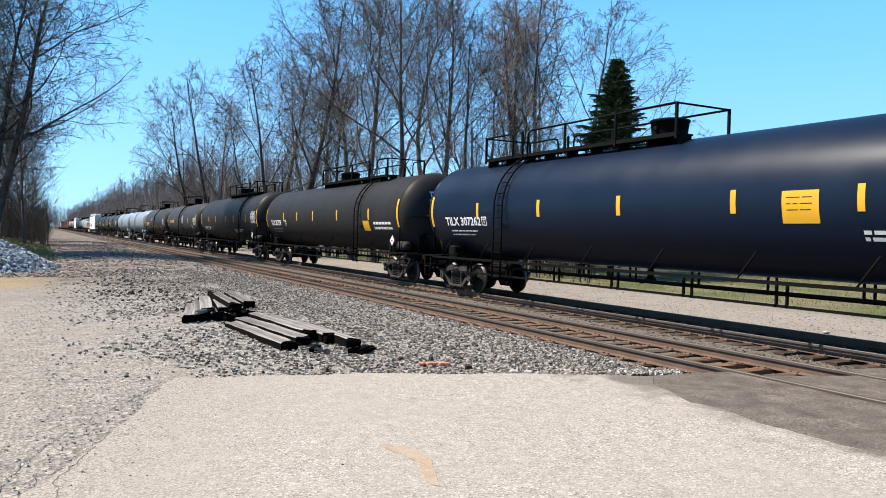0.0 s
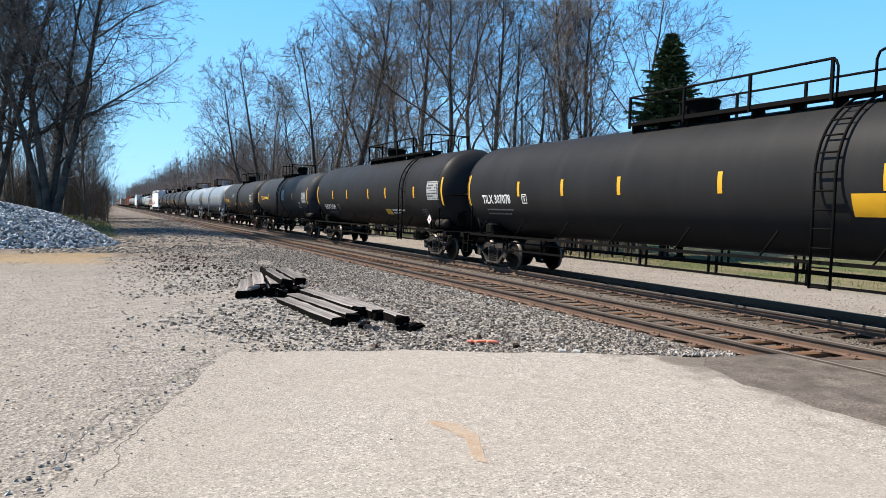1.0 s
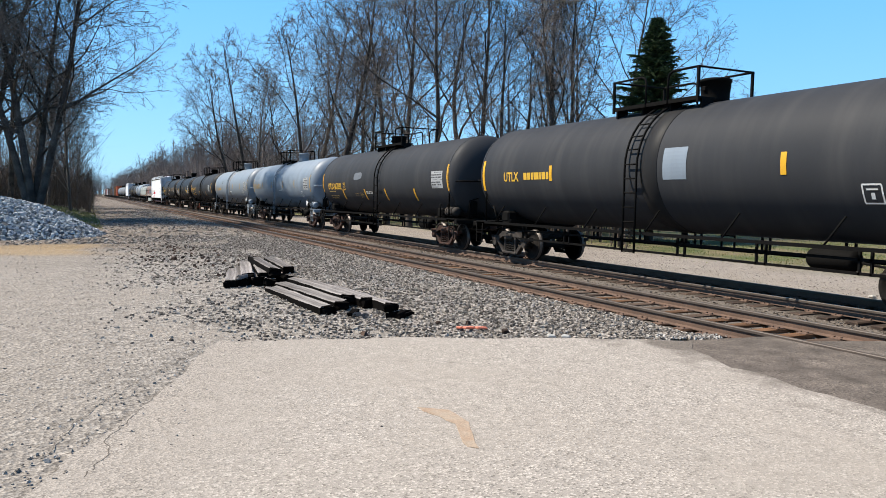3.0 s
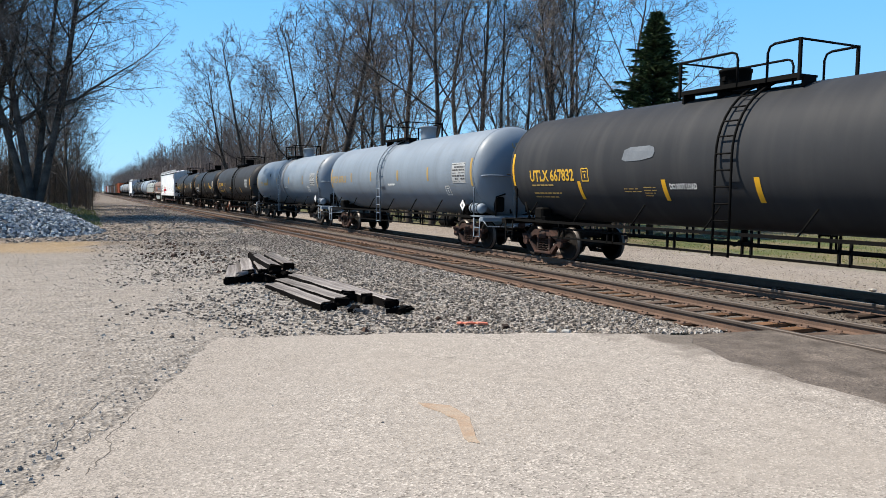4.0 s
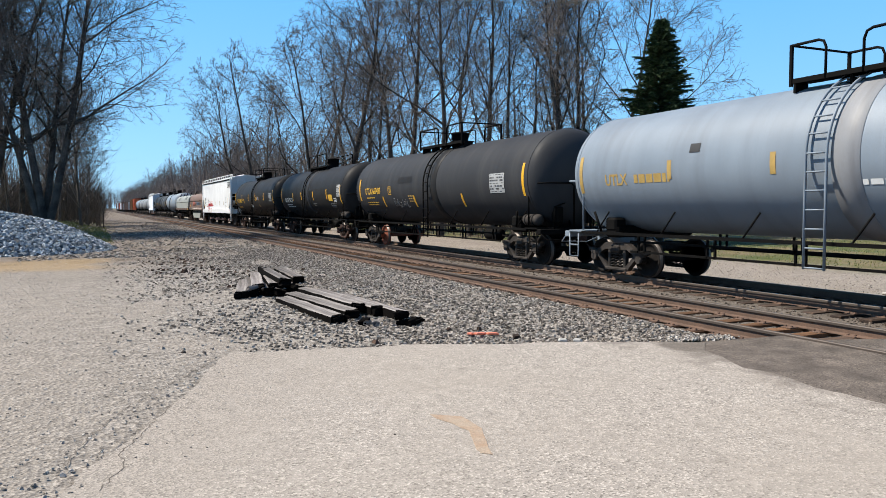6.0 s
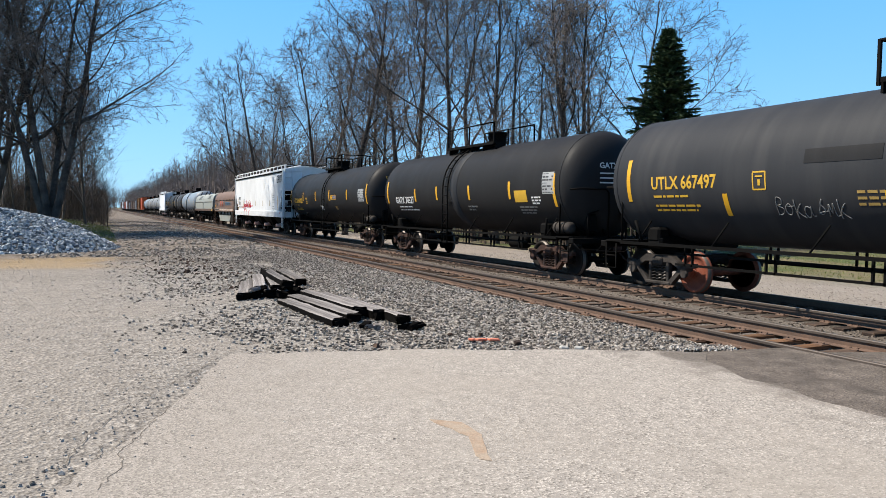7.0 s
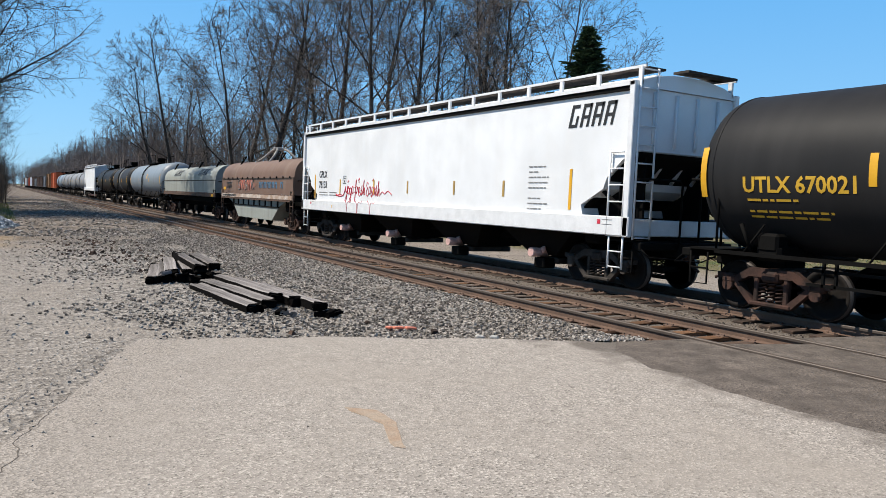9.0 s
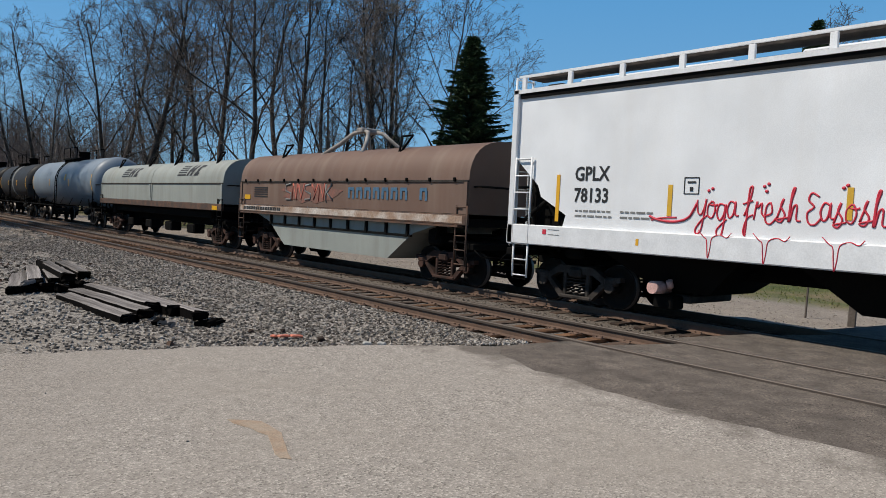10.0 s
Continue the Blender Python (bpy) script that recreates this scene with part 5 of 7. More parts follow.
    shell_bars(c, 2.62, 1.99, (0.55, 0.6), M_FADEDYELLOW, 0.022, 0.07, 51)
    shell_bars(c, 1.92, 2.02, (0.42, 0.42, 0.36, 0.3), M_FADEDYELLOW, 0.022, 0.07, 52)
    shell_table(c, -6.7, 2.5, 0.95, 0.62, M_INKWHITE, 6)
    b = Build()
    ends = [(-0.56, -0.13), (-0.5, 0.10), (-0.3, 0.16), (0.36, 0.17), (0.52, 0.12), (0.56, 0.02), (0.5, -0.1), (0.1, -0.16), (-0.4, -0.17)]
    on_tank(b, ends, [tuple(range(len(ends)))], 2.02, 2.80, R, ZC, 0.012)
    part("pale_patch", b, mat("pale_gray_cover_paint", (0.135, 0.15, 0.168), 0.6, 0, 0.2, 4, 40, 0.0), c, "pale gray rounded patch of fresh paint")
    # two pale gray cars
    c = tank_car(99.4, 117.6, M_GRAY, "pale gray tank car with faded yellow strips", 0.65, (-0.6, 1.9), "loop", -1.0, strips=[(-7.7, 0.95), (7.7, 0.95), (-4.23, 0.5), (-1.25, 0.42), (1.89, 0.42), (4.58, 0.42)], strip_mat=M_FADEDYELLOW, brake=-1, pale=M_GRAY, trucks=M_RUSTTRUCK)
    shell_table(c, -6.77, 2.55, 1.0, 0.7, M_INKWHITE, 7)
    shell_text(c, "UTLX 667815", 7.58, 2.5, 0.3, M_FADEDYELLOW, "faded yellow stencilled reporting mark")
    head_mark(c, "UTLX", -0.35, 3.35, 0.17, M_FADEDYELLOW, 5)
    shell_frame(c, -5.76, 1.95, 0.34, 0.34, M_INKWHITE)
    shell_bars(c, -0.13, 2.2, (0.8,), M_INKWHITE, 0.08, 0.1, 12)
    placard(c, -7.07, 1.45)
    c = tank_car(117.6, 135.85, M_GRAY, "pale gray tank car with soot-spattered end", 0.6, (-0.6, 1.8), "loop", -0.8, strips=[(-7.8, 0.95), (7.7, 0.95), (-4.75, 0.5), (-1.57, 0.45), (1.6, 0.42), (4.4, 0.42)], strip_mat=M_FADEDYELLOW, brake=-1, pale=M_GRAY, band=M_DIRTYGRAY)
    shell_table(c, -6.81, 2.55, 0.95, 0.72, M_INKWHITE, 8)
    shell_frame(c, -5.85, 2.04, 0.36, 0.34, M_INKWHITE)
    shell_patch(c, "small_label", 3.66, 2.99, 0.3, 0.2, M_INKBLACK, "small black label")
    head_mark(c, "UTLX", -0.3, 3.35, 0.17, M_FADEDYELLOW, 1)
    shell_text(c, "UTLX", 6.70, 2.4, 0.26, M_FADEDYELLOW, "faded yellow stencilled reporting mark")
    shell_bars(c, 5.60, 2.4, (1.2,), M_FADEDYELLOW, 0.2, 0.1, 13)
    shell_bars(c, -0.19, 2.15, (0.75,), M_INKWHITE, 0.1, 0.1, 14)
    placard(c, -7.37, 1.5)
    # soot specks on the sunlit end
    rnd = random.Random(5)
    sp = Build()
    for _ in range(240):
        y0, z0 = -7.75 - abs(rnd.gauss(0, 0.30)), ZC + rnd.uniform(-0.75, 1.05)
        ph = math.asin((z0 - ZC) / R)
        if y0 < -8.02 + 0.0:
            continue
        w = rnd.uniform(0.02, 0.07)
        vs, fs = patch(w, w * rnd.uniform(0.5, 1.2), 1)
        on_tank(sp, vs, fs, y0, z0, off=0.005)
    tagged(part("soot_specks", sp, M_INKBLACK, c, "black soot specks"), kind="stuff")
    # darker cars again
    c = tank_car(135.85, 154.1, M_BLACK2, "dark gray-black tank car with chalk scrawl and yellow mark", -0.6, (-2.2, 1.6), "loop", -0.4, strips=[(7.4, 1.0), (-7.6, 1.0), (4.40, 0.5, 1.98), (0.9, 0.5, 1.98), (-3.4, 0.5, 1.98)], brake=-1, painted=True, band=M_BLACK)
    shell_text(c, "UTLX 667497", 6.6, 2.48, 0.27, M_INKYELLOW, "yellow stencilled reporting mark")
    shell_bars(c, 6.55, 2.18, (1.1, 0.0, 1.4, 1.3), M_INKYELLOW, 0.05, 0.11, 15)
    shell_frame(c, 3.5, 2.45, 0.3, 0.34, M_INKYELLOW)
    shell_bars(c, 1.46, 2.2, (0.5, 0.5, 0.5), M_FADEDYELLOW, 0.05, 0.11, 16)
    shell_table(c, -6.0, 2.5, 0.95, 0.62, M_INKWHITE, 9)
    chalk = {"B": [(0.1, 0.0), (0.15, 1.1), (0.55, 1.05), (0.5, 0.7), (0.2, 0.6), (0.6, 0.4), (0.45, 0.05), (0.1, 0.0)], "k": [(0.1, 1.2), (0.15, 0.0), (0.2, 0.4), (0.6, 0.95), (0.25, 0.45), (0.75, 0.0)], "m": [(0.05, 0.0), (0.15, 0.8), (0.3, 0.2), (0.45, 0.85), (0.55, 0.1), (0.8, 0.1)]}
    for word, y0 in (("Boka", 3.2), ("smk", 2.3)):
        for k, ch in enumerate(word):
            for st in ([chalk[ch]] if ch in chalk else STROKES[ch]):
                q = [(y0 - (k * 0.72 + p.x) * 0.28, 1.80 + 0.28 * p.y - 0.03 * k) for p in rounded(st)]
                g = Build().tube([(-(R + 0.002) * math.cos(math.asin((z - ZC) / R)), y, z) for y, z in q], 0.010, 4)
                part("chalk_scrawl", g, M_INKGRAY, c, "white chalk scrawl")
    shell_patch(c, "dark_patch", 1.75, 2.86, 1.5, 0.26, M_BLACK, "dark repainted patch")
    c = tank_car(154.1, 170.4, M_BLACK, "black tank car with white mark and orange notice", 0.4, (-1.8, 1.9), "open", -0.6, strips=[(6.6, 0.95), (-6.6, 0.95, 2.4), (3.5, 0.5, 2.4), (1.4, 0.5, 2.45), (-1.3, 0.5, 2.42), (-4.1, 0.55, 2.45)], brake=-1, band=M_BLACK2, trucks=M_RUSTTRUCK)
    shell_text(c, "GATX 70527", 5.70, 2.22, 0.26, M_INKWHITE, "white stencilled reporting mark", 2.0)
    shell_bars(c, 5.46, 1.95, (1.4, 2.0), M_INKWHITE, 0.05, 0.14, 17)
    shell_patch(c, "orange_notice", -4.75, 2.26, 0.72, 0.36, M_INKYELLOW, "orange-yellow notice panel")
    head_mark(c, "GATX", -0.6, 3.02, 0.15, M_INKWHITE, 3)
    shell_bars(c, -5.36, 2.22, (0.5, 0.5, 0.45), M_INKWHITE, 0.05, 0.09, 18)
    shell_bars(c, -1.05, 1.96, (0.7, 0.5), M_INKGRAY, 0.06, 0.12, 19)
    shell_bars(c, -4.56, 1.94, (1.0, 0.9, 0.8), M_INKGRAY, 0.05, 0.1, 20)
    shell_table(c, -6.3, 2.62, 0.6, 0.62, M_INKWHITE, 10)
    c = tank_car(170.4, 188.1, M_BLACK, "black tank car with bright yellow reporting mark", -0.28, (-1.3, 1.8), "loop", 0.93,
                 strips=[(7.78, 0.95), (-7.45, 0.95), (4.56, 0.52), (1.72, 0.55), (-1.14, 0.6), (-4.35, 0.5)], brake=-1, trucks=M_RUSTTRUCK)
    shell_text(c, "UTLX 670021", 6.92, 2.33, 0.27, M_INKYELLOW, "yellow stencilled reporting mark", 2.1)
    head_mark(c, "UTLX 670021", -0.72, 3.25, 0.15, M_INKYELLOW, 6)
    shell_bars(c, 6.84, 2.06, (1.0, 0.0, 1.6, 1.5), M_INKYELLOW, 0.045, 0.11, 22)
    shell_frame(c, 3.84, 2.3, 0.27, 0.32, M_INKYELLOW)
    shell_patch(c, "white_label", 0.68, 1.91, 0.5, 0.27, M_INKWHITE, "small white label with thin lines")
    shell_bars(c, 0.89, 1.99, (0.38, 0.4, 0.4), M_INKGRAY, 0.02, 0.08, 53)
    shell_bars(c, -2.0, 1.97, (0.38, 0.36, 0.38, 0.34), M_FADEDYELLOW, 0.022, 0.06, 54)
    # maker's sign: a yellow-edged rounded bar, yellow strokes and a blue field in it
    def bar(u0, u1, h, rad):
        n = 8
        return [(u1 - rad + rad * math.cos(math.pi * (i / n - 0.5)), h / 2 * math.sin(math.pi * (i / n - 0.5))) for i in range(n + 1)] + [(u0, h / 2), (u0, -h / 2)]
    for nm, u0, u1, h, m, off in (("sign_edge", -0.57, 0.57, 0.25, M_YELLOW, 0.006), ("sign_field", -0.53, 0.54, 0.205, M_INKBLACK, 0.009), ("sign_panel", -0.09, 0.52, 0.16, mat("blue_sign_paint", (0.05, 0.13, 0.33), 0.6, 0, 0.1, 6, 60, 0.0), 0.012)):
        q = bar(u0, u1, h, h / 2)
        part(nm, on_tank(Build(), q, [tuple(range(len(q)))], -1.92, 2.45, R, ZC, off), m, c)
    for i in range(4):
        g = Build()
        u = -0.50 + i * 0.105
        on_tank(g, [(u, -0.075), (u + 0.085, -0.075), (u + 0.105, 0.075), (u + 0.02, 0.075)], [(0, 1, 2, 3)], -1.92, 2.45, R, ZC, 0.013)
        part("sign_stroke", g, M_YELLOW, c)
    for i in range(5):
        g = Build()
        u = -0.06 + i * 0.1
        on_tank(g, [(u, -0.05), (u + 0.02, -0.05), (u + 0.035, 0.05), (u + 0.015, 0.05)], [(0, 1, 2, 3)], -1.92, 2.45, R, ZC, 0.016)
        part("sign_stroke", g, M_YELLOW, c)
    shell_table(c, -6.62, 2.5, 0.85, 0.6, M_INKWHITE, 11)
    # down the train behind the coil cars
    for s0, s1, m, lab, det in ((240.9, 259.0, M_GRAY, "pale gray tank car far down the train", True), (259.0, 272.0, M_BLACK2, "dark tank car with pale scuffed band", True), (272.0, 287.0, M_BLACK, "black tank car far down the train", False),
                                (302.0, 317.5, M_DIRTYGRAY, "dirty gray tank car far down the train", False), (317.5, 333.0, M_DIRTYGRAY, "dirty gray tank car far down the train", False), (333.0, 348.0, M_DIRTYGRAY, "dirty gray tank car far down the train", False), (348.0, 363.0, M_GRAY, "pale gray tank car far down the train", False)):
        c = tank_car(s0, s1, m, lab, 0.3, (-1.6, 1.8), "open", -0.2, strips=even_strips((s1 - s0) / 2, 4), detail=det, lower=False, brake=0, band=M_INKGRAY if s0 == 259.0 else None)
        if s0 == 240.9:
            shell_patch(c, "yellow_label", -1.6, 2.9, 0.35, 0.4, M_YELLOW, "small yellow label")


def flat_text(car, text, x, y0, z0, height, material, label):
    vs, fs, w = letters(text, height)
    b = Build().add([(x, y0 - p[0] * 0.9, z0 + p[1] - height / 2) for p in vs], fs)
    part("lettering", b, material, car, label)


def flat_bars(car, x, y0, z0, rows, material, line, gap, seed, label="small stencilled lines"):
    rnd = random.Random(seed)
    b = Build()
    for i, width in enumerate(rows):
        u = 0.0
        while u < width - 0.03:
            w = min(width - u, rnd.uniform(0.06, 0.2))
            b.box((x, y0 - u - w / 2, z0 - i * gap), (0.004, w, line))
            u += w + 0.035
    tagged(part("stencil_block", b, material, car, label), kind="stuff")


def flat_slanted(car, x, y0, z0, size, count, material, label):
    """A maker's sign as slanted plain strokes, each letter an open frame."""
    for k in range(count):
        y = y0 - k * size * 0.75
        for u, v, w, h in ((0.0, 0.0, 0.17, 1.0), (0.42, 0.0, 0.15, 1.0 if k else 0.5), (0.17, 0.84, 0.36, 0.16), (0.17, 0.36 if k else 0.0, 0.25, 0.14)):
            a, lean = y - u * size, 0.26 * size
            quad = [(x, a - lean * v, z0 + v * size), (x, a - w * size - lean * v, z0 + v * size), (x, a - w * size - lean * (v + h), z0 + (v + h) * size), (x, a - lean * (v + h), z0 + (v + h) * size)]
            part("sign_stroke", Build().add(quad, [(0, 1, 2, 3)]), material, car, label)


def side_ladder(car, x, y, z0, z1, width, material, along="y", n=None):
    lad = Build()
    ends = [(x, y - width / 2), (x, y + width / 2)] if along == "y" else [(x - width / 2, y), (x + width / 2, y)]
    for a, b in ends:
        lad.tube([(a, b, z0), (a, b, z1)], 0.025, 5)
    l = part("ladder", lad, material, car, "white steel ladder")
    n = n or int((z1 - z0) / 0.42)
    for i in range(n + 1):
        z = z0 + 0.04 + (z1 - z0 - 0.08) * i / n
        part("rung", Build().tube([(*ends[0], z), (*ends[1], z)], 0.018, 5), material, l)


def hopper_car(s0, s1, label, near=True):
    half = (s1 - s0) / 2
    car = new("hopper_car")
    tagged(car, label, "hopper car", "railway cars of the passing train")
    e = half - 0.78
    b = Build()
    zt = 4.38
    b.prism([(-e, zt), (e, zt), (e, 3.05), (e - 0.70, 2.46), (e - 0.80, 2.22), (e - 1.50, 1.86), (e - 1.42, 1.6), (-e + 1.42, 1.6), (-e + 1.50, 1.86), (-e + 0.80, 2.22), (-e + 0.70, 2.46), (-e, 3.05)], -1.58, 1.58)
    me = b.mesh("body", M_WHITE)
    fix_normals(me)
    place("body", me, car)
    # crowned roof
    rf = Build()
    prof = [(-1.6, zt), (-1.58, zt + 0.08), (-1.1, zt + 0.24), (-0.5, zt + 0.33), (0, zt + 0.35), (0.5, zt + 0.33), (1.1, zt + 0.24), (1.58, zt + 0.08), (1.6, zt)]
    n = len(prof)
    rf.add([(x, y, z) for y in (-e - 0.06, e + 0.06) for x, z in prof], [(i, i + 1, n + i + 1, n + i) for i in range(n - 1)] + [tuple(range(n)), tuple(range(2 * n - 1, n - 1, -1))])
    me = rf.mesh("roof", M_WHITE)
    fix_normals(me)
    place("roof", me, car, "white crowned hopper roof")
    part("eave_strip", Build().box((-1.60, 0, zt - 0.03), (0.05, 2 * e - 0.2, 0.10)), M_SILL, car, "dark eave line")
    part("top_sill", Build().box((-1.62, 0, zt + 0.06), (0.08, 2 * e + 0.12, 0.08)), M_HOPPERWHITE, car)
    for s in (-1, 1):
        part("side_sill", Build().box((s * 1.6, 0, 1.42), (0.12, 2 * e + 0.2, 0.42), None, 0.02), M_HOPPERWHITE, car, "white side sill")
        for y in (-e, e):
            part("corner_post", Build().box((s * 1.59, y, 2.85), (0.14, 0.16, 3.3), None, 0.015), M_HOPPERWHITE, car)
            part("end_stay", Build().tube([(s * 1.45, y * 0.995, 1.6), (s * 1.45, y - math.copysign(1.1, y), 2.3)], 0.05, 6), M_SILL, car)
    # running boards on the roof, with their posts
    for s in (-1, 1):
        part("running_board", Build().box((s * 1.0, 0, zt + 0.42), (0.5, 2 * e + 0.1, 0.05)), M_STEEL, car, "gray steel grating along the roof")
        k = 15
        for i in range(k + 1):
            y = -e + 2 * e * i / k
            part("roof_bracket", Build().box((s * 1.42, y, zt + 0.22), (0.06, 0.12, 0.36), None, 0.01), M_HOPPERWHITE, car)
        part("roof_edge_bar", Build().box((s * 1.42, 0, zt + 0.43), (0.05, 2 * e + 0.3, 0.05)), M_HOPPERWHITE, car)
    for y in (-e - 0.1, e + 0.1):
        part("end_board", Build().box((0.45, y, zt + 0.42), (1.6, 0.42, 0.05)), M_STEEL, car, "gray steel grating across the roof end")
    for i in range(4):
        y = -e + 2 * e * (i + 0.5) / 4
        part("hatch", Build().box((0, y, zt + 0.40), (0.7, 3.6, 0.12), None, 0.03), M_HOPPERWHITE, car, "white roof hatch cover")
    # discharge pockets
    for i in range(4):
        k = half / 10.475
        y = (-1.5 + i) * 4.1 * k
        lo, hi = (0.3 if i == 0 else 0.75 * k), (0.3 if i == 3 else 0.75 * k)
        wide = 2.03 * k
        p = Build()
        p.add([(-1.45, y - wide, 1.6), (1.45, y - wide, 1.6), (1.45, y + wide, 1.6), (-1.45, y + wide, 1.6), (-0.8, y - lo, 0.52), (0.8, y - lo, 0.52), (0.8, y + hi, 0.52), (-0.8, y + hi, 0.52)],
              [(0, 1, 5, 4), (1, 2, 6, 5), (2, 3, 7, 6), (3, 0, 4, 7), (4, 5, 6, 7), (3, 2, 1, 0)])
        q = part("discharge_pocket", p, M_SILL, car, "black sloped discharge pocket")
        fix_normals(q.data)
        part("outlet_gate", Build().box((0, y, 0.40), (1.5, 0.7, 0.16), None, 0.03), M_STEEL, car)
        part("gate_crank", Build().tube([(-0.75, y + 0.1, 0.58), (-1.3, y + 0.1, 0.6)], 0.12, 12).tube([(-1.0, y - 0.1, 0.6), (-1.06, y - 0.1, 0.74)], 0.06, 8), M_GATE, car, "pale pinkish gate capstan")
        part("outlet_chute", Build().box((-0.9, y, 0.33), (0.4, 0.42, 0.26), None, 0.03), M_SILL, car, "black chute below the gate")
    part("centre_sill", Build().box((0, 0, 1.0), (0.5, 2 * half - 1.3, 0.35)), M_SILL, car)
    # end: sloped sheet stiffeners, platform, ladders
    for sg in (-1, 1):
        yy = sg * e
        for x in (-1.0, -0.33, 0.33, 1.0):
            part("end_stiffener", Build().tube([(x, yy + sg * 0.02, 4.3), (x, yy + sg * 0.03, 3.2), (x, yy - sg * 0.62, 2.4)], 0.045, 4), M_WHITE, car)
        # added black sheet: gives the slope's underside its deep shade
        sl = Build()
        sl.add([(-1.5, yy + sg * 0.01, 3.02), (1.5, yy + sg * 0.01, 3.02), (1.5, yy - sg * 1.5, 1.80), (-1.5, yy - sg * 1.5, 1.80), (-1.5, yy - sg * 0.04, 2.95), (1.5, yy - sg * 0.04, 2.95), (1.5, yy - sg * 1.55, 1.72), (-1.5, yy - sg * 1.55, 1.72)],
               [(0, 1, 2, 3), (7, 6, 5, 4), (0, 4, 5, 1), (2, 6, 7, 3), (0, 3, 7, 4), (1, 5, 6, 2)])
        part("slope_sheet", sl, M_SILL, car, "black sheet standing in for deep shade under the hopper end")
        for x in (-1.05, 1.05):
            br = Build().prism([(sg * (e - 0.08), 2.96), (sg * (e - 0.72), 2.42), (sg * (e - 0.82), 2.18), (sg * (e - 1.52), 1.84), (sg * (e - 1.44), 1.3), (sg * (e - 0.08), 1.3)], x - 0.03, x + 0.03)
            q = part("brace_sheet", br, M_SILL, car, "black brace sheet under the slope")
            fix_normals(q.data)
        part("bulkhead", Build().box((0, yy - sg * 1.62, 1.5), (2.9, 0.12, 0.6)), M_SILL, car, "black end bulkhead")
        part("end_platform", Build().box((0, yy - sg * 0.75, 1.2), (2.7, 1.2, 0.1)), M_SILL, car)
        part("end_beam", Build().box((0, yy + sg * 0.02, 1.4), (3.1, 0.12, 0.36), None, 0.02), M_HOPPERWHITE, car, "white end beam")
        side_ladder(car, -1.64, yy - sg * 0.32, 1.2, 3.05, 0.46, M_HOPPERWHITE, "y", 5)
        side_ladder(car, -1.28, yy + sg * 0.12, 1.15, zt + 0.4, 0.5, M_HOPPERWHITE, "x", 9)
        side_ladder(car, -1.60, yy - sg * 0.30, 0.5, 1.25, 0.42, M_HOPPERWHITE, "y", 2)
        end_gear(car, sg * (half - 0.5), sg, M_SILL)
        truck(car, sg * (half - 2.2), M_STEEL, near)
    car["centre"] = (s0 + s1) / 2
    CARS.append(car)
    return car


def spray_scrawl(car, x):
    """Red cursive spray paint along the side: sweep, three words, dots, drips."""
    g = Build()

    def line(pts, y0, z0, wide, tall, r=0.017):
        g.tube([(x + 0.006, y0 - q.x * wide, z0 + q.y * tall) for q in rounded(pts)], r, 5)
    line([(0, 0.15), (0.5, 0.0), (1.4, -0.1), (2.3, -0.05), (3.0, 0.2), (3.5, 0.9)], 6.2, 1.86, 0.27, 0.34, 0.024)
    line([(0, 0.12), (0.7, 0.25), (1.7, 0.3)], 6.15, 1.80, 0.3, 0.34)
    for word, y0, dots in (("yoga", 5.25, ((0.75, 1.35), (1.0, 1.45))), ("fresh", 4.42, ((1.25, 1.55), (1.5, 1.65), (1.4, 1.35))), ("Easosh", 3.38, ((2.05, 1.6), (1.85, 1.5)))):
        u = 0.0
        for k, ch in enumerate(word):
            for st in STROKES[ch]:
                line([(p[0] + u, p[1] + 0.08 * math.sin(k * 2.3)) for p in st], y0, 1.86, 0.275, 0.38)
            u += 0.66
        for du, dv in dots:
            g.lathe([(-0.006, 0.028), (0.006, 0.028)], 8, "x", (x, y0 - du * 0.275, 1.86 + dv * 0.38))
    line([(0, 0.2), (0.6, 0.5), (1.2, 0.3), (2.0, 0.6), (3.0, 0.2)], 2.25, 1.86, 0.3, 0.34)
    part("graffiti", g, M_INKRED, car, "looping red spray-painted scrawl")
    for y, drop in ((5.05, 0.36), (4.08, 0.38), (3.0, 0.4)):
        pts = [(0.1, 0.1), (0.0, 0.0), (-0.06, -0.05), (-0.08, -drop * 0.6), (-0.1, -drop), (-0.13, -drop * 0.6), (-0.16, -0.02), (-0.3, 0.04), (-0.42, 0.0), (-0.5, 0.08)]
        g = Build().tube([(-1.663, y + q.x, 1.60 + q.y) for q in rounded(pts)], 0.009, 4)
        part("paint_drip", g, M_INKRED, car, "thin red paint drip")


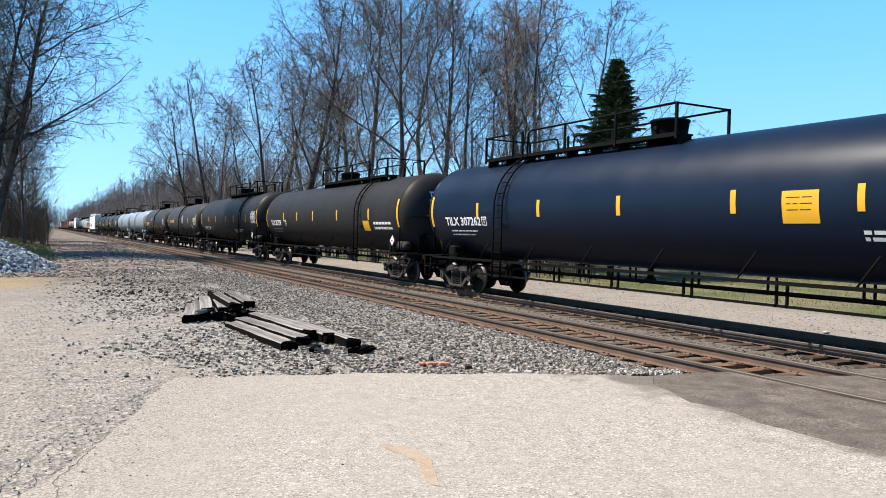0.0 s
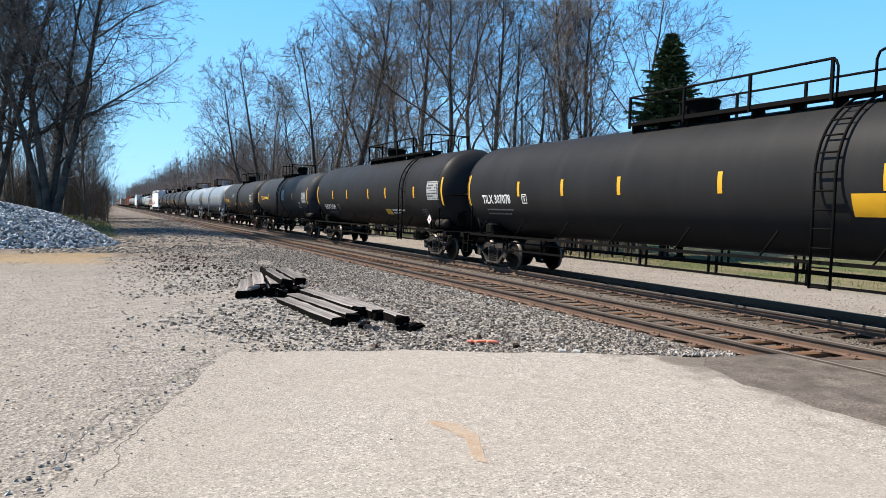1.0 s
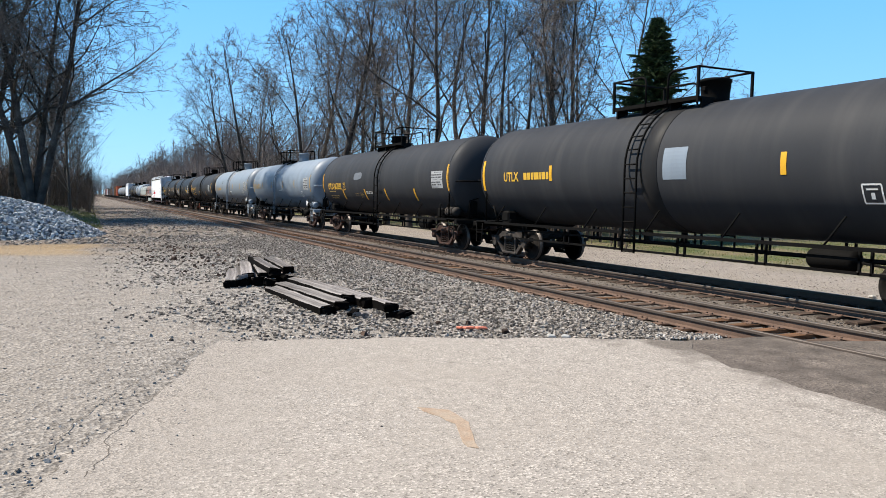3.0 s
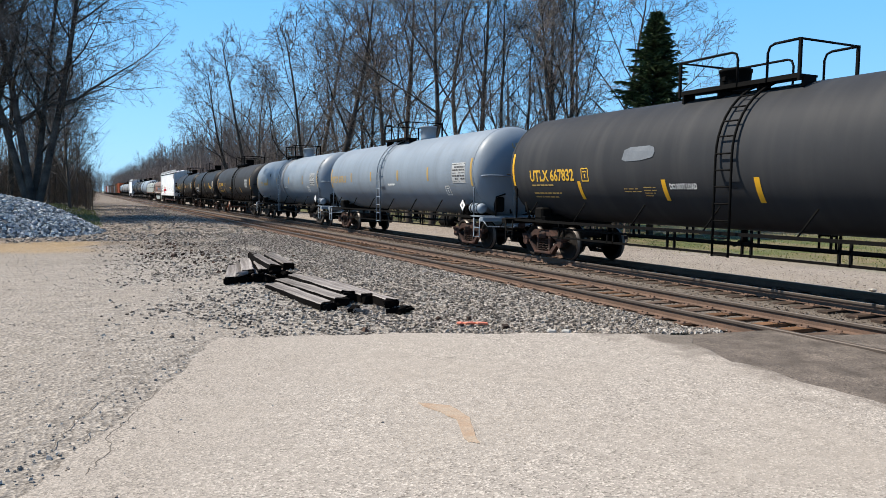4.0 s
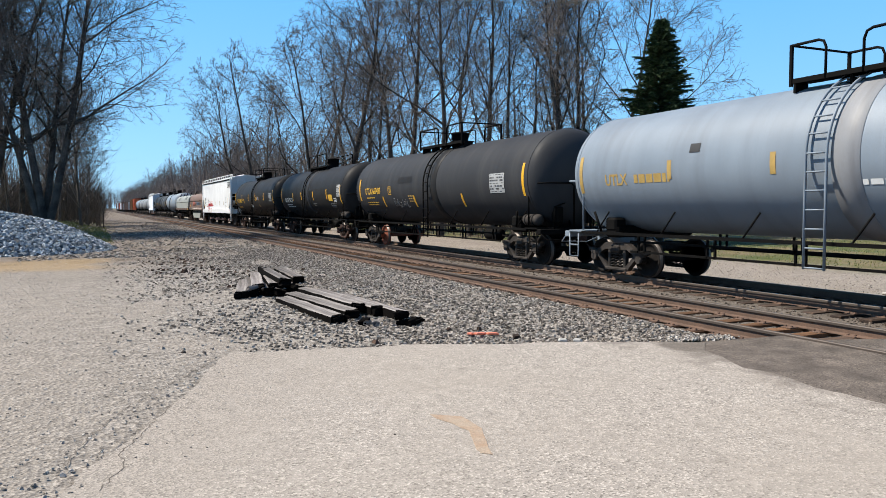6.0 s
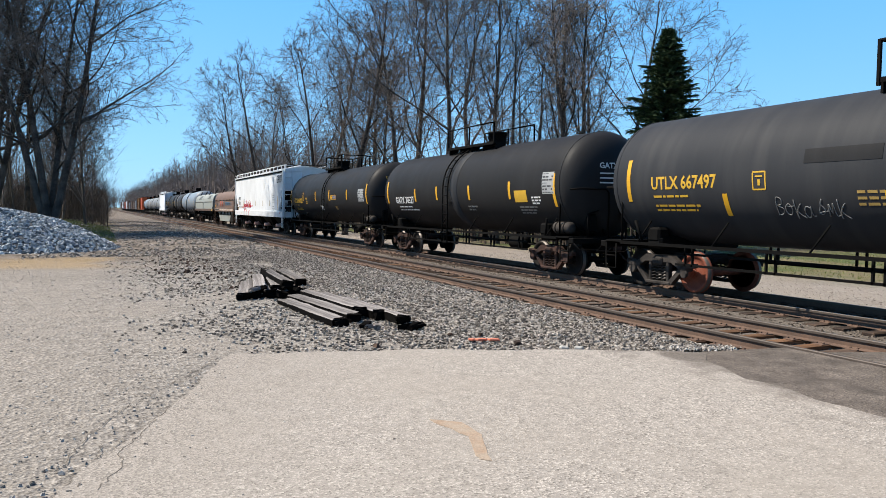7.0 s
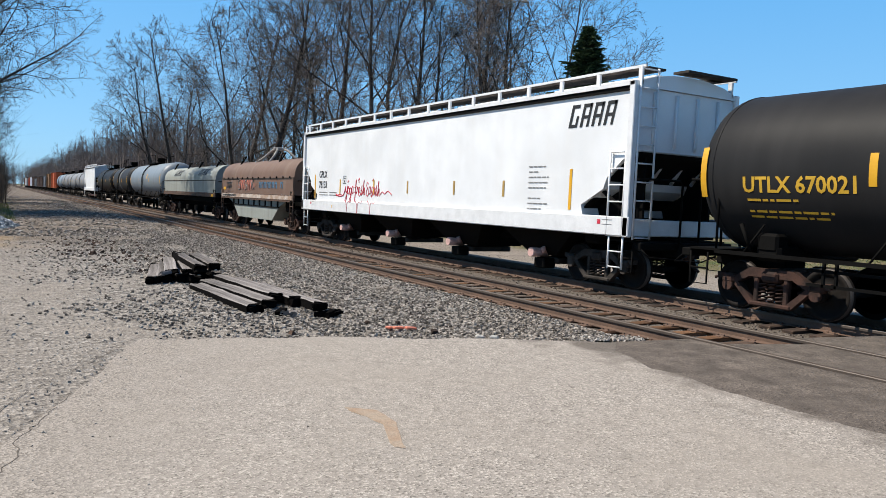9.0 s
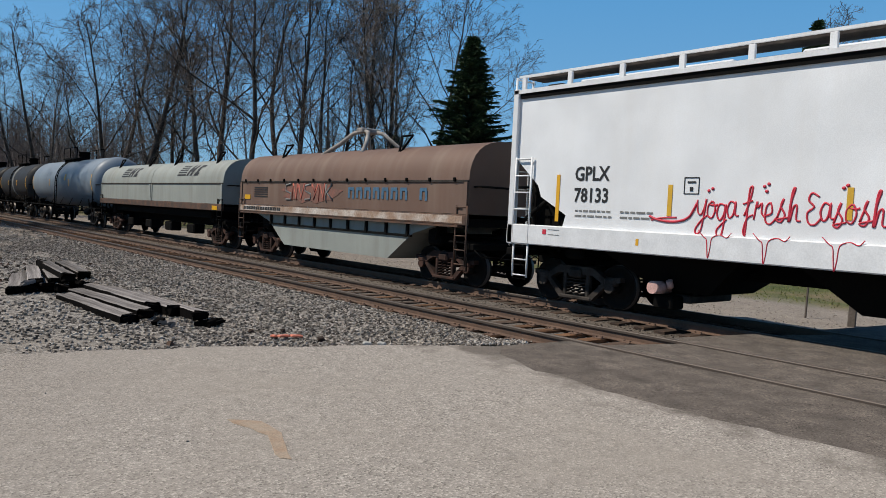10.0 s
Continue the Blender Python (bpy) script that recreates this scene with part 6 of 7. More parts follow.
def build_hoppers():
    c = hopper_car(188.1, 209.05, "white covered hopper car with red graffiti and roof walkway")
    o = 198.575
    X = -1.588
    flat_text(c, "GPLX", X, 8.0, 2.69, 0.265, M_INKBLACK, "black reporting mark")
    flat_text(c, "78133", X, 8.0, 2.27, 0.265, M_INKBLACK, "black reporting number")
    flat_bars(c, X, 7.95, 1.96, (0.9, 0.9), M_INKGRAY, 0.035, 0.1, 31)
    flat_bars(c, X, 6.85, 1.96, (0.75, 0.75), M_INKGRAY, 0.035, 0.1, 32)
    flat_bars(c, X, -6.2, 2.75, (0.7, 0.4, 0.8, 0.8, 0.7, 0.0, 0.5, 0.8, 0.6), M_INKGRAY, 0.028, 0.13, 33)
    flat_slanted(c, X, -7.62, 3.62, 0.52, 4, M_INKBLACK, "dark slanted maker's sign of plain strokes")
    for s, h, m in ((207.0, 0.95, M_YELLOW), (204.37, 0.55, M_INKYELLOW), (201.35, 0.48, M_INKYELLOW), (198.82, 0.4, M_FADEDYELLOW), (195.94, 0.4, M_FADEDYELLOW), (193.45, 0.42, M_FADEDYELLOW), (190.77, 0.95, M_YELLOW)):
        part("reflector_strip", Build().box((X, s - o, 2.2), (0.006, 0.09, h)), m, c)
    b = Build()
    for u, v, w, h in ((0, 0.14, 0.28, 0.014), (0, -0.14, 0.28, 0.014), (-0.14, 0, 0.014, 0.28), (0.14, 0, 0.014, 0.28), (0, 0.06, 0.16, 0.03), (0, -0.06, 0.06, 0.07)):
        b.box((X, 5.38 + u, 2.46 + v), (0.006, w, h))
    part("boxed_stencil", b, M_INKBLACK, c)
    for s in (189.67, 207.25):
        b = Build().box((-1.663, s - o, 1.5), (0.006, 0.1, 0.1))
        part("red_mark", b, M_INKRED, c)
        b = Build()
        for v in (-0.05, 0.05):
            b.box((-1.663, s - o - 0.25 + 0.8 * (s < 180), 1.5 + v), (0.006, 0.3, 0.012))
        part("stencil_block", b, M_INKGRAY, c)
    part("yellow_dot", Build().box((-1.663, 6.38, 1.42), (0.006, 0.06, 0.12)), M_YELLOW, c)
    spray_scrawl(c, X)
    c = hopper_car(287.0, 302.0, "white covered hopper car far down the train", False)


def coil_cover(y0, y1, w, zb, zt, material, n=16):
    """A rounded cover with end sheets and a flange."""
    b = Build()
    prof = [(-w, zb)]
    for i in range(n + 1):
        a = math.pi * (1 - i / n)
        prof.append((w * math.copysign(abs(math.cos(a)) ** 0.62, math.cos(a)), zb + 0.75 + (zt - zb - 0.75) * math.sin(a) ** 0.85))
    prof.append((w, zb))
    m = len(prof)
    b.add([(x, y, z) for y in (y0, y1) for x, z in prof], [(i, i + 1, m + i + 1, m + i) for i in range(m - 1)], True)
    b.add([(x, y0, z) for x, z in prof], [tuple(range(m))])
    b.add([(x, y1, z) for x, z in prof], [tuple(range(m))])
    me = b.mesh("cover", material)
    fix_normals(me)
    return me


def on_cover(u, v, zb, zt, w=1.5):
    """A point on the camera's side of a rounded cover: u along, v the angle up its curve in degrees."""
    a = math.pi - radians(v)
    return (w * math.copysign(abs(math.cos(a)) ** 0.62, math.cos(a)) - 0.008, u, zb + 0.756 + (zt - zb - 0.75) * math.sin(a) ** 0.85)


def cover_sign(car, y0, zb, zt, material, label):
    """A railway sign as plain stripes and strokes, wrapped on the cover."""
    def quad(u0, u1, v0, v1, lean=0.0):
        b = Build()
        n = 4
        vs = []
        for i in range(n + 1):
            v = v0 + (v1 - v0) * i / n
            k = lean * (v - 18) / 24
            vs += [on_cover(y0 - u0 - k, v, zb, zt), on_cover(y0 - u1 - k, v, zb, zt)]
        b.add(vs, [(2 * i, 2 * i + 1, 2 * i + 3, 2 * i + 2) for i in range(n)])
        part("sign_stroke", b, material, car, label)
    for i in range(5):
        quad(0.0 + 0.06 * i, 0.95 + 0.03 * i, 16 + 6.4 * i, 19.6 + 6.4 * i)
    for u in (1.05, 1.42):
        quad(u, u + 0.2, 16, 45, 0.35)
    quad(1.1, 1.6, 26, 36, 0.35)
    quad(1.85, 2.3, 16, 23, 0.35)
    quad(1.85, 2.3, 38, 45, 0.35)
    quad(1.95, 2.2, 22, 40, 0.2)


def coil_car(s0, s1, covers, material, body_mat, label, zt, zb, sag):
    half = (s1 - s0) / 2
    car = new("coil_car")
    tagged(car, label, "coil car", "railway cars of the passing train")
    e = half - 0.78
    cuts = [-e + 2 * e * i / covers for i in range(covers + 1)]
    for i in range(covers):
        y0, y1 = cuts[i] + 0.02, cuts[i + 1] - 0.02
        cv = place("cover", coil_cover(y0, y1, 1.5, zb, zt, material), car, "rounded steel coil cover")
        for y in (y0 + 0.08, y1 - 0.08):
            part("rib", Build().box((-1.51, y, zb + 0.38), (0.05, 0.12, 0.76)), material, cv)
        part("seam", Build().box((-1.51, (y0 + y1) / 2, zb + 0.78), (0.03, y1 - y0, 0.05)), M_STEEL, cv, "dark lap seam")
        for k in ((0.2, 0.78) if covers > 1 else (0.27, 0.81)):
            y = y0 + (y1 - y0) * k
            lug = Build()
            for d in (-0.18, 0.18):
                lug.tube([(-1.12, y, zt - 0.28), (-0.85, y + d * 1.3, zt + 0.26)], 0.035, 5)
            lug.tube([(-0.85, y - 0.25, zt + 0.26), (-0.85, y + 0.25, zt + 0.26)], 0.03, 5)
            part("lifting_lug", lug, M_SILL, cv, "black lifting bracket")
    # sill, sagging middle, deck
    part("side_sill", Build().box((-1.5, 0, zb - 0.14), (0.1, 2 * e, 0.26), None, 0.02), body_mat, car, "rust-streaked side sill")
    part("side_sill", Build().box((1.5, 0, zb - 0.14), (0.1, 2 * e, 0.26), None, 0.02), body_mat, car)
    part("deck", Build().box((0, 0, zb - 0.2), (2.9, 2 * e, 0.2)), M_SILL, car)
    part("centre_sill", Build().box((0, 0, 0.98), (0.6, 2 * half - 1.3, 0.4)), M_SILL, car)
    if sag:
        b = Build()
        b.prism([(-e + 1.2, zb - 0.3), (-e + 2.2, zb - 0.55), (-e + 3.3, 0.5), (e - 3.3, 0.5), (e - 2.2, zb - 0.55), (e - 1.2, zb - 0.3)], -1.42, 1.42)
        me = b.mesh("trough", M_PALEGREEN)
        fix_normals(me)
        place("trough", me, car, "pale gray sagging trough side with rust")
        part("trough_lip", Build().box((-1.43, 0, zb - 0.62), (0.06, 2 * e - 4.5, 0.06)), M_SILL, car)
        for i in range(9):
            y = -e + 2.4 + (2 * e - 4.8) * i / 8
            part("trough_post", Build().box((-1.45, y, zb - 0.45), (0.06, 0.09, 0.36)), M_SILL, car)
        part("walkway", Build().box((-1.52, 0, zb - 0.29), (0.16, 2 * e - 0.5, 0.05)), M_RUST, car)
    else:
        part("skirt", Build().box((0, 0, zb - 0.45), (2.4, 2 * e - 2.5, 0.3), None, 0.03), M_SILL, car)
        for i in range(4):
            part("underframe_box", Build().box((-0.9, -4 + 2.7 * i, 0.62), (0.5, 0.8, 0.4), None, 0.05), M_SILL, car)
    for sg in (-1, 1):
        end_gear(car, sg * (half - 0.6), sg, M_SILL)
        truck(car, sg * (half - 2.1), M_RUSTTRUCK, True)
        side_ladder(car, -1.53, sg * (e - 0.2), 0.55, zb + 0.2, 0.4, M_RUST if sag else M_SILL, "y", 4)
    car["centre"] = (s0 + s1) / 2
    CARS.append(car)
    return car, e


def build_coil_cars():
    c, e = coil_car(209.05, 223.1, 1, M_BROWN, M_RUST, "faded brown coil car with graffiti and pale trough", 3.58, 1.78, True)
    # hoisting yoke on the cover
    y = Build()
    for d in (-1, 1):
        for sx in (-1, 1):
            y.tube([(sx * 0.95, 0.35 + d * 1.15, 3.42), (sx * 0.55, 0.35 + d * 0.75, 3.80), (sx * 0.28, 0.35 + d * 0.42, 4.14), (sx * 0.18, 0.35, 4.22)], 0.065, 6)
    y.box((0, 0.35, 4.22), (0.7, 0.34, 0.16), None, 0.03)
    part("hoisting_yoke", y, M_YOKE, c, "bent gray lifting yoke on the cover")
    X = -1.512
    part("lower_stripe", Build().box((X - 0.04, 0, 1.65), (0.008, 2 * e - 0.3, 0.18)), mat("chalky_stripe", (0.55, 0.50, 0.45), 0.8, 0, 0.4, 2, 20, 0.1, (0.3, 0.2, 0.14)), c, "chalky pale stripe with rust streaks")
    rnd = random.Random(6)
    red = mat("faded_red_spray", (0.42, 0.10, 0.07), 0.8, 0, 0.4, 6, 30, 0.0)
    haze = mat("thin_red_overspray", (0.235, 0.095, 0.07), 0.85, 0, 0.4, 5, 30, 0.0, (0.16, 0.085, 0.065))
    pts = [(1.75 * math.cos(a * 0.2618) * (1 + 0.15 * math.sin(a * 1.9)), 0.3 * math.sin(a * 0.2618) * (1 + 0.2 * math.sin(a * 2.7))) for a in range(24)]
    part("overspray", Build().add([(X + 0.001, 1.2 - u, 2.22 + v) for u, v in pts], [tuple(range(24))]), haze, c, "thin red overspray")
    shapes = ("s", "n", "v", "s", "y", "n", "k")
    strokes = {"s": [(0.3, 0.5), (0.0, 0.45), (0.0, 0.28), (0.3, 0.22), (0.3, 0.04), (0.0, 0.0)], "n": [(0.0, 0.0), (0.05, 0.5), (0.25, 0.02), (0.3, 0.5)], "v": [(0.0, 0.5), (0.15, 0.0), (0.32, 0.5)],
               "y": [(0.0, 0.5), (0.15, 0.25), (0.32, 0.5), (0.1, 0.0)], "k": [(0.0, 0.5), (0.02, 0.0), (0.02, 0.24), (0.3, 0.5), (0.06, 0.26), (0.34, 0.0)]}
    for k, ch in enumerate(shapes):
        yy = 2.75 - k * 0.42
        g = Build().tube([(X + 0.008, yy - u * 1.15, 1.98 + v + rnd.uniform(-0.03, 0.03)) for u, v in strokes[ch]], 0.032, 5)
        part("graffiti_letter", g, red if k % 3 else M_INKGRAY, c, "faded red and gray spray-painted letter")
    for k in range(9):
        yy = -1.06 - k * 0.42
        if k == 7:
            continue
        g = Build().box((X, yy, 2.24), (0.006, 0.10, 0.30)).box((X, yy - 0.12, 2.35), (0.005, 0.24, 0.09)).box((X, yy - 0.22, 2.2), (0.004, 0.09, 0.26))
        part("graffiti_letter", g, M_INKBLUE, c, "faded blue block letter")
    for k in range(5):
        part("sign_stroke", Build().box((X, 4.59, 2.06 + k * 0.075), (0.006, 1.0, 0.035)), M_INKBLACK, c, "faded black railway sign of plain stripes")
    # bolts along the lap seam
    for k in range(13):
        part("bolt", Build().box((X - 0.03, e - 0.5 - k * (2 * e - 1.0) / 12, 2.60), (0.05, 0.07, 0.09), None, 0.01), M_SILL, c)
    part("yellow_label", Build().box((X, 5.63, 2.03), (0.006, 0.45, 0.16)), M_YELLOW, c)
    flat_bars(c, X - 0.046, 5.83, 1.65, (2.8,), M_INKBLACK, 0.11, 0.1, 41)
    c, e = coil_car(223.1, 240.9, 2, M_PALEGREEN, M_RUST, "coil car with two pale gray-green covers and rusty sill", 3.52, 1.72, False)
    for y0 in (4.6, -3.2):
        cover_sign(c, y0, 1.72, 3.52, M_INKBLACK, "black railway sign of plain stripes and strokes")
    part("yellow_label", Build().box((-1.56, -7.49, 1.56), (0.006, 0.5, 0.16)), M_YELLOW, c)


def box_car(s0, s1, material, label, height=4.3):
    half = (s1 - s0) / 2
    car = new("box_car")
    tagged(car, label, "boxcar", "railway cars of the passing train")
    e = half - 0.75
    part("body", Build().box((0, 0, (height + 1.05) / 2), (3.0, 2 * e, height - 1.05), None, 0.04), material, car)
    k = int(2 * e / 1.1)
    rib = Build().box((0, 0, 0), (0.06, 0.1, height - 1.2)).mesh("side_rib", material)
    for i in range(k + 1):
        y = -e + 0.1 + (2 * e - 0.2) * i / k
        for s in (-1, 1):
            place("side_rib", rib, car, "", pose(s * 1.52, y, (height + 1.05) / 2))
    part("door", Build().box((-1.55, 0, (height + 1.0) / 2), (0.08, 2.6, height - 1.3), None, 0.03), material, car, "sliding side door")
    part("roof", Build().box((0, 0, height + 0.03), (3.1, 2 * e + 0.1, 0.1), None, 0.03), M_STEEL, car)
    for sg in (-1, 1):
        end_gear(car, sg * (half - 0.5), sg, M_SILL)
        truck(car, sg * (half - 2.2), M_STEEL, False, False, True)
    car["centre"] = (s0 + s1) / 2
    CARS.append(car)


def build_far_cars():
    s = 363.0
    for length, m, lab, hh in ((18, M_ORANGE, "bright orange boxcar far down the train", 4.6), (20, M_TAN, "rusty orange boxcar far down the train", 4.6), (17, M_DIRTYGRAY, "gray boxcar far down the train", 4.0), (17, M_BROWN, "dull brown boxcar far down the train", 3.9),
                               (19, M_BROWN, "dull brown boxcar far down the train", 4.1), (18, M_DIRTYGRAY, "gray boxcar far down the train", 3.6), (18, M_BROWN, "dull brown boxcar far down the train", 4.3), (19, M_WHITE, "white boxcar far down the train", 4.3),
                               (18, M_ORANGE, "bright orange boxcar far down the train", 4.3), (19, M_DIRTYGRAY, "gray boxcar far down the train", 4.2), (18, M_WHITE, "white boxcar far down the train", 4.4), (18, M_BROWN, "dull brown boxcar far down the train", 4.4)):
        box_car(s, s + length, m, lab, hh)
        s += length


# ---- trees ----
def grow(rnd, height, stems, limbs, angle, reach, start):
    """A bare tree: stems and limbs in one mesh, twigs in another. angle: of the limbs off the stem; reach: their length for its height."""
    wood, twig = Build(), Build()
    count = (limbs, 9, 6, 4, 3)
    thick = (0.0, 0.045, 0.026, 0.017, 0.012, 0.010)

    def branch(p, d, length, radius, level):
        n = (10, 7, 5, 3, 1, 1)[level]
        pts, rs, q, dd = [p], [radius], p.copy(), d.copy()
        for i in range(n):
            jit = (0.055, 0.17, 0.22, 0.25, 0, 0)[level]
            lift = (0.03, 0.075, 0.04, 0.02, 0, 0)[level]
            dd = (dd + Vector((rnd.gauss(0, jit), rnd.gauss(0, jit), rnd.gauss(0, jit) * 0.7 + lift))).normalized()
            q = q + dd * (length / n)
            pts.append(q.copy())
            rs.append(max(thick[level] * 0.6, 0.01, radius * (1 - 0.86 * ((i + 1) / n) ** 0.9)))
        if level <= 2:
            wood.tube(pts, rs, (10, 6, 4)[level], False)
        elif level == 3:
            twig.tube(pts, rs, 3, False)
        else:
            s = dd.orthogonal().normalized() * radius
            t = dd.cross(s)
            twig.add([p + s, p - s * 0.5 + t * 0.87, p - s * 0.5 - t * 0.87, q], [(0, 1, 3), (1, 2, 3), (2, 0, 3)])
        if level == 5:
            return
        k = count[level]
        turn = rnd.uniform(0, 6.283)
        for j in range(k):
            lo = start if level == 0 else 0.2
            t = lo + (0.99 - lo) * (j + rnd.random()) / k
            i = min(n - 1, int(t * n))
            base = pts[i].lerp(pts[i + 1], t * n - i)
            ax = (pts[i + 1] - pts[i]).normalized()
            turn += 2.4 + rnd.uniform(-0.5, 0.5)
            side = Matrix.Rotation(turn, 3, ax) @ ax.orthogonal().normalized()
            if level == 0:
                ang = angle * rnd.uniform(0.75, 1.2) * (1.1 - 0.45 * t)
                u = (t - lo) / (1 - lo)
                nl = height * reach * rnd.uniform(0.75, 1.12) * (0.72 + 0.42 * math.sin(math.pi * min(1, u * 1.25)) - 0.32 * u)
            else:
                ang = rnd.uniform(0.55, 1.1)
                nl = length * rnd.uniform(0.34, 0.62) * (1.15 - 0.5 * t)
            nd = (ax * math.cos(ang) + side * math.sin(ang)).normalized()
            here = rs[i] + (rs[i + 1] - rs[i]) * (t * n - i)
            branch(base, nd, nl, max(thick[level + 1], here * rnd.uniform(0.38, 0.58)), level + 1)

    for k, (lx, ly, size) in enumerate(stems):
        branch(Vector((0.35 * lx, 0.35 * ly, -0.4)), Vector((lx, ly, 1)).normalized(), height * 0.95 * size, height * 0.0125 * size, 0)
    return wood, twig


def bare_tree(variant, twig_mat, label):
    seed, height, stems, limbs, angle, reach, start = variant
    wood, twig = grow(random.Random(seed), height, stems, limbs, angle, reach, start)
    t = new("bare_tree")
    part("trunk", wood, M_BARK, t)
    part("crown", twig, twig_mat, t, "bare branching twigs")
    return tagged(t, label, "tree", "bare trees along the railway")


def spruce(height, width, seed):
    rnd = random.Random(seed)
    t = new("spruce_tree")
    part("trunk", Build().tube([(0, 0, -0.3), (0, 0, height * 0.6), (0, 0, height)], [0.22, 0.12, 0.02], 8), M_BARK, t)
    b, w = Build(), Build()
    n = int(height * 32)
    for i in range(n):
        f = i / n
        z = 0.7 + (height - 0.9) * f
        reach = width * (1 - f) ** 0.74 * rnd.uniform(0.62, 1.12) * (1 + 0.16 * math.sin(f * 31 + 2.0 * math.sin(i * 2.39996))) + 0.12
        a = i * 2.39996 + rnd.uniform(-0.3, 0.3)
        d = Vector((math.cos(a), math.sin(a), 0))
        droop = rnd.uniform(-0.25, 0.12)
        tip = Vector((0, 0, z)) + d * reach + Vector((0, 0, -droop * reach * 0.6 + 0.12 * reach))
        w.tube([(0, 0, z), tuple(Vector((0, 0, z)).lerp(tip, 0.5) + Vector((0, 0, -0.06 * reach))), tuple(tip)], [0.03, 0.018, 0.006], 3, False)
        m = max(12, int(reach * 46))
        for j in range(m):
            u = 0.15 + 0.85 * (j + rnd.random()) / m
            p = Vector((0, 0, z)).lerp(tip, u)
            s = d.cross(Vector((0, 0, 1))) * rnd.choice((-1, 1))
            o = (d * rnd.uniform(0.3, 1.0) + s * rnd.uniform(0.2, 1.0) + Vector((0, 0, rnd.uniform(-0.55, 0.25)))).normalized()
            ln = rnd.uniform(0.22, 0.5) * (0.5 + 0.5 * (1 - u)) + 0.08
            wd = o.orthogonal().normalized() * ln * 0.17
            wd2 = o.cross(wd)
            b.add([p - wd, p + wd, p + o * ln, p - wd2, p + wd2], [(0, 1, 2), (3, 4, 2)])
    part("bough_frame", w, M_BARK, t)
    part("needles", b, M_NEEDLE, t, "dark green needle sprays")
    return tagged(t, "dense dark green spruce among bare trees", "tree", "conifers behind the train")


def polar(az, dist):
    return dist * math.sin(radians(az - 1)), dist * math.cos(radians(az - 1))


def build_trees():
    one = ((0.03, 0.02, 1.0),)
    # seed, height, stems (lean, lean, size), limbs on a stem, their angle, reach and start
    V = [(11, 23, one, 15, 0.95, 0.46, 0.22), (12, 24, ((-0.05, 0.03, 1.0),), 14, 0.8, 0.42, 0.28), (13, 21, ((0.34, 0.0, 0.9), (-0.06, 0.05, 1.0)), 9, 0.85, 0.42, 0.2),
         (14, 25, ((0.02, 0.05, 1.0),), 16, 0.62, 0.38, 0.2), (15, 20, ((-0.14, 0.0, 1.0), (0.3, 0.12, 0.85), (-0.55, 0.1, 0.85)), 8, 0.8, 0.40, 0.18), (16, 18, ((0.05, 0.0, 1.0), (-0.14, -0.08, 0.9)), 10, 0.6, 0.36, 0.12),
         (17, 23, ((-0.02, 0.0, 1.0), (0.26, 0.0, 1.0), (-0.3, 0.0, 0.95), (0.05, 0.15, 0.9)), 15, 1.1, 0.37, 0.2)]
    lab = "tall leafless gray-brown tree with fine bare twigs"
    masters = [bare_tree(v, M_REDTWIG if i in (3, 5) else M_TWIG, lab) for i, v in enumerate(V)]
    # azimuth from the track's line, distance, variant, turn, size
    spots = [(12.2, 92, 4, 20, 1.05), (14.4, 118, 0, 80, 0.9), (16.9, 72, 4, 190, 1.08), (18.2, 68, 1, 200, 1.02), (20.7, 72, 5, 100, 1.05), (22.4, 66, 0, 10, 0.95),
             (24.1, 60, 3, 40, 0.92), (25.8, 55, 0, 130, 0.93), (28.1, 57, 1, 300, 0.92), (29.9, 53, 3, 60, 0.82), (31.5, 52, 2, 350, 0.82), (19.6, 96, 1, 10, 0.95),
             (35.1, 54, 3, 100, 0.84), (36.2, 52, 5, 10, 1.12), (39.9, 55, 0, 250, 0.82),
             (-2.0, 57, 6, 0, 1.0), (-5.6, 60, 6, 160, 1.0), (-9.0, 64, 0, 300, 1.0), (-3.4, 74, 1, 140, 0.85), (-0.7, 84, 5, 90, 0.85), (-0.2, 96, 0, 190, 0.66), (-4.6, 84, 3, 330, 0.8), (0.1, 118, 4, 45, 0.75), (-7.2, 82, 5, 20, 0.95), (-1.6, 100, 3, 70, 0.8),
             (68.6, 62, 2, 0, 0.88), (49.8, 70, 0, 30, 0.48)]
    used = set()
    for az, dist, k, turn, size in spots:
        x, y = polar(az, dist)
        m = pose(x, y, ground_z(x, y), 0, 0, turn) @ Matrix.Scale(size, 4)
        if k in used:
            copy_thing(masters[k], pose(x, y, ground_z(x, y), 0, 0, turn)).scale = (size, size, size)
        else:
            used.add(k)
            masters[k].matrix_basis = m
    for az, dist, h, w, seed in ((42.1, 46, 13.2, 3.75, 1), (36.6, 62, 8.6, 2.0, 2), (34.0, 78, 7.5, 2.0, 3), (66.2, 60, 17.4, 3.4, 4)):
        x, y = polar(az, dist)
        spruce(h, w, seed).location = (x, y, ground_z(x, y))


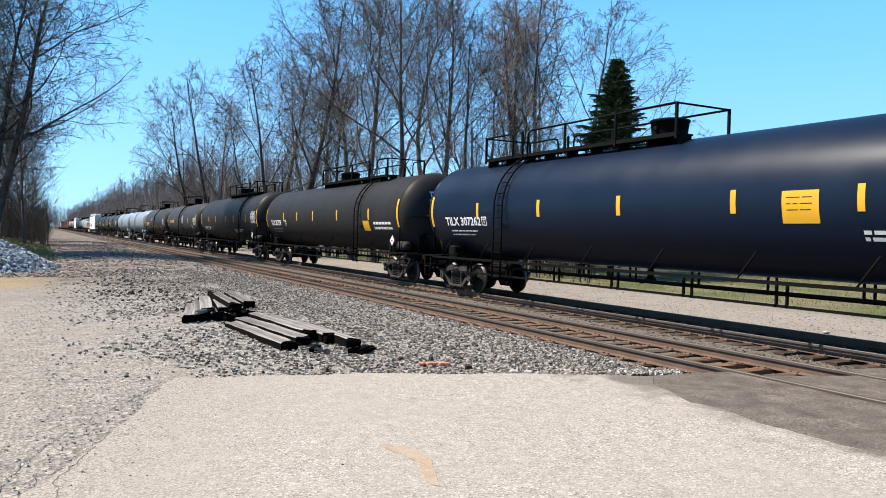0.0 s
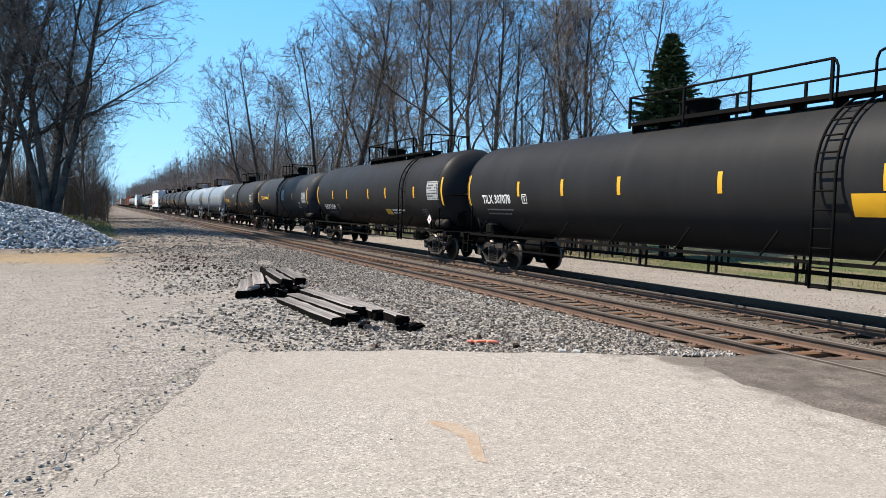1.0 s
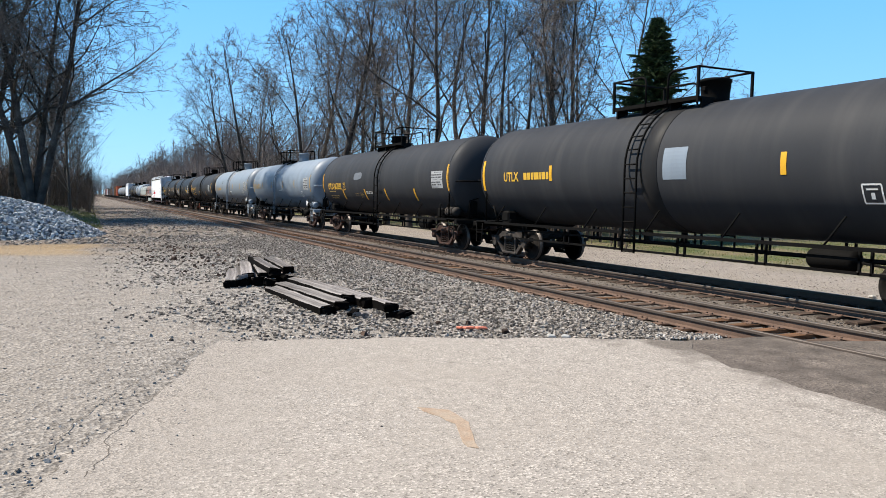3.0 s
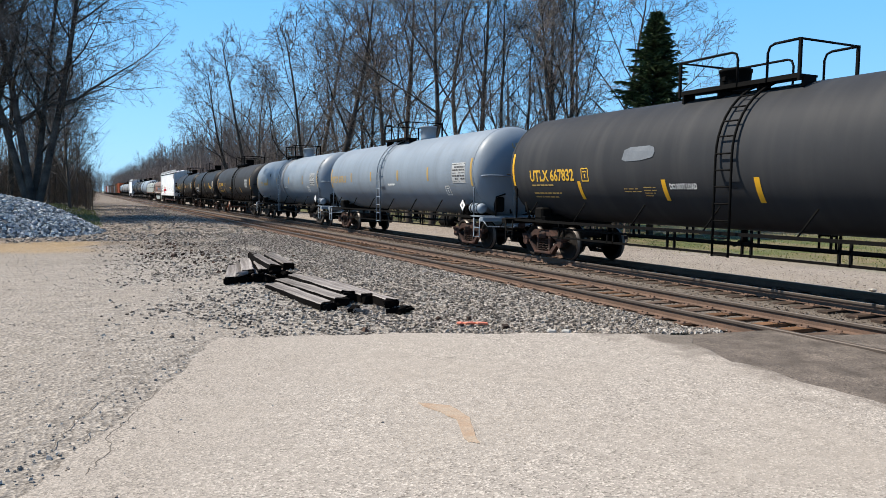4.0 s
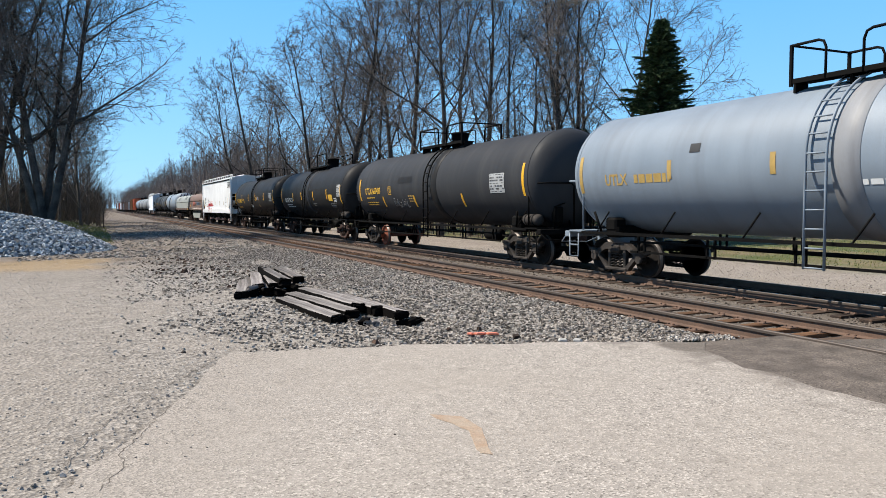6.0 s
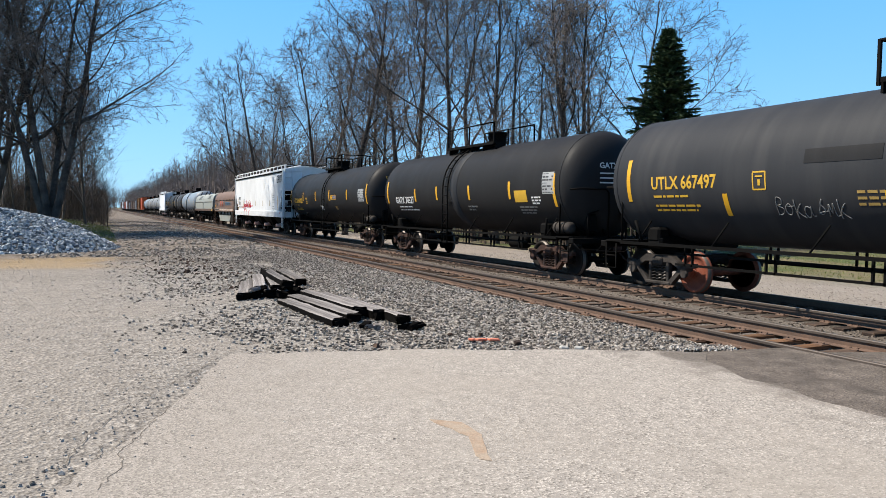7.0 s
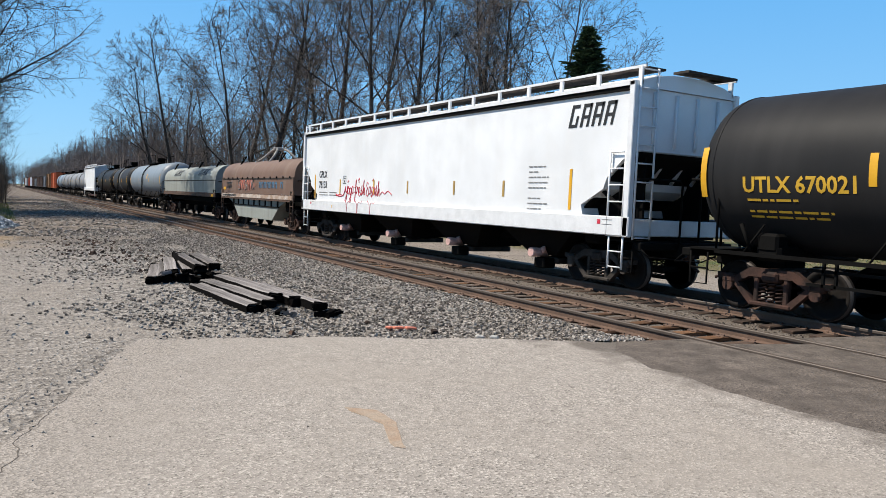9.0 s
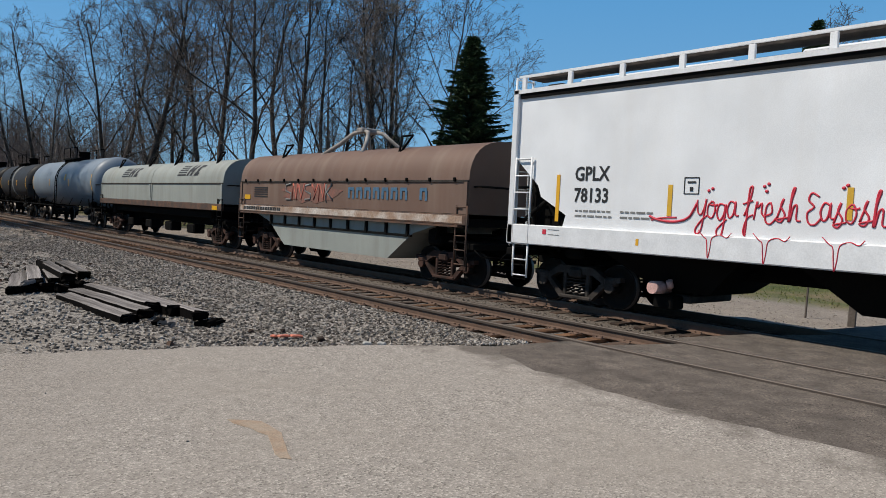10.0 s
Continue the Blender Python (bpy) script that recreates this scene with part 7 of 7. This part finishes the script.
def build_woods():
    """Far woods and undergrowth, one mesh each of many thin stems."""
    rnd = random.Random(21)
    b = Build()

    def stem(x, y, h, n, wide=0.35):
        p = Vector((x, y, -0.7))
        tip = p + Vector((rnd.gauss(0, 0.06) * h, rnd.gauss(0, 0.06) * h, h))
        b.tube([p, p.lerp(tip, 0.5) + Vector((rnd.gauss(0, 0.1), 0, 0)), tip], [0.013 * h, 0.008 * h, 0.01], 3, False)
        for _ in range(n):
            f = rnd.uniform(0.18, 0.97)
            q = p.lerp(tip, f)
            a = rnd.uniform(0, 6.283)
            ln = h * wide * (1.15 - f) * rnd.uniform(0.5, 1.1)
            e = q + Vector((math.cos(a) * ln * 0.7, math.sin(a) * ln * 0.7, ln * rnd.uniform(0.5, 1.1)))
            r = max(0.009, 0.0024 * h)
            s = Vector((r, 0, 0))
            t = Vector((0, r, 0))
            b.add([q - s, q + s, q + t, e], [(0, 1, 3), (1, 2, 3), (2, 0, 3)])
            for _ in range(3):
                g = q.lerp(e, rnd.uniform(0.3, 0.9))
                k = g + Vector((rnd.gauss(0, 1), rnd.gauss(0, 1), rnd.uniform(0.2, 1.4))) * ln * 0.3
                b.add([g - s * 0.6, g + s * 0.6, k], [(0, 1, 2)])
    for _ in range(1000):
        y = 105 + 520 * rnd.random() ** 1.2
        x = 20 + 22 * rnd.random() ** 1.6
        stem(x, y, rnd.uniform(10.5, 17.0), 34, 0.42)
    for _ in range(300):
        y = rnd.uniform(130, 620)
        stem(-1.5 - rnd.uniform(0, 24), y, rnd.uniform(9, 16), 24)
    for _ in range(420):
        stem(-120 + rnd.uniform(0, 260), 640 + rnd.uniform(0, 90), rnd.uniform(13, 20), 24, 0.5)
    tagged(part("far_woods", b, M_FARTWIG, None), "far brown leafless woods along the railway", "woods", kind="stuff")
    b = Build()
    # undergrowth between the near trunks
    for _ in range(1000):
        az = rnd.uniform(8, 40)
        x = rnd.uniform(24, 46)
        y = x / math.tan(radians(az))
        stem(x, y, rnd.uniform(2.0, 6.2), 18, 0.5)
    for _ in range(800):
        stem(rnd.uniform(-13, 0.9), rnd.uniform(72, 130), rnd.uniform(1.8, 5.4), 30, 0.8)
    tagged(part("undergrowth", b, M_BRUSH, None), "brown leafless brush under the trees", "brush", kind="stuff")
    # thin slender trees that fill the stand
    b = Build()
    for _ in range(18):
        az = rnd.uniform(12, 39)
        x = rnd.uniform(27, 50)
        stem(x, x / math.tan(radians(az)), rnd.uniform(11, 19), 40, 0.32)
    for _ in range(24):
        stem(rnd.uniform(-16, 0.0), rnd.uniform(66, 120), rnd.uniform(7, 14), 56, 0.5)
    tagged(part("slender_trees", b, M_TWIG, None), "stand of slender leafless trees", "woods", kind="stuff")


def build_grass():
    rnd = random.Random(31)
    b = Build()
    for _ in range(16000):
        x, y = rnd.uniform(20.5, 42), rnd.uniform(2, 38)
        if rnd.random() > step(x + 2.5 * noise.noise(Vector((x * 0.3, y * 0.3, 2))), 21.5, 26.0):
            continue
        z = ground_z(x, y)
        a = rnd.uniform(0, 6.28)
        h = rnd.uniform(0.025, 0.07)
        c, s = math.cos(a) * 0.025, math.sin(a) * 0.025
        b.add([(x - c, y - s, z), (x + c, y + s, z), (x + rnd.uniform(-0.03, 0.03), y + rnd.uniform(-0.03, 0.03), z + h)], [(0, 1, 2)])
    for _ in range(9000):
        x, y = rnd.uniform(-12, 0.9), rnd.uniform(42, 76)
        z = ground_z(x, y)
        a = rnd.uniform(0, 6.28)
        c, s = math.cos(a) * 0.04, math.sin(a) * 0.04
        b.add([(x - c, y - s, z), (x + c, y + s, z), (x + rnd.uniform(-0.03, 0.03), y, z + rnd.uniform(0.06, 0.16))], [(0, 1, 2)])
    tagged(part("grass", b, M_GRASSBLADE, None), "short patchy spring grass beyond the tracks", "grass", kind="stuff")
    wood = mat("gray_weathered_post", (0.12, 0.10, 0.085), 0.9, 0, 0.35, 3, 25, 0.5)
    for x, y, h, w in ((19.7, 8.9, 1.25, 0.05), (19.3, 7.6, 1.5, 0.17)):
        p = Build().box((0, 0, h / 2 - 0.1), (w, w, h + 0.2), None, 0.015)
        tagged(part("fence_post", p, wood, None, "", pose(x, y, ground_z(x, y), 1, 2, 15)), "weathered post standing in the grass verge", "post", "posts in the verge")


build_old_ties()
build_pile()
build_stones()
build_grass()
build_trees()
build_woods()
build_tank_cars()
build_hoppers()
build_coil_cars()
build_far_cars()
build_track("railway_track_near", NEAR_TRACK, "railway track with rusty rails and timber ties", 120, 1, True)
build_track("railway_track_far", FAR_TRACK, "railway track with timber ties under the train", 90, 2, False)


def motions():
    for car in CARS:
        c = car["centre"]
        for key in ("centre", "r", "zc", "tank_half", "ladder"):
            if key in car:
                del car[key]
        walk(car, [(t, pose(FAR_TRACK, c - SPEED * t + lag, 0)) for t, lag in ((0.0, 0.0), (2.5, 0.0), (5.0, 0.0), (7.5, -0.05), (9.0, -0.05), (10.0, 0.22))])
    turn = math.degrees(SPEED / 0.457)
    for w, y in SPIN:
        walk(w, [(k / 30, pose(0, y, 0.457, turn * k / 30)) for k in range(301)])


motions()
